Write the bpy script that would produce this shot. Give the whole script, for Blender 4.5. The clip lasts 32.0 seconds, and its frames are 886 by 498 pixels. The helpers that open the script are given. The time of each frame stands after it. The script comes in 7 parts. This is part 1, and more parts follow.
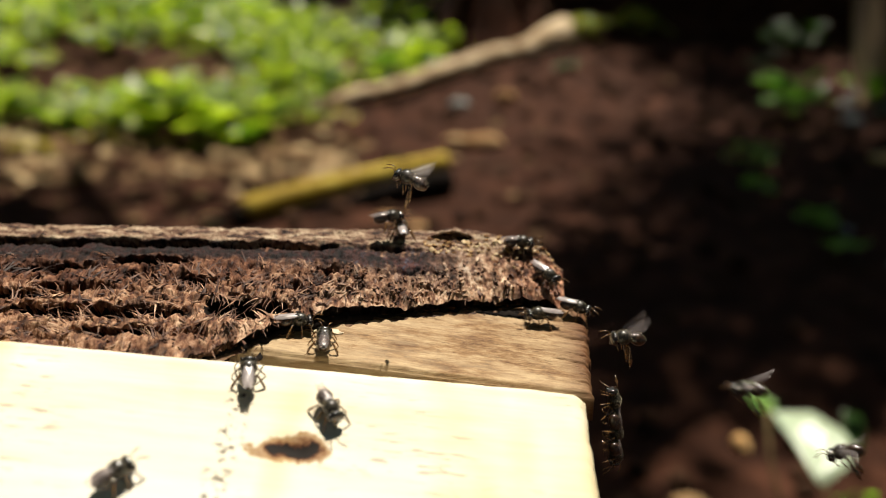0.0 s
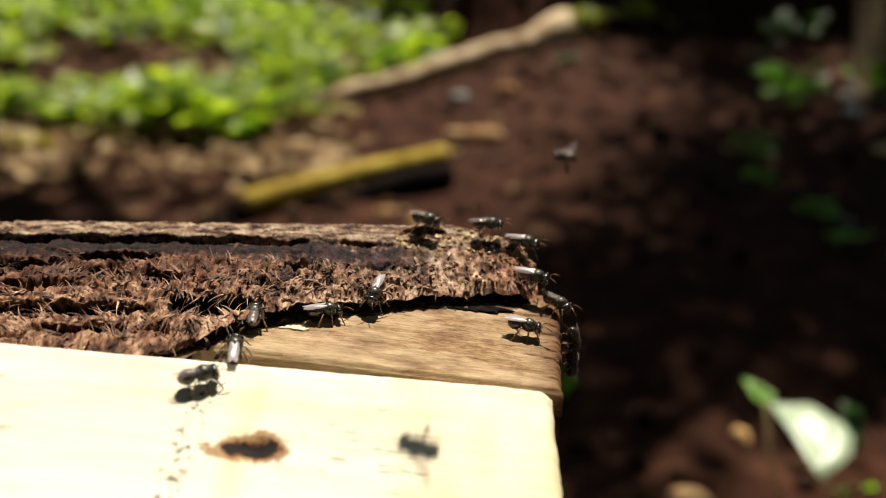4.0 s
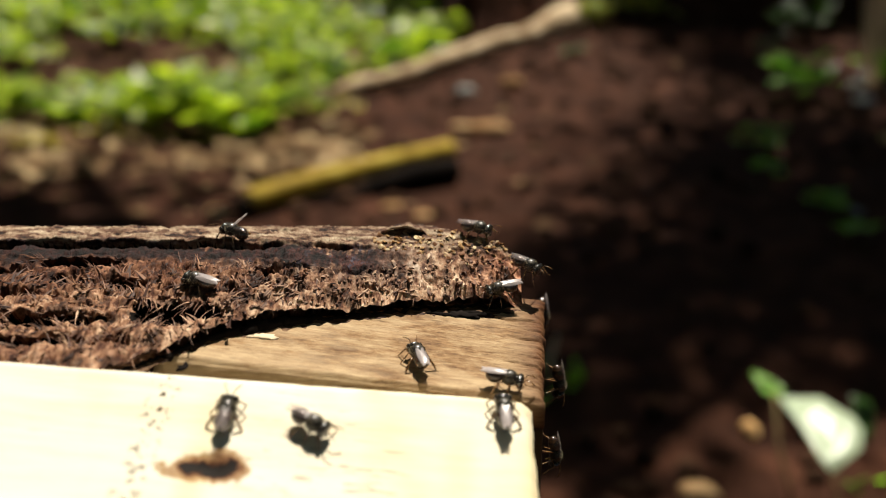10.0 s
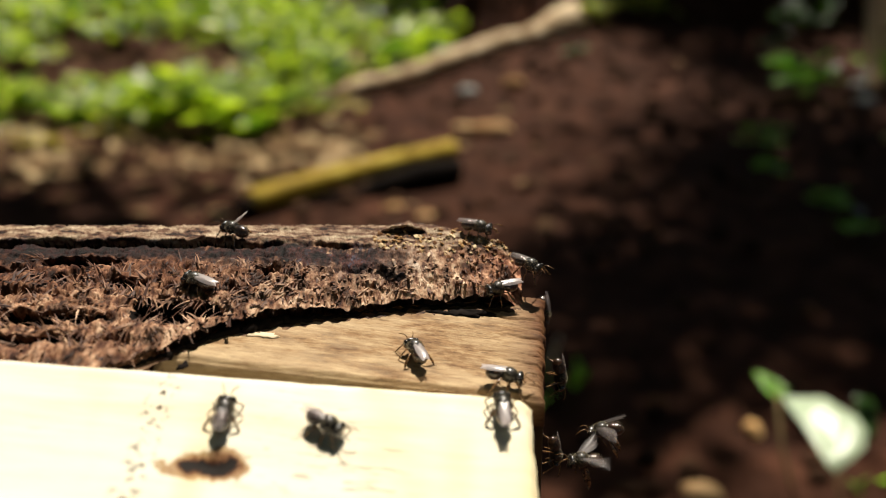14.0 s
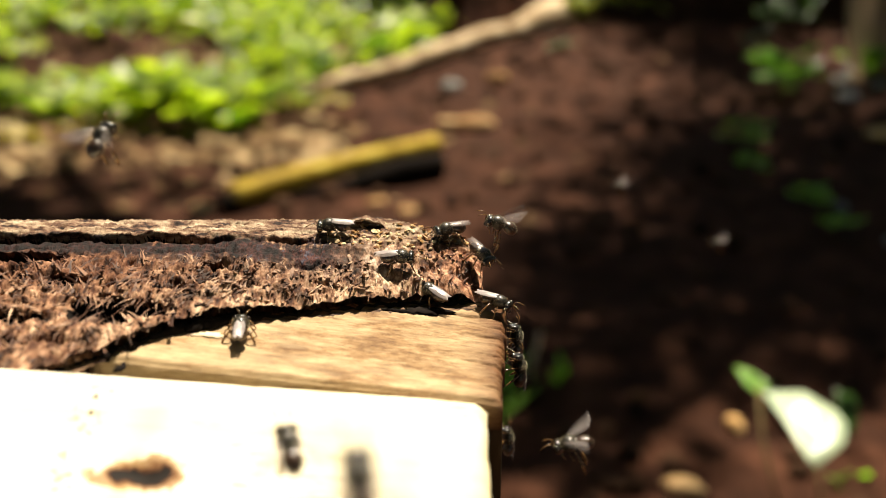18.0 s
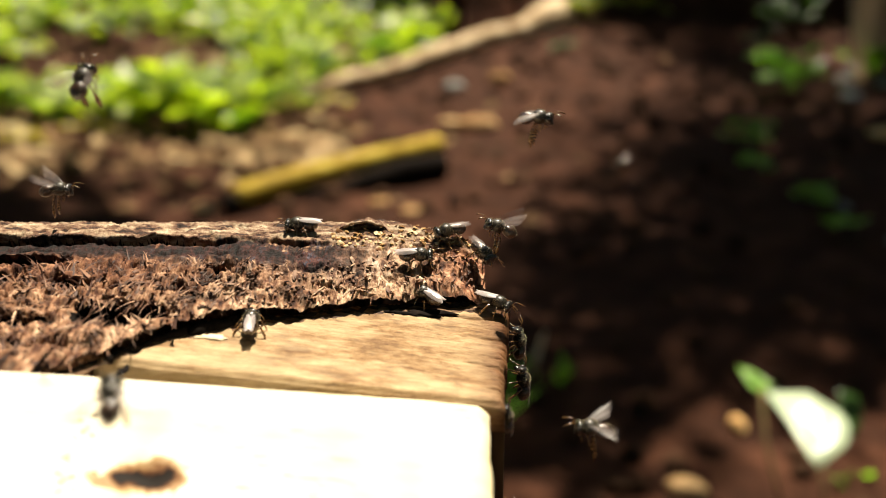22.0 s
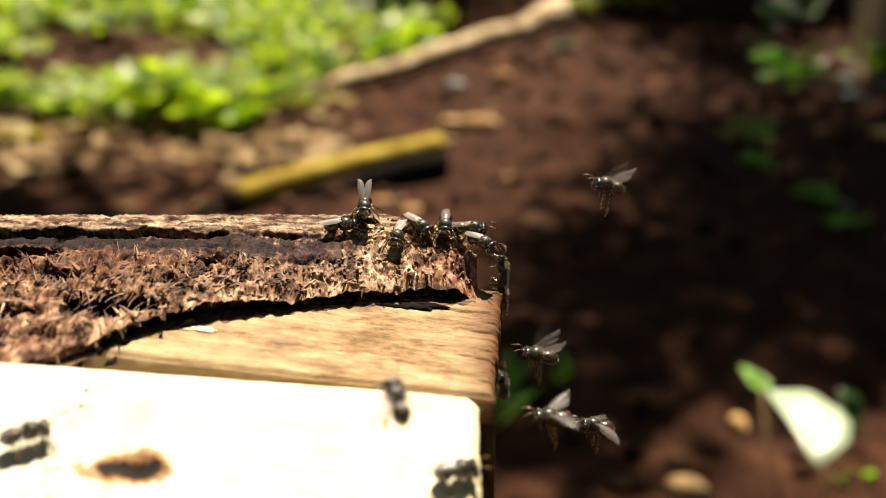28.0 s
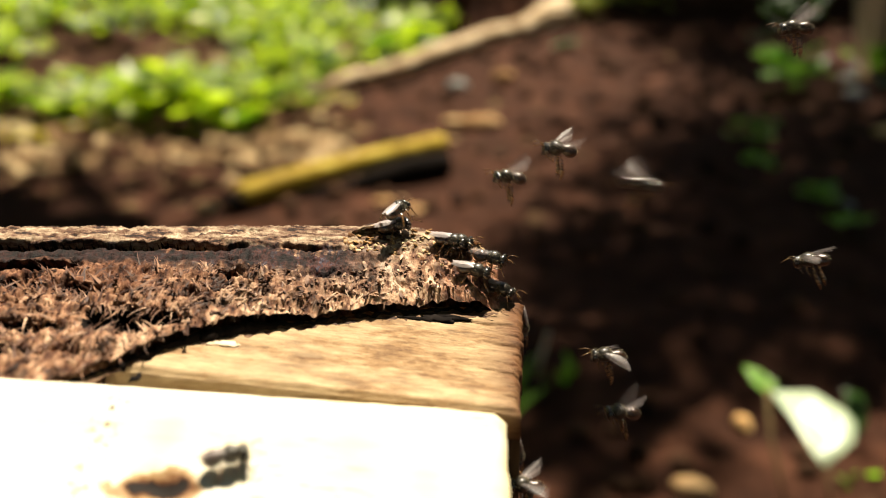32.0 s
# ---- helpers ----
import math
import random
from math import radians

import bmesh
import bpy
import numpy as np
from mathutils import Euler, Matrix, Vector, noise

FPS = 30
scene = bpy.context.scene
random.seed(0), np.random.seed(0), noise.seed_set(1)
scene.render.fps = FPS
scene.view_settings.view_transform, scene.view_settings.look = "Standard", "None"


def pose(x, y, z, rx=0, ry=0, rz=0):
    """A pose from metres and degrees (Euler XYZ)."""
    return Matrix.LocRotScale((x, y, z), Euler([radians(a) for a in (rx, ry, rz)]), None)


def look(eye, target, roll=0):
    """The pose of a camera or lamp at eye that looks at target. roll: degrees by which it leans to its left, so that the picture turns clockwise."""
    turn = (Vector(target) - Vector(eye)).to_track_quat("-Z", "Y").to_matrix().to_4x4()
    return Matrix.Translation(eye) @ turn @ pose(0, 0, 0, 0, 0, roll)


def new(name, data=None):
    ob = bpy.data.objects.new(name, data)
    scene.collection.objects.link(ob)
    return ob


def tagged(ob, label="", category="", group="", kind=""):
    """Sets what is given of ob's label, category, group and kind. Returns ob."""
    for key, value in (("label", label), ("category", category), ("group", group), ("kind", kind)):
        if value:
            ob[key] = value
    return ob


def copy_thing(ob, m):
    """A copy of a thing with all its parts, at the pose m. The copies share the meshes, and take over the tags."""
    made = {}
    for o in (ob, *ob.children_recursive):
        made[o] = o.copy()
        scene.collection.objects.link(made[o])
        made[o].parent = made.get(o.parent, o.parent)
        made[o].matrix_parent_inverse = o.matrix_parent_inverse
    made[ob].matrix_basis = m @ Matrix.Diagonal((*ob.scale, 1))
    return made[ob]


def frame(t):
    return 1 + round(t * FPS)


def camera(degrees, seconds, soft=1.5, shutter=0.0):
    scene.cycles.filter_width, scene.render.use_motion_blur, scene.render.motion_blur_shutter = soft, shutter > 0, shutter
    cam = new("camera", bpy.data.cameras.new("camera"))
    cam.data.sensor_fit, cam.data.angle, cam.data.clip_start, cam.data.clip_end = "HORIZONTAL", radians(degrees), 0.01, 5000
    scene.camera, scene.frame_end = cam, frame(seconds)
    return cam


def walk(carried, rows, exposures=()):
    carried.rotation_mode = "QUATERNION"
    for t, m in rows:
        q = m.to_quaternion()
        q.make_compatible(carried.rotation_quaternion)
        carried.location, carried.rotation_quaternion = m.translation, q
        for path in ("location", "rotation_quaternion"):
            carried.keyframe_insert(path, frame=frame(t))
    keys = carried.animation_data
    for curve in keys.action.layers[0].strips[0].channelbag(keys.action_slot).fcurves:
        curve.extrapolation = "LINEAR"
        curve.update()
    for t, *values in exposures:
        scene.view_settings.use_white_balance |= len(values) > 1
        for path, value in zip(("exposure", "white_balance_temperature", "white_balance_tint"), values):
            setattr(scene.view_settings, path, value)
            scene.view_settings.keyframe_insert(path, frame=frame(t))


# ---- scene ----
cam = camera(50, 32.0, soft=0.8, shutter=0.5)
PATH = [
    (0, (-0.01047, -0.01049, 0.49302), (-0.01051, 0.08254, 0.45634), 0.99),
    (0.5, (-0.01055, -0.00913, 0.49300), (-0.01068, 0.08363, 0.45563), 0.82),
    (1, (-0.00927, -0.00872, 0.49279), (-0.00960, 0.08393, 0.45518), 0.90),
    (1.5, (-0.00706, -0.00877, 0.49251), (-0.00731, 0.08394, 0.45502), 0.86),
    (2, (-0.00695, -0.00880, 0.49240), (-0.00723, 0.08392, 0.45494), 0.78),
    (2.5, (-0.00676, -0.00909, 0.49260), (-0.00705, 0.08365, 0.45519), 0.60),
    (3, (-0.00683, -0.00885, 0.49249), (-0.00712, 0.08388, 0.45505), 0.78),
    (3.5, (-0.00674, -0.00889, 0.49255), (-0.00703, 0.08385, 0.45515), 0.74),
    (5.5, (-0.00659, -0.00887, 0.49269), (-0.00699, 0.08393, 0.45544), 0.54),
    (6, (-0.00663, -0.00881, 0.49265), (-0.00706, 0.08400, 0.45542), 0.49),
    (6.5, (-0.00649, -0.00941, 0.49291), (-0.00698, 0.08341, 0.45571), 0.23),
    (7, (-0.00667, -0.00893, 0.49260), (-0.00713, 0.08386, 0.45532), 0.53),
    (7.5, (-0.00779, -0.00955, 0.49246), (-0.00816, 0.08325, 0.45520), 0.73),
    (8, (-0.00645, -0.00841, 0.49204), (-0.00665, 0.08428, 0.45452), 0.65),
    (8.5, (-0.00519, -0.00562, 0.49159), (-0.00543, 0.08689, 0.45362), 0.31),
    (9, (-0.00468, -0.00422, 0.49202), (-0.00520, 0.08827, 0.45400), 0.11),
    (9.5, (-0.00336, -0.00388, 0.49172), (-0.00448, 0.08862, 0.45375), -0.02),
    (10, (-0.00322, -0.00395, 0.49160), (-0.00445, 0.08859, 0.45371), -0.16),
    (11, (-0.00317, -0.00433, 0.49181), (-0.00455, 0.08822, 0.45397), -0.09),
    (12, (-0.00308, -0.00411, 0.49168), (-0.00445, 0.08847, 0.45389), -0.23),
    (13, (-0.00312, -0.00391, 0.49148), (-0.00456, 0.08866, 0.45367), -0.21),
    (14, (-0.00295, -0.00403, 0.49142), (-0.00444, 0.08852, 0.45357), -0.30),
    (14.5, (-0.00294, -0.00415, 0.49139), (-0.00436, 0.08838, 0.45351), -0.29),
    (16.5, (-0.00061, -0.00220, 0.49121), (-0.00121, 0.09026, 0.45314), -0.32),
    (17, (0.00014, -0.00025, 0.49063), (-0.00013, 0.09220, 0.45250), -0.17),
    (17.5, (0.00003, 0.00004, 0.48980), (0.00011, 0.09240, 0.45146), 0.06),
    (18, (0.00003, 0.00003, 0.48981), (0.00010, 0.09239, 0.45147), 0.05),
    (19, (-0.00010, 0.00013, 0.48987), (-0.00007, 0.09251, 0.45158), 0.13),
    (20, (0.00000, 0.00000, 0.49000), (-0.00000, 0.09241, 0.45178), -0.00),
    (21, (-0.00008, 0.00010, 0.48999), (-0.00022, 0.09249, 0.45172), 0.02),
    (22, (0.00007, -0.00003, 0.49006), (-0.00015, 0.09234, 0.45174), -0.06),
    (23, (0.00011, -0.00012, 0.49008), (-0.00017, 0.09225, 0.45177), -0.06),
    (23.5, (0.00031, -0.00024, 0.48987), (0.00007, 0.09215, 0.45161), 0.07),
    (24, (0.00179, -0.00004, 0.49051), (0.00189, 0.09242, 0.45244), -0.20),
    (24.5, (0.00129, -0.00011, 0.48950), (0.00114, 0.09223, 0.45111), -0.02),
    (25, (0.00159, 0.00030, 0.48966), (0.00128, 0.09264, 0.45127), -0.07),
    (25.5, (0.00148, 0.00017, 0.48928), (0.00115, 0.09249, 0.45085), -0.06),
    (27.5, (0.00129, 0.00012, 0.48930), (0.00086, 0.09247, 0.45095), -0.03),
    (28, (0.00118, 0.00010, 0.48925), (0.00076, 0.09243, 0.45085), -0.06),
    (29, (0.00112, -0.00004, 0.48925), (0.00071, 0.09228, 0.45082), -0.02),
    (30, (0.00096, 0.00006, 0.48928), (0.00064, 0.09237, 0.45082), 0.00),
    (31, (0.00097, 0.00010, 0.48945), (0.00059, 0.09237, 0.45090), -0.02),
    (31.5, (0.00044, 0.00039, 0.48981), (0.00005, 0.09270, 0.45136), -0.05),
    (32, (-0.00108, 0.00118, 0.49028), (-0.00161, 0.09348, 0.45181), -0.20),
]
walk(cam, [(t, look(eye, target, roll)) for t, eye, target, roll in PATH],
     exposures=[(0, 0.46, 6650, 11), (14.5, 0.46, 6650, 11), (17, 1.1, 7250, 10), (32, 1.1, 7250, 10)])
# macro lens: a wide opening focused on the near timber
cam.data.dof.use_dof = True
cam.data.dof.focus_distance = 0.104
cam.data.dof.aperture_fstop = 19.0

# ---- light ----
SUN_EL, SUN_AZ = 62.0, 14.0       # height, and degrees to the right of straight ahead
world = bpy.data.worlds.new("sky")
scene.world = world
world.use_nodes = True
wn = world.node_tree.nodes
sky = wn.new("ShaderNodeTexSky")
sky.sky_type = "NISHITA"
sky.sun_disc = False
sky.sun_elevation = radians(SUN_EL)
sky.sun_rotation = radians(SUN_AZ)
wn["Background"].inputs[1].default_value = 0.04
world.node_tree.links.new(sky.outputs[0], wn["Background"].inputs[0])
to_sun = Vector((math.sin(radians(SUN_AZ)) * math.cos(radians(SUN_EL)),
                 math.cos(radians(SUN_AZ)) * math.cos(radians(SUN_EL)), math.sin(radians(SUN_EL))))
sun = new("sun", bpy.data.lights.new("sun", "SUN"))
sun.data.energy = 5.0
sun.data.angle = radians(0.5)
sun.data.color = (1.0, 0.93, 0.8)
sun.matrix_basis = look(to_sun * 20, (0, 0, 0))


# ---- materials ----
def material(name):
    m = bpy.data.materials.new(name)
    m.use_nodes = True
    return m, m.node_tree.nodes, m.node_tree.links, m.node_tree.nodes["Principled BSDF"]


def ramp(n, stops):
    r = n.new("ShaderNodeValToRGB")
    while len(r.color_ramp.elements) < len(stops):
        r.color_ramp.elements.new(0.5)
    for e, (p, c) in zip(r.color_ramp.elements, stops):
        e.position, e.color = p, (*c, 1)
    return r


def noise_tex(n, l, scale, detail=4.0, stretch=(1, 1, 1), kind="Object", rough=0.6):
    tc = n.new("ShaderNodeTexCoord")
    mp = n.new("ShaderNodeMapping")
    mp.inputs["Scale"].default_value = stretch
    tx = n.new("ShaderNodeTexNoise")
    tx.inputs["Scale"].default_value = scale
    tx.inputs["Detail"].default_value = detail
    tx.inputs["Roughness"].default_value = rough
    l.new(tc.outputs[kind], mp.inputs["Vector"])
    l.new(mp.outputs[0], tx.inputs["Vector"])
    return tx


def mixed(n, l, fac, a, b, mode="MIX"):
    m = n.new("ShaderNodeMix")
    m.data_type, m.blend_type = "RGBA", mode
    for sock, v in ((m.inputs["Factor"], fac), (m.inputs["A"], a), (m.inputs["B"], b)):
        if isinstance(v, (int, float)):
            sock.default_value = v
        elif isinstance(v, tuple):
            sock.default_value = (*v, 1)
        else:
            l.new(v, sock)
    return m.outputs["Result"]


def bumped(n, l, bsdf, height, strength, distance):
    b = n.new("ShaderNodeBump")
    b.inputs["Strength"].default_value = strength
    b.inputs["Distance"].default_value = distance
    l.new(height, b.inputs["Height"])
    l.new(b.outputs[0], bsdf.inputs["Normal"])


def simple(name, stops, scale, rough=0.7, stretch=(1, 1, 1), detail=5.0, bump=0.4, depth=0.001, per_object=0.0, per_island=0.0):
    """Noise-coloured matt surface with relief; scale in cycles a metre."""
    m, n, l, b = material(name)
    tx = noise_tex(n, l, scale, detail, stretch)
    r = ramp(n, stops)
    fac = tx.outputs["Fac"]
    if per_object or per_island:
        src = n.new("ShaderNodeObjectInfo").outputs["Random"] if per_object else n.new("ShaderNodeNewGeometry").outputs["Random Per Island"]
        ma = n.new("ShaderNodeMath")
        ma.operation = "MULTIPLY_ADD"
        l.new(src, ma.inputs[0])
        ma.inputs[1].default_value = per_object or per_island
        mb = n.new("ShaderNodeMath")
        mb.operation = "ADD"
        l.new(fac, ma.inputs[2])
        l.new(ma.outputs[0], mb.inputs[0])
        mb.inputs[1].default_value = -(per_object or per_island) / 2
        fac = mb.outputs[0]
    l.new(fac, r.inputs[0])
    l.new(r.outputs[0], b.inputs["Base Color"])
    b.inputs["Roughness"].default_value = rough
    b.inputs["Specular IOR Level"].default_value = 0.5 if rough < 0.5 else 0.08
    if bump:
        bumped(n, l, b, tx.outputs["Fac"], bump, depth)
    return m


def pale_wood():
    m, n, l, b = material("pale planed wood")
    grain = noise_tex(n, l, 260, 6, (0.05, 1, 1))
    fine = noise_tex(n, l, 2400, 3, (0.06, 1, 1))
    patch = noise_tex(n, l, 45, 3, (1.0, 0.25, 1))
    r = ramp(n, [(0.25, (0.74, 0.64, 0.45)), (0.5, (0.86, 0.80, 0.64)), (0.7, (0.88, 0.85, 0.74))])
    l.new(grain.outputs["Fac"], r.inputs[0])
    rp = ramp(n, [(0.36, (0.86, 0.68, 0.36)), (0.44, (0.96, 0.88, 0.66)), (0.54, (1, 1, 1))])
    l.new(patch.outputs["Fac"], rp.inputs[0])
    c = mixed(n, l, 1.0, r.outputs[0], rp.outputs[0], "MULTIPLY")
    # fine dark checks along the grain
    rc = ramp(n, [(0.36, (0.16, 0.09, 0.04)), (0.41, (1, 1, 1))])
    l.new(fine.outputs["Fac"], rc.inputs[0])
    worn = noise_tex(n, l, 70, 3)
    rw = ramp(n, [(0.48, (0, 0, 0)), (0.6, (1, 1, 1))])
    l.new(worn.outputs["Fac"], rw.inputs[0])
    c = mixed(n, l, rw.outputs[0], c, mixed(n, l, 0.5, c, rc.outputs[0], "MULTIPLY"))
    # the knot: dark heart, brown halo drawn out along the grain
    tc = n.new("ShaderNodeTexCoord")
    mp = n.new("ShaderNodeMapping")
    mp.vector_type = "POINT"
    mp.inputs["Location"].default_value = KNOT_SHIFT
    mp.inputs["Scale"].default_value = (430, 840, 0)
    wob = noise_tex(n, l, 420, 5)
    dist = n.new("ShaderNodeVectorMath")
    dist.operation = "LENGTH"
    add = n.new("ShaderNodeVectorMath")
    add.operation = "MULTIPLY_ADD"
    add.inputs[1].default_value = (3.4, 2.6, 0)
    l.new(wob.outputs["Color"], add.inputs[0])
    l.new(tc.outputs["Object"], mp.inputs["Vector"])
    l.new(mp.outputs[0], add.inputs[2])
    l.new(add.outputs[0], dist.inputs[0])
    rk = ramp(n, [(0.0, (0.008, 0.005, 0.004)), (0.35, (0.010, 0.006, 0.004)), (0.42, (0.08, 0.027, 0.011)), (0.51, (0.30, 0.16, 0.085)), (0.61, (0.50, 0.36, 0.25)), (0.67, (0.45, 0.30, 0.155)), (0.80, (1, 1, 1))])
    sc = n.new("ShaderNodeMath")
    sc.operation = "MULTIPLY"
    sc.inputs[1].default_value = 0.5
    l.new(dist.outputs["Value"], sc.inputs[0])
    l.new(sc.outputs[0], rk.inputs[0])
    c = mixed(n, l, 1.0, c, rk.outputs[0], "MULTIPLY")
    # a worn line of specks across the board
    sep = n.new("ShaderNodeSeparateXYZ")
    l.new(tc.outputs["Object"], sep.inputs[0])
    off = n.new("ShaderNodeMath")
    off.operation = "MULTIPLY_ADD"
    off.inputs[1].default_value = -0.05
    l.new(sep.outputs["Y"], off.inputs[0])
    l.new(sep.outputs["X"], off.inputs[2])
    lane = n.new("ShaderNodeMapRange")
    lane.inputs["From Min"].default_value = -0.0341
    lane.inputs["From Max"].default_value = -0.0311
    l.new(off.outputs[0], lane.inputs["Value"])
    rl = ramp(n, [(0.0, (0, 0, 0)), (0.35, (1, 1, 1)), (0.65, (1, 1, 1)), (1.0, (0, 0, 0))])
    l.new(lane.outputs[0], rl.inputs[0])
    dots = noise_tex(n, l, 1400, 4)
    rd = ramp(n, [(0.55, (0, 0, 0)), (0.60, (1, 1, 1))])
    l.new(dots.outputs["Fac"], rd.inputs[0])
    speck = mixed(n, l, 1.0, rl.outputs[0], rd.outputs[0], "MULTIPLY")
    c = mixed(n, l, speck, c, (0.05, 0.03, 0.015))
    l.new(c, b.inputs["Base Color"])
    b.inputs["Roughness"].default_value = 0.75
    b.inputs["Specular IOR Level"].default_value = 0.2
    bumped(n, l, b, fine.outputs["Fac"], 0.3, 0.0001)
    return m


def weathered_wood():
    m, n, l, b = material("weathered tan wood")
    grain = noise_tex(n, l, 1500, 7, (0.12, 1, 1), rough=0.8)
    fine = noise_tex(n, l, 3200, 5, (0.16, 1, 1), rough=0.7)
    blot = noise_tex(n, l, 230, 6, (0.35, 1, 1), rough=0.75)
    r = ramp(n, [(0.30, (0.20, 0.115, 0.053)), (0.40, (0.29, 0.185, 0.092)), (0.52, (0.38, 0.258, 0.136)), (0.68, (0.51, 0.37, 0.21))])
    l.new(grain.outputs["Fac"], r.inputs[0])
    rb = ramp(n, [(0.39, (0.36, 0.25, 0.175)), (0.46, (0.70, 0.58, 0.46)), (0.53, (1, 1, 1))])
    l.new(blot.outputs["Fac"], rb.inputs[0])
    c = mixed(n, l, 0.88, r.outputs[0], rb.outputs[0], "MULTIPLY")
    rc = ramp(n, [(0.37, (0.10, 0.06, 0.035)), (0.42, (0.66, 0.55, 0.43)), (0.49, (1, 1, 1))])
    l.new(fine.outputs["Fac"], rc.inputs[0])
    c = mixed(n, l, 0.45, c, rc.outputs[0], "MULTIPLY")
    pale = noise_tex(n, l, 210, 4, (0.35, 1, 1), rough=0.6)
    rp = ramp(n, [(0.48, (0, 0, 0)), (0.62, (1, 1, 1))])
    l.new(pale.outputs["Fac"], rp.inputs[0])
    c = mixed(n, l, rp.outputs[0], c, mixed(n, l, 0.3, c, (0.67, 0.52, 0.32)))
    # damp dark stain beside the bark, where resin has soaked in, and along the worn end
    tc = n.new("ShaderNodeTexCoord")
    sep = n.new("ShaderNodeSeparateXYZ")
    l.new(tc.outputs["Object"], sep.inputs[0])
    wob = n.new("ShaderNodeMath")
    wob.operation = "MULTIPLY_ADD"
    wob.inputs[1].default_value = 0.009
    l.new(blot.outputs["Fac"], wob.inputs[0])
    l.new(sep.outputs["X"], wob.inputs[2])
    end = n.new("ShaderNodeMapRange")
    end.inputs["From Min"].default_value = 0.0068
    end.inputs["From Max"].default_value = 0.0108
    l.new(wob.outputs[0], end.inputs["Value"])
    c = mixed(n, l, end.outputs[0], c, mixed(n, l, 1.0, c, (0.34, 0.2, 0.12), "MULTIPLY"))
    l.new(c, b.inputs["Base Color"])
    b.inputs["Roughness"].default_value = 0.75
    b.inputs["Specular IOR Level"].default_value = 0.3
    bumped(n, l, b, fine.outputs["Fac"], 0.32, 0.0004)
    return m


def bark_tones(n, l, base):
    """Clots, vertical tears and age over a bark colour; returns the colour."""
    clot = noise_tex(n, l, 420, 3, (1, 0.7, 0.7))
    rc = ramp(n, [(0.36, (0.10, 0.055, 0.045)), (0.43, (0.55, 0.40, 0.33)), (0.50, (1, 1, 1))])
    l.new(clot.outputs["Fac"], rc.inputs[0])
    c = mixed(n, l, 0.75, base, rc.outputs[0], "MULTIPLY")
    tear = noise_tex(n, l, 1050, 3, (1, 0.32, 0.32), rough=0.55)
    rt = ramp(n, [(0.38, (0.09, 0.045, 0.035)), (0.44, (0.5, 0.36, 0.29)), (0.50, (1, 1, 1))])
    l.new(tear.outputs["Fac"], rt.inputs[0])
    c = mixed(n, l, 0.7, c, rt.outputs[0], "MULTIPLY")
    # maroon, resin-soaked patches
    soak = noise_tex(n, l, 170, 3, (0.8, 1, 1), rough=0.6)
    rs = ramp(n, [(0.40, (0.36, 0.24, 0.20)), (0.47, (0.74, 0.64, 0.57)), (0.53, (1, 1, 1))])
    l.new(soak.outputs["Fac"], rs.inputs[0])
    c = mixed(n, l, 0.6, c, rs.outputs[0], "MULTIPLY")
    sep = n.new("ShaderNodeSeparateXYZ")
    l.new(n.new("ShaderNodeTexCoord").outputs["Object"], sep.inputs[0])
    older = n.new("ShaderNodeMapRange")
    older.inputs["From Min"].default_value = -0.014
    older.inputs["From Max"].default_value = -0.034
    older.inputs["To Max"].default_value = 1.0
    l.new(sep.outputs["X"], older.inputs["Value"])
    c = mixed(n, l, older.outputs[0], c, mixed(n, l, 1.0, c, (0.70, 0.60, 0.54), "MULTIPLY"))
    # a darker part of the torn face behind the hollow
    back_dark = n.new("ShaderNodeMapRange")
    back_dark.inputs["From Min"].default_value = 0.0840
    back_dark.inputs["From Max"].default_value = 0.0890
    l.new(sep.outputs["Y"], back_dark.inputs["Value"])
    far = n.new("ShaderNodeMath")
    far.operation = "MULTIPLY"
    l.new(back_dark.outputs[0], far.inputs[0])
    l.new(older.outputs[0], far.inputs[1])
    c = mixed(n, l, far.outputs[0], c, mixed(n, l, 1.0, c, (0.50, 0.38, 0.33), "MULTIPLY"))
    # the broken end is redder, raw bark
    raw = n.new("ShaderNodeMapRange")
    raw.inputs["From Min"].default_value = -0.0035
    raw.inputs["From Max"].default_value = 0.0025
    raw.inputs["To Max"].default_value = 0.85
    l.new(sep.outputs["X"], raw.inputs["Value"])
    return mixed(n, l, raw.outputs[0], c, mixed(n, l, 1.0, c, (0.84, 0.58, 0.50), "MULTIPLY"))


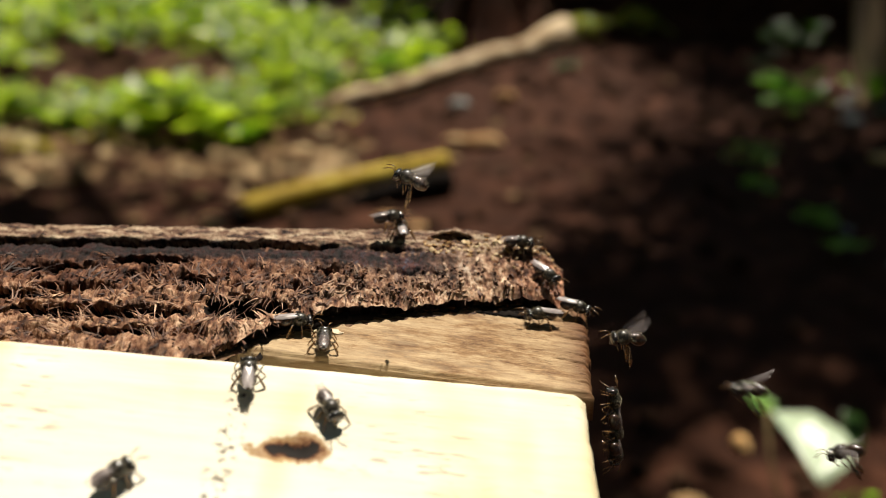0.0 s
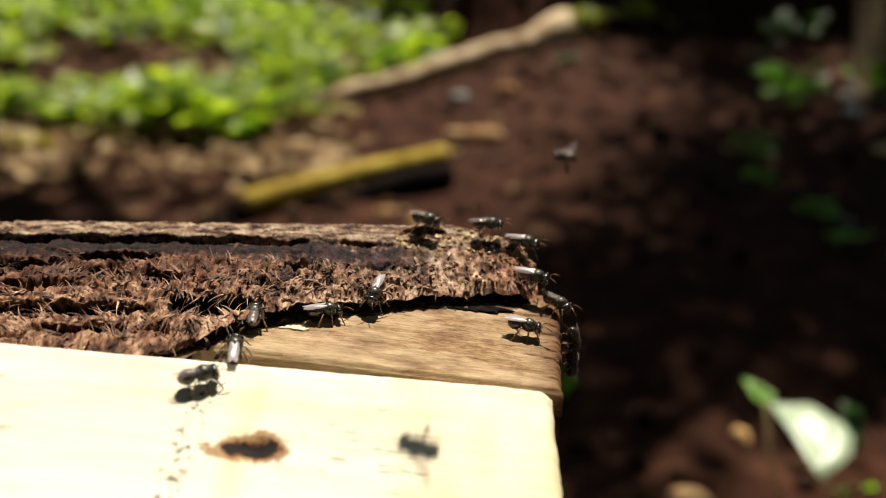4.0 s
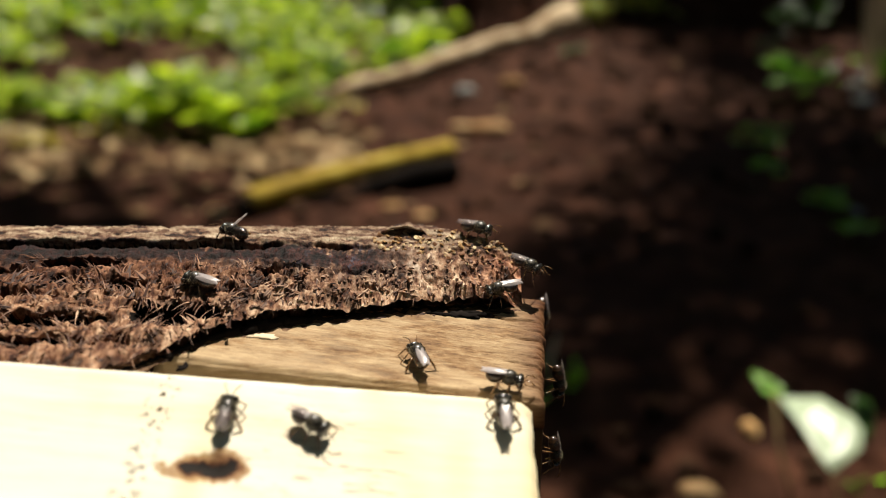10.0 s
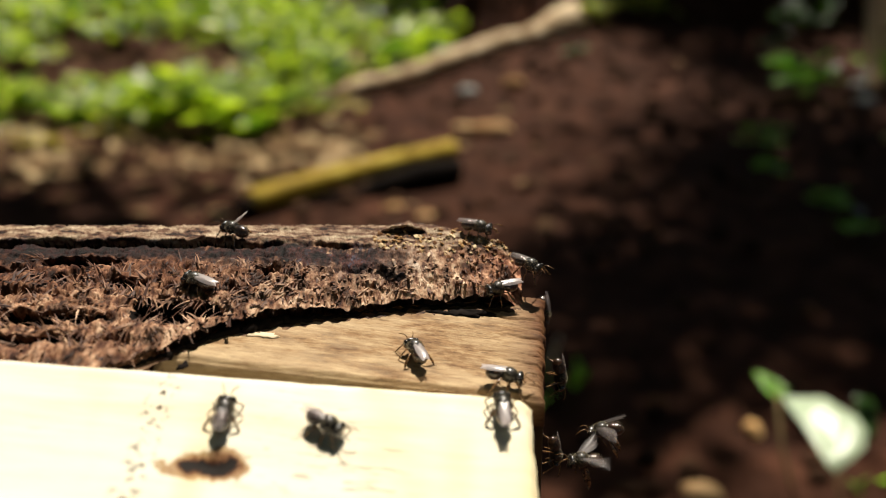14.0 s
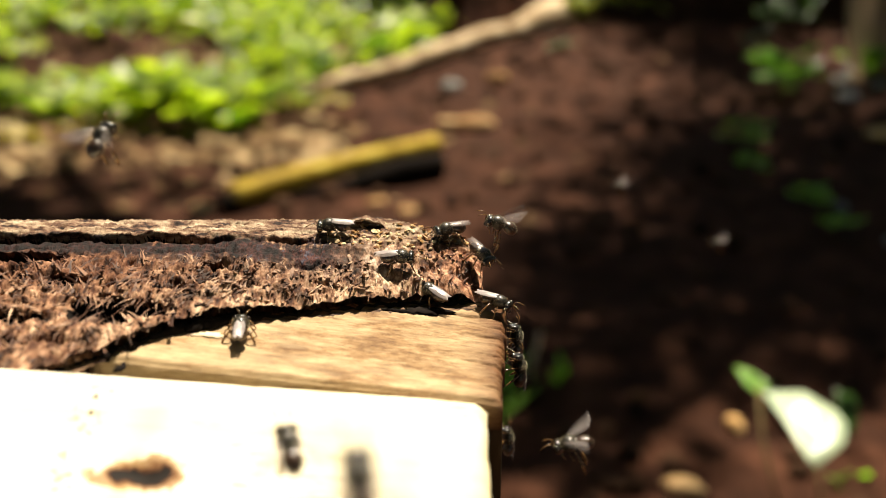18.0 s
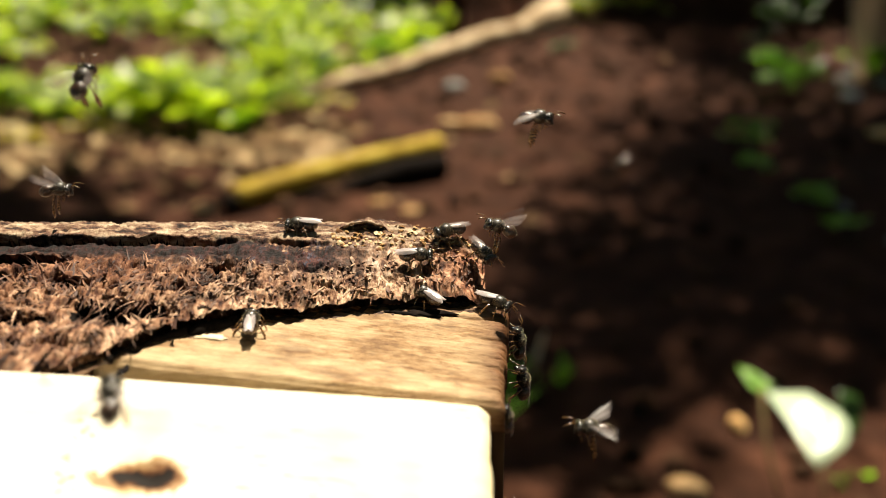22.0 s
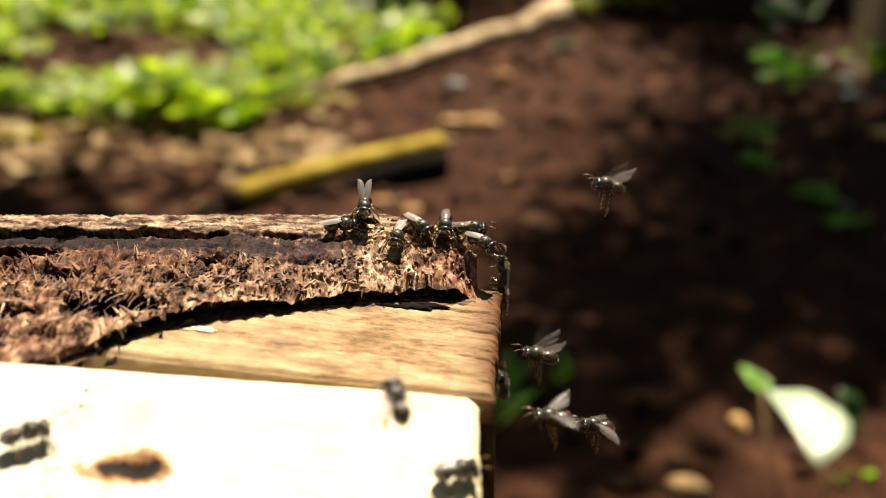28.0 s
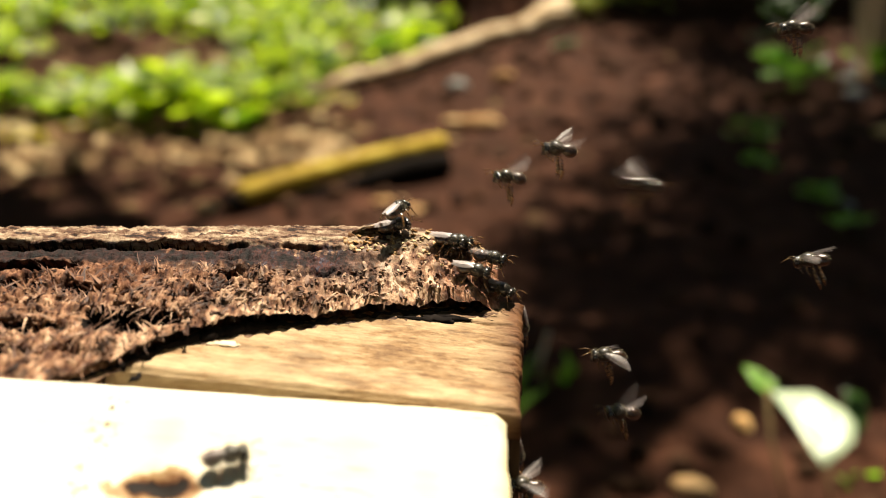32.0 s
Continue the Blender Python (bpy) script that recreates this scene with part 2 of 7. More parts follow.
def bark_mat():
    m, n, l, b = material("fibrous bark")
    tc = n.new("ShaderNodeTexCoord")
    sep = n.new("ShaderNodeSeparateXYZ")
    l.new(tc.outputs["Object"], sep.inputs[0])
    fib = noise_tex(n, l, 1150, 4, (1, 0.4, 0.4), rough=0.65)
    big = noise_tex(n, l, 150, 5, (0.6, 1, 1), rough=0.7)
    r = ramp(n, [(0.30, (0.045, 0.019, 0.013)), (0.39, (0.21, 0.105, 0.066)), (0.48, (0.49, 0.314, 0.200)), (0.62, (0.85, 0.66, 0.475))])
    l.new(fib.outputs["Fac"], r.inputs[0])
    # older, blue-black weathered band along the back of the mat, tan outer bark at the very rim
    wob = n.new("ShaderNodeMath")
    wob.operation = "MULTIPLY_ADD"
    wob.inputs[1].default_value = 0.014
    l.new(big.outputs["Fac"], wob.inputs[0])
    l.new(sep.outputs["Y"], wob.inputs[2])
    # torn upwards by the fibres
    wob2 = n.new("ShaderNodeMath")
    wob2.operation = "MULTIPLY_ADD"
    wob2.inputs[1].default_value = 0.005
    strand = noise_tex(n, l, 1300, 2, (1, 0.1, 0.1))
    l.new(strand.outputs["Fac"], wob2.inputs[0])
    l.new(wob.outputs[0], wob2.inputs[2])
    rng = n.new("ShaderNodeMapRange")
    rng.inputs["From Min"].default_value = 0.1018
    rng.inputs["From Max"].default_value = 0.1160
    l.new(wob2.outputs[0], rng.inputs["Value"])
    band = ramp(n, [(0.0, (0, 0, 0)), (0.22, (1, 1, 1)), (0.54, (1, 1, 1)), (0.61, (0, 0, 0))])
    l.new(rng.outputs[0], band.inputs[0])
    old = ramp(n, [(0.36, (0.008, 0.004, 0.005)), (0.46, (0.030, 0.013, 0.013)), (0.54, (0.10, 0.036, 0.03)), (0.60, (0.045, 0.036, 0.052)), (0.70, (0.13, 0.115, 0.15))])
    l.new(fib.outputs["Fac"], old.inputs[0])
    fade = n.new("ShaderNodeMapRange")
    fade.inputs["From Min"].default_value = -0.003
    fade.inputs["From Max"].default_value = -0.013
    l.new(sep.outputs["X"], fade.inputs["Value"])
    old_here = n.new("ShaderNodeMath")
    old_here.operation = "MULTIPLY"
    l.new(band.outputs[0], old_here.inputs[0])
    l.new(fade.outputs[0], old_here.inputs[1])
    c = mixed(n, l, old_here.outputs[0], r.outputs[0], old.outputs[0])
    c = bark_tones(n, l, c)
    # the pale plate, cracked along its length
    plate = n.new("ShaderNodeMapRange")
    plate.inputs["From Min"].default_value = 0.1006
    plate.inputs["From Max"].default_value = 0.1014
    wob3 = n.new("ShaderNodeMath")
    wob3.operation = "MULTIPLY_ADD"
    wob3.inputs[1].default_value = 0.0016
    l.new(big.outputs["Fac"], wob3.inputs[0])
    l.new(sep.outputs["Y"], wob3.inputs[2])
    l.new(wob3.outputs[0], plate.inputs["Value"])
    crack = noise_tex(n, l, 1000, 4, (0.3, 1, 1), rough=0.65)
    tan = ramp(n, [(0.40, (0.022, 0.011, 0.008)), (0.46, (0.13, 0.062, 0.038)), (0.55, (0.29, 0.20, 0.13)), (0.70, (0.56, 0.45, 0.32))])
    l.new(crack.outputs["Fac"], tan.inputs[0])
    c = mixed(n, l, plate.outputs[0], c, tan.outputs[0])
    l.new(c, b.inputs["Base Color"])
    b.inputs["Roughness"].default_value = 0.8
    b.inputs["Specular IOR Level"].default_value = 0.25
    bumped(n, l, b, fib.outputs["Fac"], 1.0, 0.0006)
    return m


def fibre_mat(name, tone):
    m, n, l, b = material(name)
    g = n.new("ShaderNodeNewGeometry")
    r = ramp(n, [(p, tuple(tone * k for k in c)) for p, c in ((0.0, (0.11, 0.057, 0.042)), (0.25, (0.24, 0.143, 0.10)), (0.6, (0.42, 0.287, 0.205)), (1.0, (0.80, 0.61, 0.43)))])
    l.new(g.outputs["Random Per Island"], r.inputs[0])
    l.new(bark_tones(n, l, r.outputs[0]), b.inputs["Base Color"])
    b.inputs["Roughness"].default_value = 0.65
    b.inputs["Specular IOR Level"].default_value = 0.3
    return m


def leaf_mat(name, dark, light, gloss=0.45, through_leaf=0.35, tint=(1.5, 1.7, 0.6)):
    m, n, l, b = material(name)
    g = n.new("ShaderNodeNewGeometry")
    r = ramp(n, [(0.0, dark), (1.0, light)])
    l.new(g.outputs["Random Per Island"], r.inputs[0])
    veins = noise_tex(n, l, 60, 3)
    rv = ramp(n, [(0.3, (0.75, 0.75, 0.7)), (0.6, (1, 1, 1))])
    l.new(veins.outputs["Fac"], rv.inputs[0])
    c = mixed(n, l, 0.6, r.outputs[0], rv.outputs[0], "MULTIPLY")
    l.new(c, b.inputs["Base Color"])
    b.inputs["Roughness"].default_value = gloss
    tr = n.new("ShaderNodeBsdfTranslucent")
    l.new(mixed(n, l, 1.0, c, tint, "MULTIPLY"), tr.inputs["Color"])
    mx = n.new("ShaderNodeMixShader")
    mx.inputs[0].default_value = through_leaf
    l.new(b.outputs[0], mx.inputs[1])
    l.new(tr.outputs[0], mx.inputs[2])
    l.new(mx.outputs[0], n["Material Output"].inputs["Surface"])
    return m


def bee_shell(name, dark, light, rough):
    m, n, l, b = material(name)
    tx = noise_tex(n, l, 5000, 3)
    r = ramp(n, [(0.4, dark), (0.7, light)])
    l.new(tx.outputs["Fac"], r.inputs[0])
    l.new(r.outputs[0], b.inputs["Base Color"])
    b.inputs["Roughness"].default_value = rough
    b.inputs["Specular IOR Level"].default_value = 0.5 if rough < 0.4 else 0.3
    b.inputs["Coat Weight"].default_value = 1.0 if rough < 0.3 else 0.7
    b.inputs["Coat Roughness"].default_value = 0.19
    bumped(n, l, b, tx.outputs["Fac"], 0.6, 0.00004 if rough < 0.3 else 0.00012)
    return m


def wing_mat(name, cover, milk):
    """Milky, glossy film with clear gaps between the veins."""
    m, n, l, b = material(name)
    b.inputs["Base Color"].default_value = (0.60, 0.54, 0.53, 1)
    b.inputs["Roughness"].default_value = 0.27
    b.inputs["Specular IOR Level"].default_value = 1.0
    clear = n.new("ShaderNodeBsdfTransparent")
    clear.inputs["Color"].default_value = (0.92, 0.89, 0.88, 1)
    milky = n.new("ShaderNodeBsdfTranslucent")
    milky.inputs["Color"].default_value = (0.72, 0.65, 0.65, 1)
    vein = noise_tex(n, l, 1300, 2, (1, 0.35, 1))
    rv = ramp(n, [(0.4, (cover * 1.5,) * 3), (0.6, (cover,) * 3)])
    l.new(vein.outputs["Fac"], rv.inputs[0])
    # each wing's cover differs a little at random
    vary = ramp(n, [(0.0, (0.75,) * 3), (1.0, (1.15,) * 3)])
    l.new(n.new("ShaderNodeObjectInfo").outputs["Random"], vary.inputs[0])
    cov = n.new("ShaderNodeMath")
    cov.operation = "MULTIPLY"
    l.new(rv.outputs[0], cov.inputs[0])
    l.new(vary.outputs[0], cov.inputs[1])
    film = n.new("ShaderNodeMixShader")
    film.inputs[0].default_value = milk
    l.new(b.outputs[0], film.inputs[1])
    l.new(milky.outputs[0], film.inputs[2])
    mx = n.new("ShaderNodeMixShader")
    l.new(cov.outputs[0], mx.inputs[0])
    l.new(clear.outputs[0], mx.inputs[1])
    l.new(film.outputs[0], mx.inputs[2])
    l.new(mx.outputs[0], n["Material Output"].inputs["Surface"])
    return m


# the knot's middle in the pale board's own space, as the shift of its texture
KNOT = (-0.0238, 0.0622)
KNOT_SHIFT = (-KNOT[0] * 430 - 1.7, -KNOT[1] * 840 - 1.3, 0)
PALE = pale_wood()
TAN = weathered_wood()
BARK = bark_mat()
FIBRE = fibre_mat("bark fibres", 1.0)
SHRED = fibre_mat("bark shreds", 0.9)
# black for resin smears, and for shade painted into hollows and joint
RESIN_SHADE = simple("black resin and shade", [(0.3, (0.004, 0.003, 0.003)), (0.7, (0.016, 0.012, 0.010))], 900, 0.95, bump=0.6, depth=0.0003)
STAIN = simple("brown resin stain", [(0.35, (0.035, 0.018, 0.012)), (0.5, (0.13, 0.07, 0.04)), (0.68, (0.30, 0.19, 0.10))], 1500, 0.6, (0.2, 1, 1), bump=0.3, depth=0.0002)
GOLD = simple("golden bark crumbs", [(0.25, (0.12, 0.05, 0.02)), (0.5, (0.40, 0.235, 0.10)), (0.75, (0.64, 0.50, 0.31))], 700, 0.7, bump=0.3, depth=0.0002, per_island=0.7)
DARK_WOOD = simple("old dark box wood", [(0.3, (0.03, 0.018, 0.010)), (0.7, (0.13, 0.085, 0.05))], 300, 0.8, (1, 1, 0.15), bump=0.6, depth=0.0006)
SOIL = simple("dark moist soil", [(0.25, (0.012, 0.0050, 0.0030)), (0.5, (0.041, 0.0158, 0.0088)), (0.75, (0.100, 0.040, 0.0225))], 18, 0.9, detail=9, bump=0.8, depth=0.02)
CRUMB = simple("soil crumbs", [(0.3, (0.014, 0.007, 0.004)), (0.7, (0.07, 0.035, 0.02))], 40, 0.95, bump=0.5, depth=0.004, per_island=0.5)
BAMBOO = simple("yellowed bamboo skin", [(0.3, (0.14, 0.085, 0.010)), (0.5, (0.38, 0.26, 0.028)), (0.7, (0.55, 0.43, 0.08))], 30, 0.6, (0.3, 1, 1), bump=0.2, depth=0.001)
DRY_WOOD = simple("bleached dry branch", [(0.35, (0.22, 0.14, 0.075)), (0.5, (0.52, 0.385, 0.235)), (0.65, (0.78, 0.65, 0.46))], 25, 0.8, (0.4, 1, 1), bump=0.6, depth=0.006)
STRAW = simple("dry leaf litter", [(0.2, (0.16, 0.08, 0.035)), (0.5, (0.38, 0.21, 0.09)), (0.8, (0.55, 0.38, 0.2))], 40, 0.7, bump=0.3, depth=0.002, per_island=0.6, per_object=0.4)
GREY_LEAF = simple("grey dry leaf", [(0.3, (0.20, 0.20, 0.18)), (0.7, (0.50, 0.50, 0.47))], 40, 0.5, bump=0.3, depth=0.001)
# near-black that stands in for the shade under the bamboo cane
CANE_SHADE = simple("cane shade black", [(0.3, (0.003, 0.002, 0.0015)), (0.7, (0.012, 0.008, 0.006))], 60, 0.95, bump=0.6, depth=0.003)
YELLOWED = leaf_mat("yellow-green leaf", (0.24, 0.28, 0.04), (0.48, 0.48, 0.10), through_leaf=0.5)
HUSK = leaf_mat("pale dry husk", (0.34, 0.28, 0.20), (0.48, 0.40, 0.29), through_leaf=0.55, tint=(1.25, 1.1, 0.9))
STONE = simple("grey pebble", [(0.3, (0.16, 0.16, 0.15)), (0.7, (0.36, 0.36, 0.34))], 60, 0.6, bump=0.3, depth=0.001)
CLOVER = leaf_mat("clover leaf green", (0.055, 0.13, 0.012), (0.48, 0.56, 0.07), through_leaf=0.5)
LITTER = simple("brown leaf shreds", [(0.2, (0.035, 0.018, 0.009)), (0.5, (0.11, 0.06, 0.03)), (0.8, (0.24, 0.15, 0.075))], 40, 0.8, bump=0.3, depth=0.002, per_island=0.8)
LITTER_PALE = simple("pale straw shreds", [(0.2, (0.13, 0.075, 0.035)), (0.5, (0.24, 0.15, 0.075)), (0.8, (0.42, 0.31, 0.17))], 40, 0.8, bump=0.3, depth=0.002, per_island=0.8)
DRY_LEAF = leaf_mat("yellowed dry leaf", (0.26, 0.17, 0.05), (0.50, 0.40, 0.15), through_leaf=0.4)
ORANGE = simple("orange wood chip", [(0.3, (0.60, 0.30, 0.10)), (0.7, (0.82, 0.55, 0.26))], 60, 0.7, bump=0.3, depth=0.002)
# raised above leaf tone: stands in for sun flecks missing on the weeds
WEED = leaf_mat("weed leaf green lightened for sun", (0.14, 0.33, 0.04), (0.30, 0.55, 0.08), through_leaf=0.5)
# paler than leaf green: the sun's glare is put into the base colour
BROAD_GLARE = leaf_mat("broad leaf green with painted glare", (0.45, 0.55, 0.39), (0.52, 0.62, 0.45), gloss=0.35, through_leaf=0.2)
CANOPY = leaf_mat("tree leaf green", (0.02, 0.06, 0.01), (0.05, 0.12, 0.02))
STEM = simple("plant stem", [(0.3, (0.10, 0.08, 0.035)), (0.7, (0.24, 0.17, 0.08))], 60, 0.7)
TRUNK = simple("tree bark", [(0.3, (0.05, 0.035, 0.025)), (0.7, (0.2, 0.15, 0.1))], 12, 0.9, (1, 1, 0.3), bump=0.8, depth=0.02)
SHELL = bee_shell("black bee shell", (0.004, 0.0035, 0.003), (0.016, 0.013, 0.011), 0.28)
TAIL = bee_shell("amber black bee abdomen", (0.006, 0.004, 0.003), (0.085, 0.034, 0.012), 0.28)
HAIRY = bee_shell("downy black bee thorax", (0.007, 0.006, 0.005), (0.065, 0.054, 0.036), 0.45)
LEG = bee_shell("brown black bee leg", (0.04, 0.02, 0.01), (0.42, 0.22, 0.08), 0.25)
EYE = bee_shell("bee eye", (0.012, 0.008, 0.006), (0.03, 0.02, 0.015), 0.12)
WING = wing_mat("beating bee wing film", 0.17, 0.35)
FOLDED = wing_mat("folded bee wing film", 0.16, 0.3)
# whiter copy of the folded film: sun glare put into the colour
GLARE_FOLDED = wing_mat("folded bee wing film painted with glare", 0.6, 0.3)
DOWN = simple("pale bee down", [(0.3, (0.22, 0.18, 0.11)), (0.7, (0.55, 0.48, 0.34))], 3000, 0.6, bump=0)


# ---- making things ----
def mesh_of(name, verts, faces, mat, smooth=True):
    me = bpy.data.meshes.new(name)
    me.from_pydata([tuple(v) for v in verts], [], faces)
    me.materials.append(mat)
    if smooth:
        me.polygons.foreach_set("use_smooth", [True] * len(me.polygons))
    me.update()
    return me


def from_bm(name, bm, mat, smooth=True):
    me = bpy.data.meshes.new(name)
    bm.to_mesh(me)
    bm.free()
    me.materials.append(mat)
    if smooth:
        me.polygons.foreach_set("use_smooth", [True] * len(me.polygons))
    return me


def part(name, me, parent, label="", m=None, kind=""):
    ob = new(name, me)
    ob.parent = parent
    if m is not None:
        ob.matrix_basis = m
    return tagged(ob, label, kind=kind)


def thing(name, label, category, m=None, group="", kind="", data=None):
    ob = new(name, data)
    if m is not None:
        ob.matrix_basis = m
    return tagged(ob, label, category, group, kind)


def tube(path, radii, sides=6):
    """Verts and faces of a round tube along points, closed at both ends."""
    verts, faces = [], []
    pts = [Vector(p) for p in path]
    for i, p in enumerate(pts):
        d = (pts[min(i + 1, len(pts) - 1)] - pts[max(i - 1, 0)]).normalized()
        a = d.orthogonal().normalized() if i == 0 else (a - d * a.dot(d)).normalized()
        b = d.cross(a)
        for k in range(sides):
            w = 2 * math.pi * k / sides
            verts.append(p + (a * math.cos(w) + b * math.sin(w)) * radii[i])
    for i in range(len(pts) - 1):
        for k in range(sides):
            k2 = (k + 1) % sides
            faces.append((i * sides + k, i * sides + k2, (i + 1) * sides + k2, (i + 1) * sides + k))
    faces.append(tuple(range(sides - 1, -1, -1)))
    faces.append(tuple((len(pts) - 1) * sides + k for k in range(sides)))
    return verts, faces


def ball(cx, cy, cz, rx, ry, rz, seg=14, rings=9, shape=None):
    """Verts and faces of an ellipsoid with its poles along y; shape(v, s) may bend each vertex (s from -1 back to 1 front)."""
    verts, faces = [], []
    for i in range(rings + 1):
        a = math.pi * i / rings - math.pi / 2
        for k in range(seg):
            w = 2 * math.pi * k / seg
            v = Vector((cx + rx * math.cos(a) * math.cos(w), cy + ry * math.sin(a), cz + rz * math.cos(a) * math.sin(w)))
            verts.append(shape(v, math.sin(a)) if shape else v)
    for i in range(rings):
        for k in range(seg):
            k2 = (k + 1) % seg
            faces.append((i * seg + k, i * seg + k2, (i + 1) * seg + k2, (i + 1) * seg + k))
    return verts, faces


def joined(*pieces):
    verts, faces = [], []
    for v, f in pieces:
        o = len(verts)
        verts += list(v)
        faces += [tuple(o + i for i in q) for q in f]
    return verts, faces


def fbm(x, y, z=0.0, octaves=4):
    return noise.fractal(Vector((x, y, z)), 1.0, 2.0, octaves)


def smooth_step(a, b, x):
    u = min(1.0, max(0.0, (x - a) / (b - a)))
    return u * u * (3 - 2 * u)


# ---- ground ----
EYE_Z = 0.49                      # the lens stands this high over the soil


SHADE_BANK_X, SHADE_BANK_Y = (0.0, 0.1, 0.32, 0.5, 0.9, 2.0), (2.50, 2.64, 2.96, 3.0, 2.9, 2.9)


def soil_z(x, y):
    far = smooth_step(1.2, 3.0, y)
    mound = 0.05 * math.exp(-((x - 0.35) / 0.55) ** 2 - ((y - 2.95) / 0.6) ** 2)
    near = 0.010 * fbm(x * 6, y * 6) + 0.012 * fbm(x * 1.3, y * 1.3, 3.0)
    # steep bank added beyond the fallen branch, turned away from the sun to go dark
    foot = float(np.interp(x, SHADE_BANK_X, SHADE_BANK_Y)) + 0.05 * fbm(x * 3, 0, 8.0)
    bank = 0.55 * smooth_step(foot, foot + 0.26, y) * smooth_step(4.4, 3.7, y) * smooth_step(-0.03, 0.07, x) * smooth_step(3.2, 2.6, x)
    return near + mound * far + bank


def build_ground():
    xs = sorted(set([-60, -30, -15, -8, -5] + [round(-3.2 + 0.04 * i, 3) for i in range(161)] + [5, 8, 15, 30, 60]))
    ys = sorted(set([-60, -30, -10, -4, -2, -1, -0.5] + [round(-0.2 + 0.04 * i, 3) for i in range(121)] + [5.5, 7, 10, 20, 40, 90]))
    verts = [(x, y, soil_z(x, y) if abs(x) < 6 and abs(y) < 6 else 0.0) for y in ys for x in xs]
    w = len(xs)
    faces = [(j * w + i, j * w + i + 1, (j + 1) * w + i + 1, (j + 1) * w + i) for j in range(len(ys) - 1) for i in range(w - 1)]
    tagged(new("ground", mesh_of("ground", verts, faces, SOIL)), "dark brown bare soil with crumbs and litter", "ground", kind="structure")


build_ground()

# ---- the hive timber: millimetres from the lens at rest ----
def mm(x, y, z):
    return (x / 1000, y / 1000, EYE_Z + z / 1000)


def tan_z(x, y):
    return -53.1 - 0.13 * max(x, -36) + 0.08 * y


def white_z(x, y):
    return -66.65 - 0.12 * x + 0.3 * y


CREVICE_X = (-140, -38, -33.5, -29.8, -26.2, -20.9, -14.6, -7.9, -0.8, 6.2)
CREVICE_Y = (70, 71, 74.3, 78.2, 82.1, 85.3, 88, 91.0, 93.5, 95.0)


def crevice(x):
    return float(np.interp(x, CREVICE_X, CREVICE_Y)) + 0.5 * fbm(x * 0.35, 0, 7.0) + 0.25 * fbm(x * 1.3, 4.0, 2.0)


HOLLOWS = ((-33.2, 82.6, 2.6, 2.3, 7.0), (-29.6, 83.6, 1.9, 1.3, 5.0), (-45.5, 89.3, 1.8, 1.2, 4.0), (-43.0, 81.0, 2.0, 1.2, 4.5), (-48, 80.8, 8.5, 1.1, 4.2), (-62, 84.5, 7.0, 1.2, 3.6), (-38.5, 88.4, 2.2, 0.8, 2.8), (-24, 92.5, 2.0, 0.6, 2.0), (-45, 94.0, 4.0, 0.8, 2.6), (-56, 91.5, 3.5, 1.0, 2.8), (-43, 76.5, 5.0, 0.7, 2.6), (-66, 78, 6.0, 1.1, 3.4), (-52, 86.5, 4.0, 0.7, 2.4))


def hollow(x, y):
    """Depth of the torn hollows in the bark."""
    return sum(d * math.exp(-(((x - hx + 0.7 * fbm(y * 0.9, 3.0, hx)) / rx) ** 2 + ((y - hy + 0.7 * fbm(x * 0.6, 0, hx)) / ry) ** 2) ** 2) for hx, hy, rx, ry, d in HOLLOWS)


def plate_edge(x):
    """Front edge of the outer bark plate, and how far the split before it gapes."""
    left = 0.25 * smooth_step(-10, -20, x) + 0.75 * smooth_step(-25, -33, x)
    return (99.9 + 1.0 * fbm(x * 0.17, 1.0, 5.0) + 0.45 * fbm(x * 0.8, 3.0, 5.0), left * (0.25 + 0.75 * smooth_step(-0.35, -0.05, fbm(x * 0.16, 5.0, 2.0))))


def bark_dip(x, y):
    """Depth of hollows and of the split before the plate."""
    edge, gape = plate_edge(x)
    return hollow(x, y) + 2.0 * math.exp(-((y - edge + 0.32) / 0.34) ** 2) * gape


RIM_X = (-14, -8, -5.5, -3.5, -1.5, 0.5, 2.5, 4.6)
RIM_Y = (104.2, 104.6, 104.3, 103.2, 102.7, 102.0, 101.3, 100.2)


def rim(x):
    """Back edge of the bark, which falls away towards its broken end."""
    return float(np.interp(x, RIM_X, RIM_Y)) + 0.35 * fbm(x * 0.45, 3.0, 17.0)


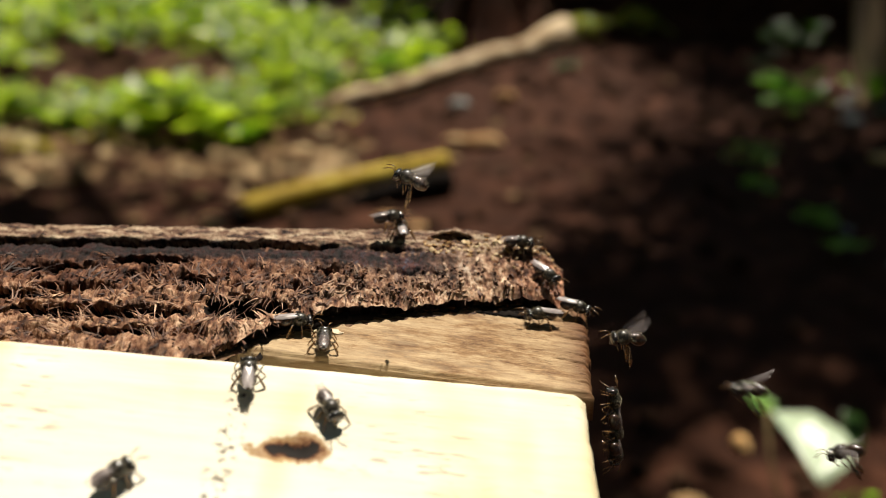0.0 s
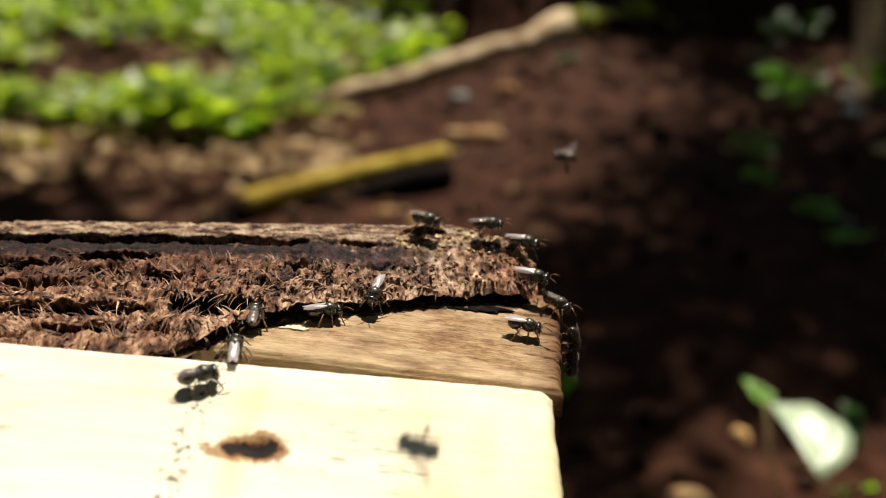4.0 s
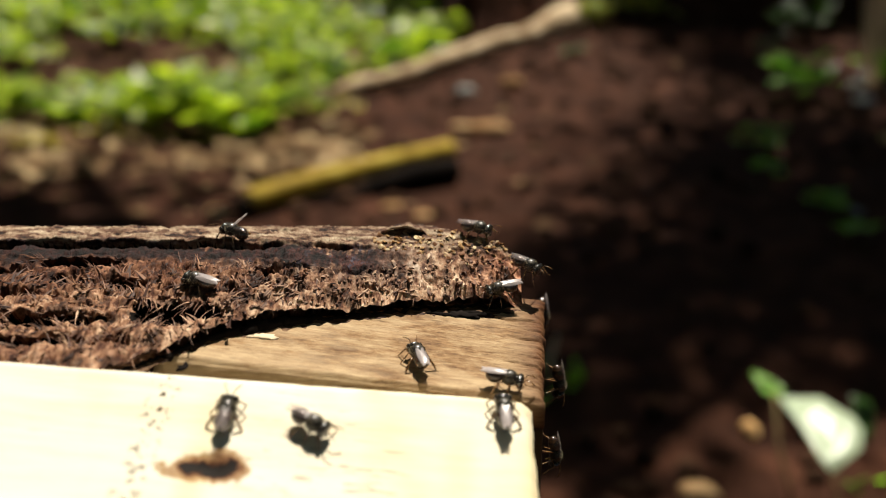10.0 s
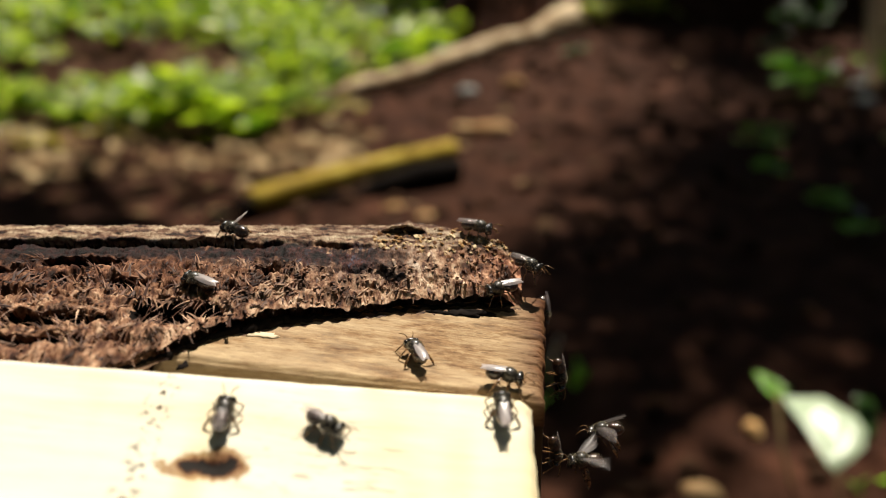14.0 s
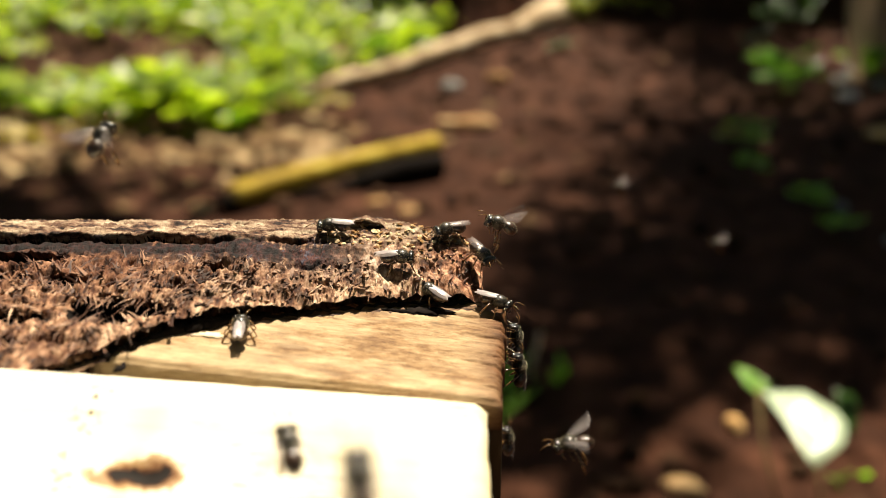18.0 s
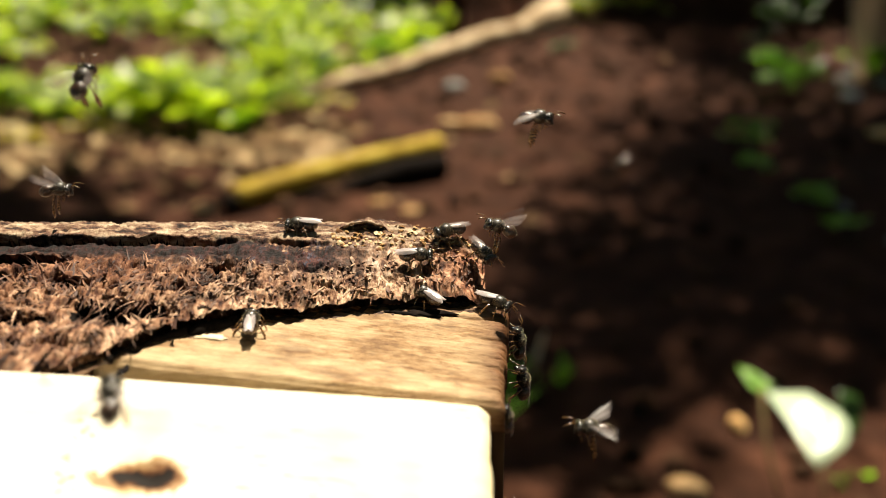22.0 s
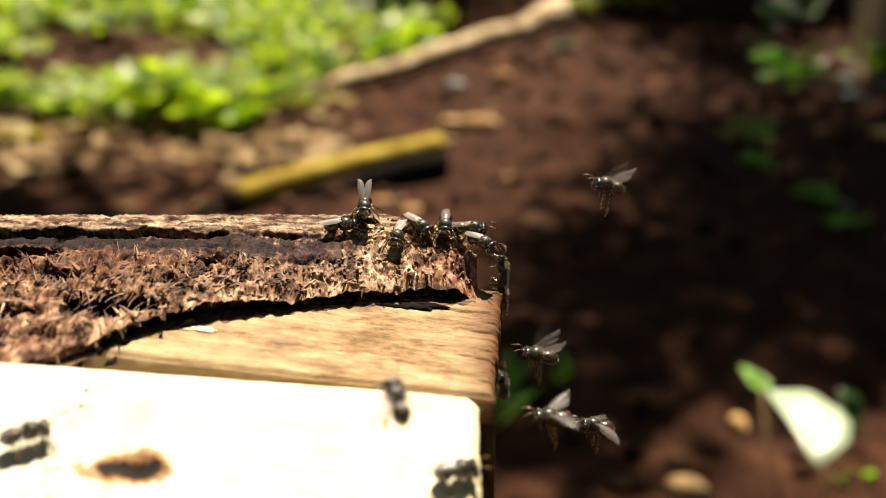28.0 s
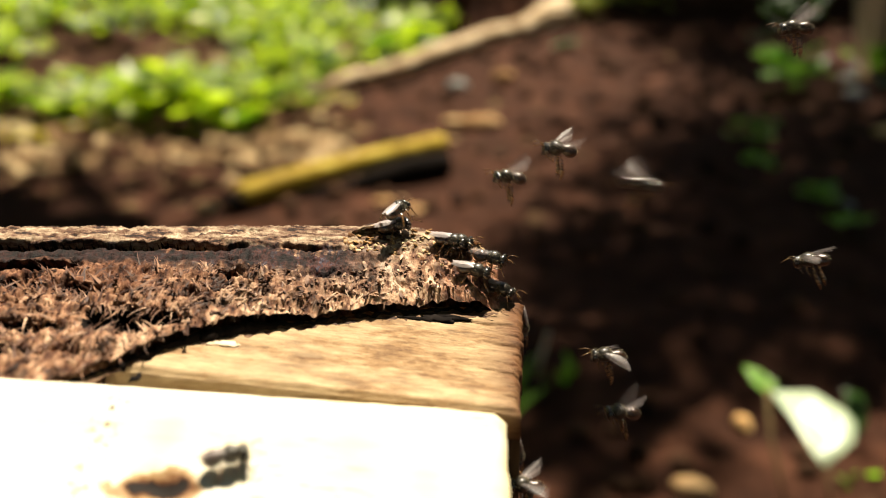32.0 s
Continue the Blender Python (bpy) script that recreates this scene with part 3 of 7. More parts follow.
def bark_z(x, y):
    """Top of the fibrous bark layer that lies on the tan timber."""
    yc = crevice(x)
    s = min(1.0, max(0.0, (y - yc) / (104.5 - yc)))
    lip = tan_z(x, yc) + 1.6 + 0.8 * fbm(x * 0.3, 2.0, 3.0) + 0.7 * math.exp(-((x + 22.5) / 5.0) ** 2)
    u = smooth_step(0, 0.2, s)
    z = lip - 0.4 * (1 - u) ** 2 + (-40.0 - lip) * s ** 0.85
    left = smooth_step(-12, -24, x)
    # outer bark plate along the back, with a dark split in front of it
    edge, gape = plate_edge(x)
    z += 0.2 * smooth_step(edge - 0.1, edge + 0.2, y)
    z -= 0.5 * gape * smooth_step(95.5, 99.5, y) * smooth_step(edge + 0.2, edge - 0.1, y)
    z -= bark_dip(x, y)
    # shredded clumps on the torn face, calmer towards the old band at the back
    torn = u * (0.3 + 0.7 * smooth_step(97.5, 92.5, y + 2.0 * fbm(x * 0.2, 0, 3.0))) * (1 - 0.4 * smooth_step(-24, -14, x))
    calm = smooth_step(98.0, 100.0, y)
    z += 0.4 * fbm(x * 0.3, y * 0.45, 1.0) * (1 - 0.5 * calm)
    z += torn * (0.75 * (0.33 - abs(noise.noise(Vector((x * 0.45 + 0.35 * y, y * 0.75, 4.0))))) + 0.4 * (0.28 - abs(noise.noise(Vector((x * 1.1 - 0.7 * y, y * 1.6, 9.0))))) + 0.30 * smooth_step(0.05, 0.25, s) * noise.noise(Vector((x * 2.3 + 0.4 * y, y * 0.7, 2.0))))
    z -= torn * 1.1 * smooth_step(0.25, 0.6, fbm(x * 0.28, y * 0.5, 21.0, 3))
    z += 0.10 * noise.noise(Vector((x * 2.0, y * 2.4, 1.0))) + 0.12 * calm * fbm(x * 1.5, y * 1.5, 6.0)
    back = rim(x)
    z -= (2.2 + 2.5 * smooth_step(-8, 0, x)) * smooth_step(back, back + 2.3, y)
    z -= 0.9 * math.exp(-((x - 2.4) / 1.3) ** 2 - ((y - 96.4) / 1.2) ** 2)
    z -= 1.6 * smooth_step(1.0, 4.6, x) ** 2
    return z


def board(name, x0, x1, y0, y1, top, thick, mat, parent, nx, ny, label="", right=None, back=None, edge=0.8, rough=0.0):
    """A board with a worn, rounded outline: top(x, y) gives its upper face, right(y) and back(x) its worn edges."""
    verts, faces = [], []
    us = [i / nx for i in range(nx + 1)]
    vs = [j / ny for j in range(ny + 1)]

    def at(u, v, sink):
        yb = back(x0 + (x1 - x0) * u) if back else y1
        y = y0 + (yb - y0) * v
        xr = right(y) if right else x1
        x = x0 + (xr - x0) * u
        d = min((1 - u) * (xr - x0), (1 - v) * (yb - y0), v * (yb - y0), u * (xr - x0))
        drop = edge * (1 - smooth_step(0, edge * 1.6, d)) ** 2
        n = rough * (fbm(x * 0.15, y * 0.9, 2.0) + 0.5 * fbm(x * 0.5, y * 3, 6.0))
        return mm(x, y, top(x, y) - (thick if sink else drop - n))
    for sink in (0, 1):
        for v in vs:
            for u in us:
                verts.append(at(u, v, sink))
    w, h = nx + 1, ny + 1
    for j in range(ny):
        for i in range(nx):
            a = j * w + i
            faces.append((a, a + 1, a + w + 1, a + w))
            b = a + w * h
            faces.append((b, b + w, b + w + 1, b + 1))
    ring = [i for i in range(w)] + [j * w + nx for j in range(1, h)] + [ny * w + i for i in range(nx - 1, -1, -1)] + [j * w for j in range(ny - 1, 0, -1)]
    for a, b in zip(ring, ring[1:] + ring[:1]):
        faces.append((a, a + w * h, b + w * h, b))
    return part(name, mesh_of(name, verts, faces, mat), parent, label)


def end_cracks(x, y):
    """Drying cracks that run in from the worn end of the timber."""
    d = 0.0
    for yk, x0, w in ((79.4, 3.0, 0.2), (81.3, 4.2, 0.18), (83.1, 0.6, 0.18), (84.6, 3.2, 0.2), (86.6, 3.9, 0.16), (88.2, 1.8, 0.22), (90.2, 4.0, 0.2), (91.9, -3.0, 0.2)):
        d += 0.3 * math.exp(-((y - yk - 0.4 * fbm(x * 0.5, yk)) / w) ** 2) * smooth_step(x0, x0 + 2.5, x)
    return d


def build_hive():
    hive = thing("bee_hive", "wooden bee hive box, pale front board, torn fibrous bark rim", "bee hive")
    # pale board in front, rounded at its far corner
    board("front_board", -130, 4.0, 30, 73.4, lambda x, y: white_z(x, y) - 0.7 * math.exp(-((x + 23.6) / 1.3) ** 2 - ((y - 62.4) / 0.9) ** 2), 7, PALE, hive, 170, 90, "pale sunlit planed board with a dark knot",
          right=lambda y: 4.0 + 0.25 * fbm(0, y * 0.2, 3.0) - 1.0 * smooth_step(72.2, 73.4, y) ** 2,
          back=lambda x: 73.4 + 0.04 * min(x, 0) + 0.12 * fbm(x * 0.2, 0, 1.0), edge=0.7, rough=0.03)
    timber = board("top_timber", -130, 6.2, 77.0, 97.6, lambda x, y: tan_z(x, y) - 4.0 * smooth_step(1.0, 3.0, y - crevice(x)) * smooth_step(4.5, 2.0, x) - end_cracks(x, y), 3.2, TAN, hive, 260, 230, "weathered tan timber with raised horizontal grain",
          right=lambda y: 5.6 + 0.09 * (y - 78) + 0.45 * fbm(0, y * 0.5, 8.0) + 0.08 * fbm(0, y * 1.7, 4.0), edge=0.5, rough=0.055)
    # carcass under the boards
    def slab(name, x0, x1, y0, y1, z0, z1, label):
        bm = bmesh.new()
        bmesh.ops.create_cube(bm, size=1)
        for v in bm.verts:
            v.co = mm(x0 if v.co.x < 0 else x1, y0 if v.co.y < 0 else y1, z0 if v.co.z < 0 else z1)
        bmesh.ops.subdivide_edges(bm, edges=bm.edges[:], cuts=12, use_grid_fill=True)
        for v in bm.verts:
            v.co.x += 0.0003 * fbm(v.co.x * 200, v.co.y * 300, v.co.z * 60)
        return part(name, from_bm(name, bm, DARK_WOOD, False), hive, label)
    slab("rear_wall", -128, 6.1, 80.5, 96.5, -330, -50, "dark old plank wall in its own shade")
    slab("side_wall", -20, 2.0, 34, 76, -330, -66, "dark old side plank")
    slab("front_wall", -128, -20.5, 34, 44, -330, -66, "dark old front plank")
    # fibrous bark layer
    nx, ny = 640, 130
    verts, faces = [], []
    for j in range(ny + 1):
        for i in range(nx + 1):
            x = -82 + 86.6 * i / nx
            yc = crevice(x)
            y = yc - 0.1 + (106.6 - yc) * (j / ny)
            verts.append(mm(x, y + 0.8 * min(bark_dip(x, y), 3.2), bark_z(x, y)))
    w = nx + 1
    for j in range(ny):
        for i in range(nx):
            a = j * w + i
            faces.append((a, a + 1, a + w + 1, a + w))
    # underside: the front lip is hollow beneath, the other sides run down to the timber
    ring = [i for i in range(w)] + [j * w + nx for j in range(1, ny + 1)] + [ny * w + i for i in range(nx - 1, -1, -1)] + [j * w for j in range(ny - 1, 0, -1)]
    for lower in (0, 1):
        low = len(verts)
        for a in ring:
            x, y, z = verts[a]
            front = a < w
            if not lower:
                verts.append((x, y + (0.0030 if front else 0.0), z - (0.0002 if front else 0.001)))
            else:
                verts.append((x, y + (0.0032 if front else 0.0), EYE_Z + (tan_z(x * 1000, y * 1000) - 5.0) / 1000))
        for k in range(len(ring)):
            k2 = (k + 1) % len(ring)
            if lower:
                faces.append((low - len(ring) + k, low + k, low + k2, low - len(ring) + k2))
            else:
                faces.append((ring[k], low + k, low + k2, ring[k2]))
    me = mesh_of("bark", verts, faces, BARK)
    # deep faces of hollows and split turn black: their shade, put into the colour
    me.materials.append(RESIN_SHADE)
    dark_vert = [False] * len(verts)
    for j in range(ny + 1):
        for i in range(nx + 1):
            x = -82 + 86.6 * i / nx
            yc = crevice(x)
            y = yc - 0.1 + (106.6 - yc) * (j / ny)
            dark_vert[j * w + i] = bark_dip(x, y) > 0.5 + 0.4 * fbm(x * 1.1, y * 1.1, 40.0)
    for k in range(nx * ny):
        if sum(dark_vert[v] for v in faces[k]) >= 3:
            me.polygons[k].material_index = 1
    bark = part("bark", me, hive, "torn fibrous bark with splits painted black for shade and a pale plate")
    # a pale flake, a dark notch and a smear of black resin on the timber
    for name, x, y, rx, ry, h, mat, label, seed in (("flake", -22.6, 82.6, 1.5, 0.55, 0.12, DRY_WOOD, "pale splintered flake", 1), ("resin", -2.2, 91.6, 2.0, 0.8, 0.22, RESIN_SHADE, "black sticky resin smear", 2), ("resin", -0.4, 92.2, 1.8, 0.4, 0.3, RESIN_SHADE, "black sticky resin smear", 5), ("resin", -4.6, 91.2, 1.6, 0.3, 0.2, RESIN_SHADE, "black sticky resin smear", 9),
                                                   ("resin", -29.2, 75.6, 0.45, 0.7, 0.15, RESIN_SHADE, "dark notch of resin", 3)):
        z0 = max(tan_z(x, y), bark_z(x, y) if y > 98 else -99)
        v, f = ball(0, 0, 0, rx, ry, h, 14, 8, lambda v, q: Vector((v.x, v.y, v.z)) * (1 + 0.9 * fbm(v.x * 2.2 + seed * 9, v.y * 3.5, seed)))
        part(name, mesh_of(name, [mm(x + p.x, y + p.y, z0 + p.z - 0.13 * p.x) for p in v], f, mat), timber, label)
    # a black line along the joint, put in for the shade under the bark lip
    path, radii = [], []
    rng = random.Random(12)
    for i in range(150):
        x = -37.0 + 40.6 * i / 149
        y = crevice(x) + 0.35 + 0.6 * fbm(x * 0.8, 0, 52.0)
        path.append(mm(x, y, tan_z(x, y) - 0.05))
        radii.append((0.10 + 0.55 * math.exp(-((x + 23) / 5.0) ** 2) + 0.55 * abs(fbm(x * 0.6, 2.0, 60.0)) + 0.25 * rng.random()) / 1000)
    part("resin_seam", mesh_of("resin_seam", *tube(path, radii, 7), RESIN_SHADE), timber, "black seam put in for shade under the bark lip")
    # brown stain that has crept out of the joint
    stain_v, stain_f = [], []
    for i in range(161):
        x = -36.0 + 40.4 * i / 160
        yc = crevice(x)
        reach = 0.5 + 1.5 * abs(fbm(x * 0.5, 6.0, 81.0)) + 0.7 * abs(fbm(x * 2.1, 6.0, 82.0)) + 0.9 * math.exp(-((x + 1.0) / 3.5) ** 2)
        for k in range(5):
            y = yc + 0.8 - (reach + 0.8) * k / 4
            stain_v.append(mm(x, y, tan_z(x, y) - end_cracks(x, y) + 0.055 * (fbm(x * 0.15, y * 0.9, 2.0) + 0.5 * fbm(x * 0.5, y * 3, 6.0)) + 0.05 - 0.13 * (k == 4)))
    for i in range(160):
        for k in range(4):
            a = 5 * i + k
            stain_f.append((a, a + 1, a + 6, a + 5))
    part("resin_stain", mesh_of("resin_stain", stain_v, stain_f, STAIN), timber, "dark brown resin stain beside the bark")
    # crumbs of golden bark along the broken end of the rim
    rng = random.Random(21)
    crumbs = []
    for _ in range(210):
        x = rng.uniform(-13, 3.9)
        y = min(rng.gauss(101.2, 1.3), rim(x) + 0.5)
        r = rng.uniform(0.10, 0.32)
        v, f = ball(0, 0, 0, r * rng.uniform(0.8, 2.4), r, r * rng.uniform(0.3, 0.6), 6, 4)
        spin = Euler((rng.uniform(-0.6, 0.6), rng.uniform(-0.6, 0.6), rng.uniform(0, 3))).to_matrix()
        base = Vector((x, y, bark_z(x, y) + 0.1 * r))
        crumbs.append(([mm(*(base + spin @ (p * rng.uniform(0.6, 1.35)))) for p in v], f))
    part("bark_crumb", mesh_of("bark_crumb", *joined(*crumbs), GOLD, False), bark, "golden crumbs of broken bark", kind="stuff")
    # an arched flake of outer bark, lifted off the rim
    flake_v, flake_f = [], []
    for side in (0, 1):
        for j in range(7):
            for i in range(25):
                u, v = i / 24, j / 6
                x = -12.2 + 5.6 * u
                y = rim(x) - 1.9 + 1.9 * v * (0.75 + 0.5 * abs(fbm(u * 4, 2.0, 71.0))) + 0.3 * fbm(u * 6, v * 2, 70.0)
                lift = 1.05 * math.sin(math.pi * u) ** 0.7 * (0.25 + 0.75 * (1 - v)) + 0.14 * fbm(u * 7, v * 3, 72.0)
                flake_v.append(mm(x, y, bark_z(x, y) + 0.1 + lift - 0.25 * side))
    for side in (0, 1):
        for j in range(6):
            for i in range(24):
                a = side * 175 + j * 25 + i
                flake_f.append((a, a + 1, a + 26, a + 25) if not side else (a, a + 25, a + 26, a + 1))
    for i in range(24):
        flake_f += [(i, i + 175, i + 176, i + 1), (150 + i, 151 + i, 326 + i, 325 + i)]
    part("bark_flake", mesh_of("bark_flake", flake_v, flake_f, BARK), bark, "pale lifted flake of outer bark")
    # loose fibres that stand out of the torn bark
    rng = random.Random(5)
    verts, faces = [], []

    def fibre(x, y, length, width, way, lift):
        z = bark_z(x, y) - 0.1
        bend = rng.uniform(-0.5, 0.5)
        p = Vector((x, y, z))
        d = Vector((math.cos(way), math.sin(way), lift)).normalized()
        side = d.cross(Vector((rng.uniform(-1, 1), rng.uniform(-1, 1), 1))).normalized()
        o = len(verts)
        for k in range(4):
            s = k / 3
            q = p + d * length * s + side * bend * length * s * s * 0.5 + Vector((0, 0, -0.25 * length * s * s))
            ww = width * (1 - 0.85 * s)
            verts.extend((mm(*(q - side * ww)), mm(*(q + side * ww))))
        for k in range(3):
            a = o + 2 * k
            faces.append((a, a + 1, a + 3, a + 2))
    def fuzz_end(x):
        """How far back the torn fibres reach, before the smooth old band."""
        return 94.6 + 5.6 * smooth_step(-16, -5, x) + 1.2 * fbm(x * 0.35, 1.0, 44.0) + 0.8 * fbm(x * 1.5, 1.0, 45.0)
    for _ in range(8500):
        x = rng.uniform(-74, 4.2)
        yc = crevice(x)
        y = yc + 0.2 + rng.betavariate(1.1, 1.3) * (fuzz_end(x) - yc)
        clump = fbm(x * 0.4, y * 0.5, 15.0)
        if bark_dip(x, y) > 0.2 or y - yc < 0.7 or rng.random() > (0.08 + 0.75 * smooth_step(-0.3 + 0.3 * smooth_step(-20, -32, x), 0.3, clump)) * (1 - 0.72 * smooth_step(-26, -15, x)):
            continue
        wild = smooth_step(-20, -36, x)
        up = rng.random() < 0.12 + 0.7 * wild * smooth_step(2.5, 5.0, y - yc)
        flow = (1.57 + 0.75 * smooth_step(-30, -42, x) if up else -1.57) + (0.7 + 0.5 * wild) * fbm(x * 0.3, y * 0.3, 11.0)
        long = rng.random() ** 2.2
        fibre(x, y, 0.45 + (1.1 + 2.0 * wild) * long, rng.uniform(0.07, 0.14) + 0.09 * (1 - long) * rng.random(), flow + rng.gauss(0, 0.22), rng.uniform(0.2, 0.6) if up else rng.uniform(-0.25, 0.25))
    # fans of coarse strands, thickest where the bark is torn open
    tufts = [(-40.5, 91, 40, 2.3, 5), (-37, 88, 60, 2.2, 9), (-50, 88, 60, 1.3, 8), (-60, 89, 50, 1.2, 8), (-36, 79, 70, -1.2, 9), (-30.5, 80, 50, -0.6, 6), (-45, 76, 50, -1.4, 12), (-55, 80, 40, 0.2, 10)]
    tufts += [(-35.2, 85.5, 16, -1.3, 2.0), (-33.0, 85.7, 16, -1.7, 2.0), (-30.6, 85.3, 14, -1.9, 1.8), (-34.2, 80.0, 14, 1.3, 2.0), (-31.5, 80.6, 12, 1.9, 1.5)]
    for _ in range(46):
        x = rng.uniform(-54, -20)
        yc = crevice(x)
        tufts.append((x, yc + 1.0 + rng.random() * (fuzz_end(x) - 0.5 - yc), rng.randint(10, 26), 1.6 + 0.8 * smooth_step(-28, -42, x) + rng.gauss(0, 0.45), rng.uniform(1.5, 4.0)))
    for tx, ty, n_, way, spread in tufts:
        for _ in range(n_):
            fx, fy = tx + rng.gauss(0, spread / 3), max(crevice(tx) + 0.6, ty + rng.gauss(0, spread / 7))
            if bark_dip(fx, fy) < 0.9 and not (way < 0 and fy < crevice(fx) + 2.2):
                fibre(fx, fy, rng.uniform(0.8, 2.4) + 1.3 * smooth_step(-24, -34, fx) * rng.random(), rng.uniform(0.08, 0.2), way + rng.gauss(0, 0.26), rng.uniform(0.05, 0.5))
    # shreds: short thick splinters pressed into the torn face
    shreds = []
    for _ in range(3000):
        x = rng.uniform(-74, 4.0)
        yc = crevice(x)
        y = yc + 0.5 + rng.betavariate(1.0, 1.2) * (fuzz_end(x) - 0.6 - yc)
        if bark_dip(x, y) > 0.3 or rng.random() > (0.2 + 0.8 * smooth_step(-0.35, 0.2, fbm(x * 0.35, y * 0.45, 31.0))) * (1 - 0.5 * smooth_step(-24, -14, x)):
            continue
        long = rng.random() ** 2
        r = rng.uniform(0.12, 0.30)
        v, f = ball(0, 0, 0, r * rng.uniform(0.6, 1.0), r * (1.2 + 3.0 * long), r * rng.uniform(0.3, 0.55), 6, 4)
        way = 0.8 * fbm(x * 0.3, y * 0.3, 11.0) - 0.9 * smooth_step(-30, -45, x) + rng.gauss(0, 0.3)
        spin = Euler((rng.uniform(-0.7, 0.2), rng.uniform(-0.4, 0.4), way)).to_matrix()
        base = Vector((x, y, bark_z(x, y) + rng.uniform(-0.3, 0.1) * r))
        shreds.append(([mm(*(base + spin @ (p * rng.uniform(0.7, 1.25)))) for p in v], f))
    part("bark_shred", mesh_of("bark_shred", *joined(*shreds), SHRED, False), bark, "crumbling reddish bark shreds", kind="stuff")
    part("fibre_fuzz", mesh_of("fibre_fuzz", verts, faces, FIBRE, False), bark, "loose reddish brown bark fibres", kind="stuff")
    return hive


build_hive()


def build_stand():
    """The post on which the hive stands."""
    stand = thing("hive_stand", "rough dark wooden post under the hive box", "stand")
    v, f = tube([(-0.06, 0.075, -0.1), (-0.06, 0.075, 0.1), (-0.06, 0.075, EYE_Z - 0.330)], [0.06, 0.055, 0.055], 12)
    part("post", mesh_of("post", v, f, TRUNK), stand)


build_stand()

# ---- things on the ground ----
def leaf_blade(cx, cy, cz, length, width, heading, lift, roll=0.0, cup=0.15):
    """Verts and faces of one pointed oval leaf from its stalk end, cupped along its midrib."""
    m = Matrix.Translation((cx, cy, cz)) @ Euler((radians(lift), radians(roll), radians(heading))).to_matrix().to_4x4()
    verts, faces = [], []
    rows = 5
    for i in range(rows + 1):
        s = i / rows
        w = width * 0.5 * math.sin(math.pi * (0.04 + 0.94 * s) ** 0.8) + 0.0005
        for k in (-1, 0, 1):
            verts.append(m @ Vector((w * k, length * s, cup * w * abs(k) - 0.25 * length * s * s)))
    for i in range(rows):
        a = 3 * i
        faces += [(a, a + 1, a + 4, a + 3), (a + 1, a + 2, a + 5, a + 4)]
    return verts, faces


def small_leaf(rng, cx, cy, cz, size, lift):
    """A cheap four-cornered leaf folded on its midrib."""
    h = rng.uniform(0, 2 * math.pi)
    d = Vector((math.cos(h), math.sin(h), lift)).normalized()
    s = d.cross(Vector((rng.uniform(-0.5, 0.5), rng.uniform(-0.5, 0.5), 1))).normalized()
    n = s.cross(d)
    p = Vector((cx, cy, cz))
    k = size
    v = [p, p + d * k * 0.5 + s * k * 0.36 + n * k * 0.08, p + d * k, p + d * k * 0.5 - s * k * 0.36 + n * k * 0.08, p + d * k * 0.55]
    return v, [(0, 1, 4), (1, 2, 4), (2, 3, 4), (3, 0, 4)]


def build_clover(x, y, spread, n, seed, size=0.06, mat=None, tall=0.10, label="low bright green leafy ground plant on the soil"):
    rng = random.Random(seed)
    plant = thing("ground_plant", label, "plant", group="ground plants", m=Matrix.Translation((x, y, soil_z(x, y))))
    stems, leaves = [], []
    for _ in range(n):
        r, a = spread * math.sqrt(rng.random()), rng.uniform(0, 6.283)
        px, py, h = r * math.cos(a), 0.8 * r * math.sin(a), tall * rng.uniform(0.35, 1.0) * (1 - 0.4 * (r / spread) ** 2)
        dz = soil_z(x + px, y + py) - soil_z(x, y)
        if rng.random() < 0.35:
            stems.append(tube([(px * 0.6, py * 0.6, dz - 0.01), (px * 0.9, py * 0.9, dz + h * 0.6), (px, py, dz + h)], [0.0018, 0.0015, 0.001], 4))
        for k in range(3):
            leaves.append(small_leaf(rng, px, py, dz + h, size * rng.uniform(0.6, 1.25), rng.uniform(-0.1, 0.7)))
    part("stalk", mesh_of("stalk", *joined(*stems), STEM), plant, kind="stuff")
    part("foliage", mesh_of("foliage", *joined(*leaves), mat or CLOVER, False), plant, kind="stuff")
    return plant


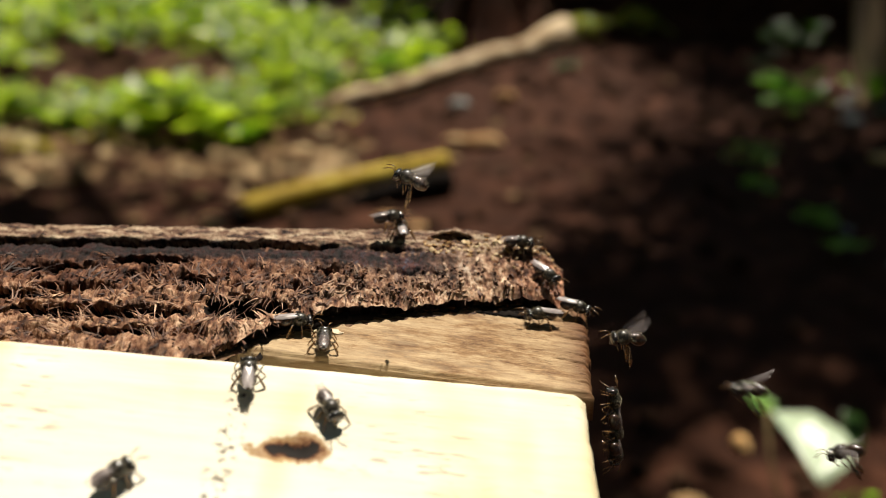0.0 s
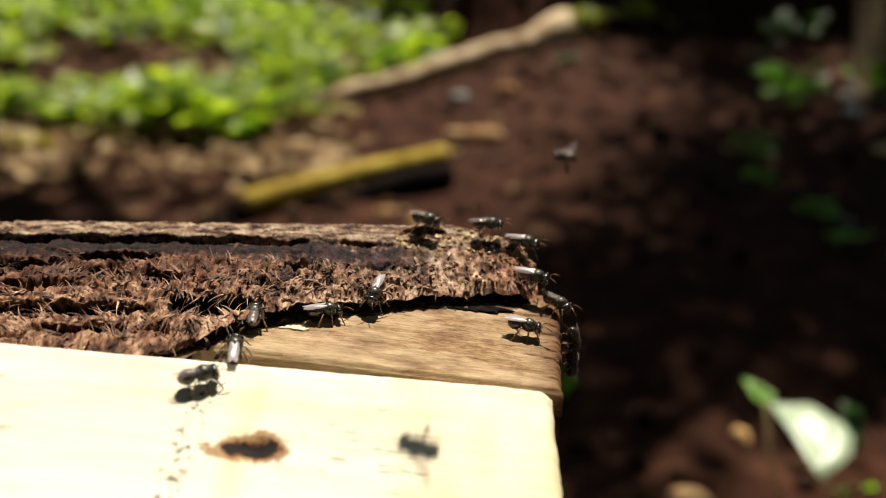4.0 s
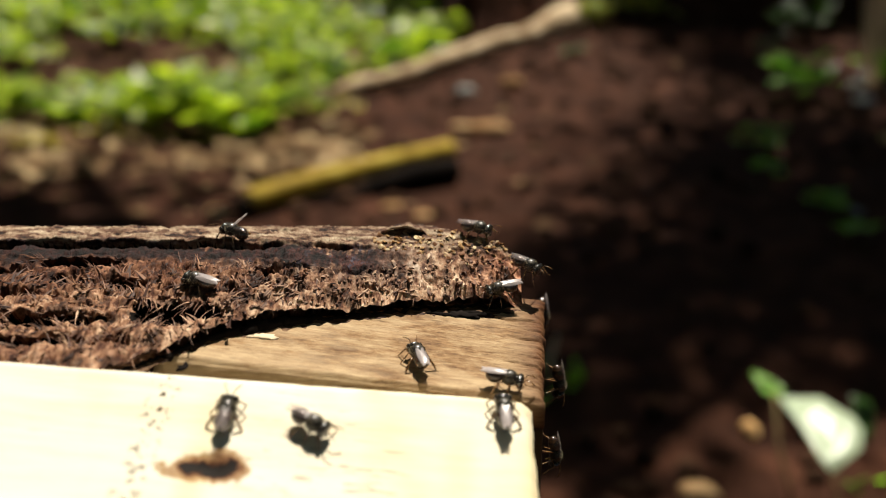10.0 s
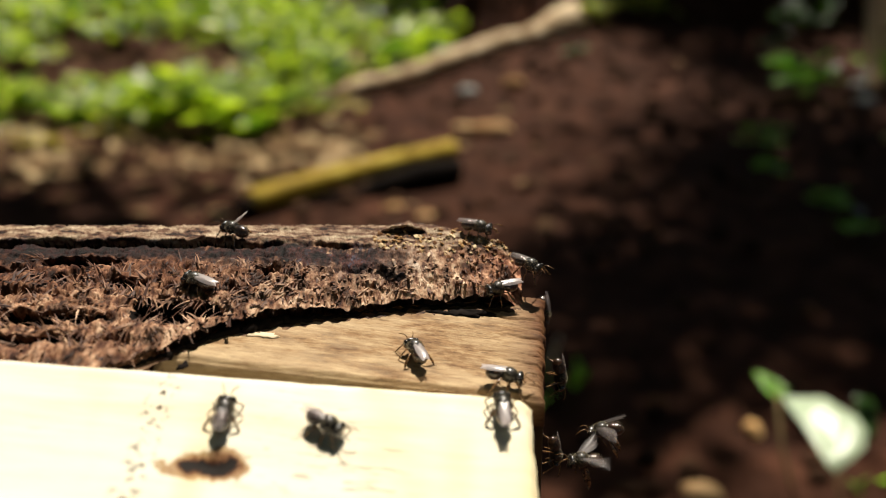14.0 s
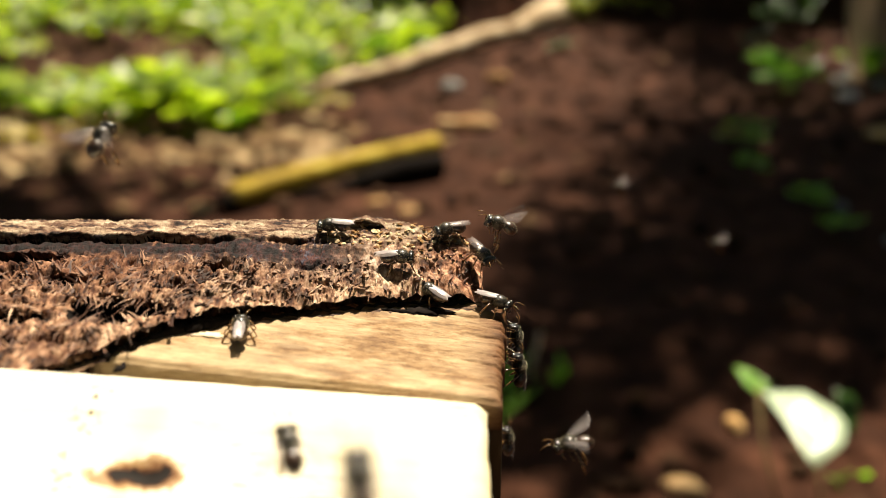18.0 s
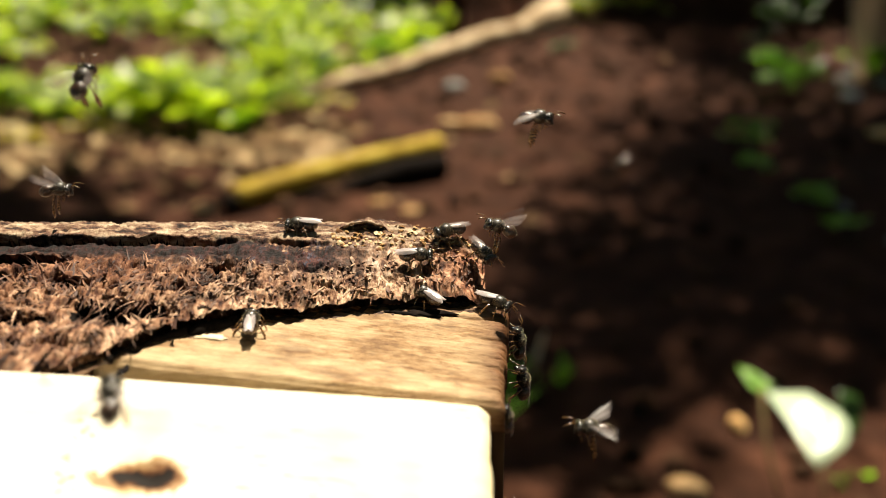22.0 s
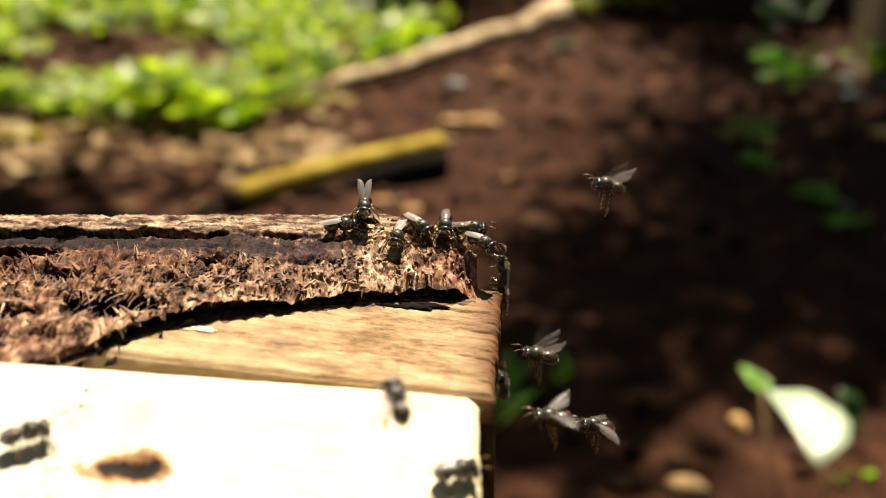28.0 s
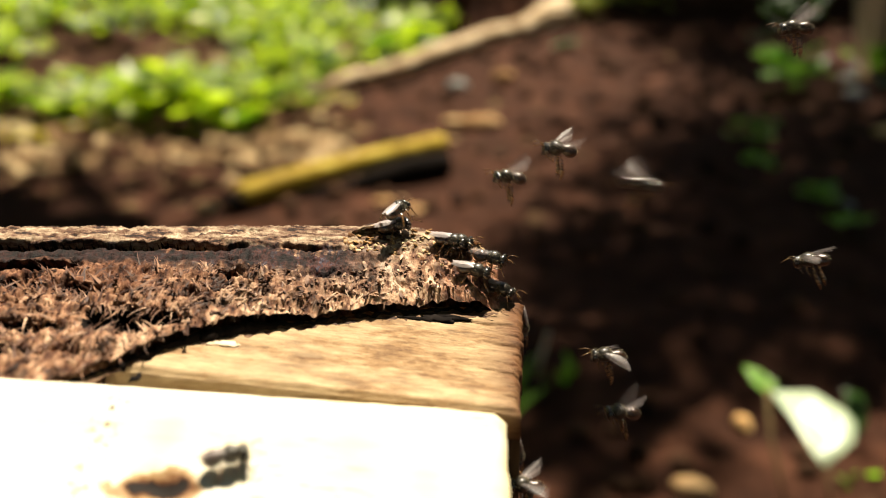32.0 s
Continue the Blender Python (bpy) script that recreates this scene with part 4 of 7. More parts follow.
def build_plants():
    rng = random.Random(11)
    # the bright carpet: a far band and a nearer one, with bare soil between
    for i in range(30):
        build_clover(rng.uniform(-1.75, -0.16), rng.uniform(2.86, 3.7), rng.uniform(0.12, 0.2), 28, 100 + i, tall=0.075)
    # yellowed dry plants along the carpet's near edge
    for i in range(13):
        build_clover(-1.15 + 0.075 * i + rng.uniform(-0.03, 0.03), 1.70 + 0.02 * i * (i > 6) + rng.uniform(-0.06, 0.08), rng.uniform(0.04, 0.07), 4, 300 + i, 0.03, DRY_LEAF, 0.03, "withered yellow ground plant on dry soil")
    for x, y, s in ((-0.88, 2.1, 0.15), (-0.72, 1.98, 0.12), (-0.98, 1.92, 0.12), (-0.6, 2.02, 0.13), (-0.48, 2.1, 0.15), (-0.4, 2.0, 0.11), (-0.42, 1.86, 0.09), (-0.56, 1.87, 0.08), (-0.34, 2.2, 0.12), (-1.12, 2.1, 0.14), (-0.28, 2.32, 0.12), (-0.13, 2.5, 0.1), (-0.08, 2.66, 0.1), (-1.0, 1.78, 0.06), (-0.42, 2.55, 0.14), (-0.3, 2.68, 0.14), (-0.56, 2.68, 0.13), (-0.2, 2.8, 0.12), (-1.15, 2.5, 0.12), (-1.3, 2.75, 0.15), (-0.48, 2.8, 0.14), (-0.95, 2.78, 0.08)):
        build_clover(x, y - 0.07, s, 22, int(1000 + x * 100 + y * 10), 0.045 + 0.03 * ((x * 7.3 + y * 3.1) % 1.0), tall=0.04 + 0.06 * ((x * 3.7 + y * 5.9) % 1.0))
    # scattered weeds in the shade
    for x, y, s, n, tl in ((0.545, 1.64, 0.045, 9, 0.05), (0.51, 1.50, 0.02, 4, 0.03), (0.565, 1.355, 0.028, 6, 0.035), (0.56, 1.24, 0.02, 4, 0.03), (0.80, 2.50, 0.05, 4, 0.06), (0.75, 2.05, 0.09, 12, 0.1), (0.32, 2.5, 0.025, 4, 0.03), (0.40, 2.85, 0.07, 10, 0.08), (0.98, 2.2, 0.05, 8, 0.07), (1.15, 2.2, 0.07, 9, 0.08), (0.60, 2.9, 0.08, 10, 0.09), (1.0, 2.75, 0.1, 12, 0.12)):
        build_clover(x, y, s, n, int(2000 + x * 100 + y * 10), 0.026 if y < 1.7 or x < 0.35 else 0.05, YELLOWED if y > 2.8 else CANOPY if y > 2.4 else WEED, tl, "yellow-green weed on the shaded bank" if y > 2.8 else "small dark green weed on shaded soil")
    # grass tufts close behind the hive
    for x, y, n, ht, seed in ((0.055, 0.80, 7, 0.05, 1), (0.035, 0.74, 6, 0.06, 4), (0.112, 0.825, 5, 0.04, 2), (0.345, 0.67, 3, 0.018, 3)):
        tuft = thing("grass_tuft", "thin green grass tuft on bare soil", "grass", group="grass tufts", m=Matrix.Translation((x, y, soil_z(x, y))))
        r2 = random.Random(seed)
        for _ in range(n):
            v, f = leaf_blade(r2.uniform(-0.012, 0.012), r2.uniform(-0.012, 0.012), -0.004, ht * r2.uniform(0.6, 1.1), 0.009, r2.uniform(0, 360), r2.uniform(50, 80))
            part("blade", mesh_of("blade", v, f, WEED), tuft)


build_plants()


def build_broad_plant():
    """The upright plant with one large pale-lit leaf."""
    plant = thing("leaf_plant", "young plant with one large sunlit leaf on a thin stalk", "plant", m=Matrix.Translation((0.285, 0.62, 0)))
    # leaf outline, from the stalk corner round to the drooping tip
    outline = ((-0.0235, 0.047), (-0.006, 0.046), (0.009, 0.040), (0.020, 0.029), (0.026, 0.015), (0.028, -0.002), (0.022, -0.018), (0.010, -0.029), (-0.009, -0.041), (-0.013, -0.033), (-0.015, -0.017), (-0.0175, 0.010), (-0.021, 0.030))
    tilt = Matrix.Translation((-0.013, -0.021, 0.094)) @ Euler((radians(10), radians(-7), 0)).to_matrix().to_4x4()

    def blade(pts, m, k, name, mat, label):
        n = len(pts)
        cx, cy = sum(p[0] for p in pts) / n, sum(p[1] for p in pts) / n
        verts = [m @ Vector((cx * k, cy * k, -0.002))]
        for ring in (0.5, 1.0):
            for x, y in pts:
                verts.append(m @ Vector(((cx + (x - cx) * ring) * k, (cy + (y - cy) * ring) * k, 0.004 * ring * ring + 0.002 * math.sin(x * 260))))
        faces = [(0, 1 + i, 1 + (i + 1) % n) for i in range(n)]
        faces += [(1 + i, 1 + n + i, 1 + n + (i + 1) % n, 1 + (i + 1) % n) for i in range(n)]
        ob = part(name, mesh_of(name, verts, faces, mat), plant, label)
        so = ob.modifiers.new("thick", "SOLIDIFY")
        so.thickness = 0.0004
        return ob
    blade(outline, tilt @ Matrix.Translation((0.0005, 0.0003, 0)), 0.93, "leaf", BROAD_GLARE, "large leaf blade painted pale for sun glare")
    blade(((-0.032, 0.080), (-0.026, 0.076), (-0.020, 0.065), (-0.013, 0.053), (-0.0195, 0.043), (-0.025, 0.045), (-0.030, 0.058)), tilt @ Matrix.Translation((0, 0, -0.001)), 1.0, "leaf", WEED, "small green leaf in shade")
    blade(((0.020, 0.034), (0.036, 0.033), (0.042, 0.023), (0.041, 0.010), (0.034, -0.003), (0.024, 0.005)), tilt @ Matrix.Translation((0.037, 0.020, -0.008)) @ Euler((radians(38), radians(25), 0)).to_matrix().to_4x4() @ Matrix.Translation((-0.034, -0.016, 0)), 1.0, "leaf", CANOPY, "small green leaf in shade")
    for pts in (((-0.037, 0.026, 0.104), (-0.042, -0.010, 0.080), (-0.034, -0.04, 0.040), (-0.022, -0.055, -0.01)), ((-0.021, -0.062, 0.092), (-0.012, -0.066, 0.05), (-0.006, -0.062, -0.01))):
        part("stalk", mesh_of("stalk", *tube(pts, [0.0012, 0.0014, 0.0016, 0.0018][:len(pts)], 6), STEM), plant)


build_broad_plant()


def build_bamboo():
    cane = thing("bamboo_cane", "short cut yellow-green bamboo cane lying on soil", "bamboo cane")
    a, b = Vector((-0.312, 1.332, 0.022)), Vector((-0.012, 1.584, 0.027))
    pts, rad = [], []
    for i in range(41):
        s = i / 40
        bulge = 1 + 0.10 * sum(math.exp(-((s - q) / 0.012) ** 2) for q in (0.3, 0.72))
        pts.append(a.lerp(b, s) + Vector((0, 0, 0.004 * math.sin(s * 3.1))))
        rad.append(0.018 * bulge)
    part("culm", mesh_of("culm", *tube(pts, rad, 16), BAMBOO), cane)
    d = (b - a).normalized()
    for p, s in ((a, -1), (b, 1)):
        v, f = tube([p + d * s * 0.0005, p + d * s * 0.004], [0.0155, 0.014], 14)
        part("cut_end", mesh_of("cut_end", v, f, STRAW), cane, "pale fibrous cut end")


build_bamboo()


def build_cane_shade():
    """A black log-shaped body in front of the cane, added for the shade beneath it."""
    rng = random.Random(17)
    pts, rad = [], []
    for i in range(25):
        s = i / 24
        r = 0.004 + 0.015 * smooth_step(0.25, 0.85, s) + 0.010 * math.exp(-(s / 0.09) ** 2) + 0.002 * rng.random()
        pts.append((-0.325 + 0.322 * s, 1.318 + 0.180 * s, r * 0.85 + 0.003 * math.sin(9 * s)))
        rad.append(r)
    log = thing("rotten_log", "black log-shaped body added for the shade under the bamboo cane", "log")
    part("wood", mesh_of("wood", *tube(pts, rad, 12), CANE_SHADE), log)


build_cane_shade()


def build_branch():
    branch = thing("fallen_branch", "bleached dry branch lying along a soil mound", "branch")
    rng = random.Random(3)
    pts, rad = [], []
    for i in range(25):
        s = i / 24
        x, y = -0.30 + 0.62 * s + 0.02 * math.sin(7 * s), 1.98 + 0.83 * s
        pts.append((x, y, soil_z(x, y) + 0.018 + 0.01 * math.sin(5 * s) + 0.01 * s))
        rad.append(0.013 + 0.014 * s + 0.004 * rng.random() + 0.03 * smooth_step(0.8, 1.0, s))
    part("limb", mesh_of("limb", *tube(pts, rad, 10), DRY_WOOD), branch)
    x, y, z = pts[20]
    part("side_twig", mesh_of("side_twig", *tube([(x, y, z), (x + 0.05, y + 0.04, z + 0.03), (x + 0.12, y + 0.03, z + 0.035)], [0.016, 0.011, 0.004], 7), DRY_WOOD), branch)


build_branch()


def lump(name, label, category, x, y, rx, ry, rz, mat, seed, turn=0.0, group="", lift=0.55):
    def shape(v, s):
        k = 1 + 0.22 * fbm(v.x / max(rx, ry) * 1.2 + seed, v.y / max(rx, ry) * 1.2, v.z / max(rx, ry) * 1.2)
        return v * k
    v, f = ball(0, 0, 0, rx, ry, rz, 12, 8, shape)
    ob = thing(name, label, category, m=pose(x, y, soil_z(x, y) + rz * lift, 0, 0, turn), group=group, data=mesh_of(name, v, f, mat))
    return ob


def build_litter():
    # dry leaves and chips that can be told apart
    for i, (x, y, rx, ry, rz, turn) in enumerate(((0.271, 0.75, 0.008, 0.011, 0.010, 20), (0.063, 1.79, 0.045, 0.022, 0.018, 15), (0.015, 1.80, 0.03, 0.016, 0.012, -10), (0.125, 2.15, 0.028, 0.022, 0.018, 40),
                                                  (-0.36, 1.335, 0.020, 0.013, 0.010, 10), (-0.10, 1.36, 0.018, 0.012, 0.006, 30), (-0.05, 1.31, 0.016, 0.012, 0.006, 5), (0.84, 1.72, 0.055, 0.028, 0.010, 5), 
                                                  (0.199, 0.652, 0.019, 0.010, 0.008, -12))):
        lump("wood_chip", "pale dry wood chip lying on the soil", "wood chip", x, y, rx, ry, rz, ORANGE if i in (0, 7) else STRAW, i * 3.1, turn, "chips on the soil")
    for i, (x, y, r) in enumerate(((0.02, 2.08, 0.025), (1.15, 2.25, 0.04), (1.22, 2.05, 0.035), (0.62, 1.21, 0.012), (-0.2, 2.4, 0.03), (0.60, 1.35, 0.014))):
        lump("pebble", "small grey pebble half sunk in the soil", "pebble", x, y, r, r * 0.8, r * 0.6, STONE, 40 + i, i * 37, "pebbles")
    # the rest: crumbs of soil and shreds of leaf, too many to count
    rng = random.Random(8)
    clods = []
    for _ in range(1500):
        x, y = rng.uniform(-1.6, 1.7), 0.55 + 3.0 * rng.random() ** 1.3
        r = rng.uniform(0.003, 0.011) * (1 + y * 0.4)
        clods.append(ball(x, y, soil_z(x, y) + r * 0.3, r, r * rng.uniform(0.6, 1.2), r * 0.7, 6, 4))
    tagged(new("soil_crumbs", mesh_of("soil_crumbs", *joined(*clods), CRUMB, False)), "loose dark crumbs of soil", "soil", kind="stuff")
    shreds = []
    for _ in range(1500):
        x, y = rng.uniform(-1.6, 1.6), 0.6 + 2.9 * rng.random() ** 1.2
        if y > 1.25 and (x < -0.25 and 1.5 < y < 2.7 or rng.random() < 0.15):
            shreds.append(small_leaf(rng, x, y, soil_z(x, y) + 0.006, rng.uniform(0.012, 0.045), rng.uniform(-0.1, 0.2)))
    for _ in range(420):
        x, y = rng.gauss(-0.62, 0.26), rng.gauss(1.57, 0.09)
        shreds.append(small_leaf(rng, x, y, soil_z(x, y) + 0.005, rng.uniform(0.012, 0.032), rng.uniform(-0.1, 0.2)))
    straw = []
    for _ in range(520):
        x, y = rng.uniform(-0.95, -0.16), rng.uniform(1.46, 1.86)
        if fbm(x * 5, y * 5, 12.0) > -0.25:
            straw.append(small_leaf(rng, x, y, soil_z(x, y) + 0.008, rng.uniform(0.015, 0.05), rng.uniform(-0.1, 0.35)))
    for _ in range(160):
        x, y = rng.uniform(-0.75, -0.25), rng.uniform(2.2, 2.55)
        straw.append(small_leaf(rng, x, y, soil_z(x, y) + 0.01, rng.uniform(0.02, 0.06), rng.uniform(0.0, 0.3)))
    tagged(new("straw_litter", mesh_of("straw_litter", *joined(*straw), LITTER_PALE, False)), "pale straw and dry leaf shreds before the plants", "leaf litter", kind="stuff")
    tagged(new("leaf_litter", mesh_of("leaf_litter", *joined(*shreds), LITTER, False)), "scattered shreds of dry brown leaf", "leaf litter", kind="stuff")


build_litter()


def build_husk():
    husk = thing("dry_husk", "pale dry leaf husk standing in shaded soil", "husk", m=Matrix.Translation((0.97, 2.2, soil_z(0.97, 2.2))))
    for cx, length, width, heading, lift in ((0.0, 0.40, 0.085, 10, 84), (0.045, 0.34, 0.06, -25, 78), (0.10, 0.30, 0.07, 30, 80)):
        part("blade", mesh_of("blade", *leaf_blade(cx, 0, -0.01, length, width, heading, lift, 0, 0.35), HUSK), husk)


build_husk()


def build_fallen_leaves():
    """Grey fallen leaves round the foot of the husk."""
    rng = random.Random(63)
    for x, y, size in ((0.93, 2.37, 0.07), (0.98, 2.30, 0.05), (0.88, 1.98, 0.06), (0.95, 2.10, 0.08), (1.02, 2.06, 0.07), (0.83, 2.42, 0.05), (1.06, 1.93, 0.06), (0.90, 2.18, 0.05)):
        v, f = leaf_blade(0, 0, 0.006, size, size * 0.6, rng.uniform(0, 360), rng.uniform(5, 25), rng.uniform(-20, 20))
        thing("fallen_leaf", "curled grey fallen leaf on shaded soil", "leaf", m=Matrix.Translation((x, y, soil_z(x, y))), group="fallen leaves", data=mesh_of("fallen_leaf", v, f, GREY_LEAF))


build_fallen_leaves()


def build_twigs():
    """A thin dry twig stuck in the soil behind the hive."""
    for pts in (((0.088, 0.83, -0.01), (0.090, 0.825, 0.03), (0.096, 0.82, 0.062)),):
        thing("twig", "thin pale dry twig on bare soil", "twig", data=mesh_of("twig", *tube(pts, [0.003, 0.0026, 0.0018], 6), DRY_WOOD))


build_twigs()


# ---- unseen trees, added to shade the clearing and close off the sky ----
def build_tree(x, y, height, crown, leaf, n, seed, label, soft=0.33):
    """Tapered trunk with limbs and a crown of many small leaves; crown: list of (dx, dy, z, rx, ry, rz) clumps."""
    rng = random.Random(seed)
    tree = thing("tree", label, "tree", group="trees round the clearing", m=Matrix.Translation((x, y, 0)))
    top = min(c[2] for c in crown)
    part("trunk", mesh_of("trunk", *tube([(0, 0, -0.1), (0.03, 0.02, top * 0.4), (0, 0, top), (0, 0, height)], [0.12, 0.09, 0.07, 0.02], 10), TRUNK), tree)
    leaves = []
    for dx, dy, z, rx, ry, rz in crown:
        part("limb", mesh_of("limb", *tube([(0, 0, top * 0.8), (dx * 0.5, dy * 0.5, (top * 0.8 + z) / 2 + 0.1), (dx, dy, z)], [0.05, 0.035, 0.012], 6), TRUNK), tree)
        for _ in range(n if soft < 0.6 else int(n * min(1, 2.2 * rx * ry))):
            u = Vector((rng.gauss(0, 1), rng.gauss(0, 1), rng.gauss(0, 1))).normalized() * rng.random() ** soft * (1.15 if soft > 0.4 else 1)
            k = 1 + 0.25 * fbm(u.x * 2 + dx, u.y * 2, u.z * 2 + seed)
            leaves.append(small_leaf(rng, dx + u.x * rx * k, dy + u.y * ry * k, z + u.z * rz * k, leaf * rng.uniform(0.7, 1.3), rng.uniform(-0.6, 0.3)))
    part("crown", mesh_of("crown", *joined(*leaves), CANOPY, False), tree, kind="stuff")


def shade(gx, gy, h, rx, ry, base):
    """A crown clump, relative to base, whose shadow falls on the ground round (gx, gy)."""
    k = h / to_sun.z
    return (gx + to_sun.x * k - base[0], gy + to_sun.y * k - base[1], h, rx, ry, 0.3)


def build_trees():
    # crowns out of view, each clump placed so its shadow darkens chosen soil
    base = (2.6, 4.6)
    build_tree(*base, 4.2, [shade(0.92, 1.55, 3.0, 0.66, 0.66, base), shade(0.56, 1.20, 2.9, 0.46, 0.42, base), shade(0.46, 1.58, 2.9, 0.10, 0.24, base), shade(1.35, 1.1, 3.1, 0.65, 0.7, base),
                            shade(1.75, 1.7, 3.1, 0.6, 0.36, base), shade(0.72, 2.45, 3.2, 0.22, 0.35, base), shade(0.62, 2.9, 3.3, 0.25, 0.3, base), shade(0.06, 0.80, 2.8, 0.15, 0.12, base), shade(0.20, 0.88, 2.8, 0.10, 0.07, base), shade(0.13, 0.66, 2.8, 0.09, 0.05, base), shade(0.2, 1.07, 2.8, 0.18, 0.16, base), shade(0.44, 1.08, 2.8, 0.28, 0.18, base), shade(0.82, 1.02, 2.9, 0.33, 0.28, base), shade(0.78, 3.1, 3.3, 0.4, 0.35, base), shade(1.4, 3.2, 3.3, 0.8, 0.5, base)],
               0.036, 7800, 1, "broad-leaved tree that shades the bare soil", 0.75)
    base = (-1.9, 5.3)
    build_tree(*base, 4.4, [shade(-0.76, 1.24, 3.2, 0.38, 0.14, base), shade(-1.2, 1.27, 3.2, 0.45, 0.18, base), shade(0.05, 3.4, 3.4, 0.4, 0.35, base), shade(0.7, 3.3, 3.4, 0.5, 0.4, base), shade(-1.0, 4.2, 3.6, 1.0, 0.4, base)],
               0.08, 4200, 2, "broad-leaved tree behind the ground plants", 0.6)
    # unseen ring of trees, added to cut the sky's fill light
    ring = ((-3.6, 1.0, 1.0, 3.2), (-3.0, -2.2, 1.0, 3.2), (0.2, -2.6, 1.15, 3.4), (3.2, -2.0, 1.0, 3.2), (3.8, 1.2, 1.0, 3.2), (-3.9, 4.0, 1.0, 3.0), (4.6, 4.4, 1.0, 3.0), (-2.6, 8.2, 1.1, 2.8), (0.3, 8.6, 1.1, 2.8), (3.2, 8.4, 1.1, 2.8))
    for i, (x, y, s, h) in enumerate(ring):
        build_tree(x, y, h + 1.4, [(0, 0, h, 1.4 * s, 1.4 * s, 1.0), (0.9 * s, 0.2, h - 0.8, 1.2 * s, 1.1 * s, 0.9), (-0.9 * s, -0.2, h - 0.9, 1.2 * s, 1.1 * s, 0.9), (0.1, 0.8 * s, h - 1.7, 1.2, 1.0, 0.9), (0.2, -0.7 * s, h - 1.9, 1.2, 1.0, 0.8)],
                   0.26, 420, 10 + i, "unseen leafy tree added to close off sky light")
    # an unseen low spreading tree, added to keep the sky off the shaded soil
    build_tree(2.9, 1.6, 3.6, [(-0.9, 0.4, 2.3, 0.9, 0.8, 0.35), (-0.6, 1.6, 2.5, 0.9, 0.8, 0.35), (-0.2, -0.6, 2.3, 0.9, 0.8, 0.35)], 0.16, 420, 37, "unseen low spreading tree added to keep sky light off the soil")
    # unseen wide crown, added over the hive from behind the lens against sky light
    build_tree(-1.4, -1.6, 5.0, [(0.4, 1.2, 4.4, 1.5, 1.3, 0.4), (2.2, 1.0, 4.5, 1.5, 1.3, 0.4), (-1.0, 1.6, 4.2, 1.3, 1.3, 0.4)], 0.24, 700, 31, "unseen wide tree added over the hive to cut sky light")


build_trees()


# ---- bees ----
def bee_pose(x, y, z, rx, ry, rz):
    return pose(x / 1000, y / 1000, EYE_Z + z / 1000, rx, ry, rz)


def scaled(vf, k=0.00094):
    return [Vector(v) * k for v in vf[0]], vf[1]


def wing_mesh(name, length, width, mat):
    """A cambered, rounded wing blade that points along -y from its root."""
    verts, faces = [], []
    n = 14
    for i in range(n + 1):
        s = i / n
        lead = 0.12 + 0.16 * math.sin(math.pi * min(1, s * 1.15))
        half = width * (0.16 + 0.84 * math.sin(math.pi * min(1.0, 0.06 + 0.80 * s)) ** 0.8) * math.sqrt(max(0.0, 1 - max(0.0, (s - 0.72) / 0.30) ** 2))
        for k in range(4):
            u = k / 3
            verts.append((lead * width - half * u, -length * s, 0.10 * width * math.sin(math.pi * u) - 0.06 * length * s * s))
    for i in range(n):
        for k in range(3):
            a = i * 4 + k
            faces.append((a, a + 1, a + 5, a + 4))
    return mesh_of(name, *scaled((verts, faces)), mat)


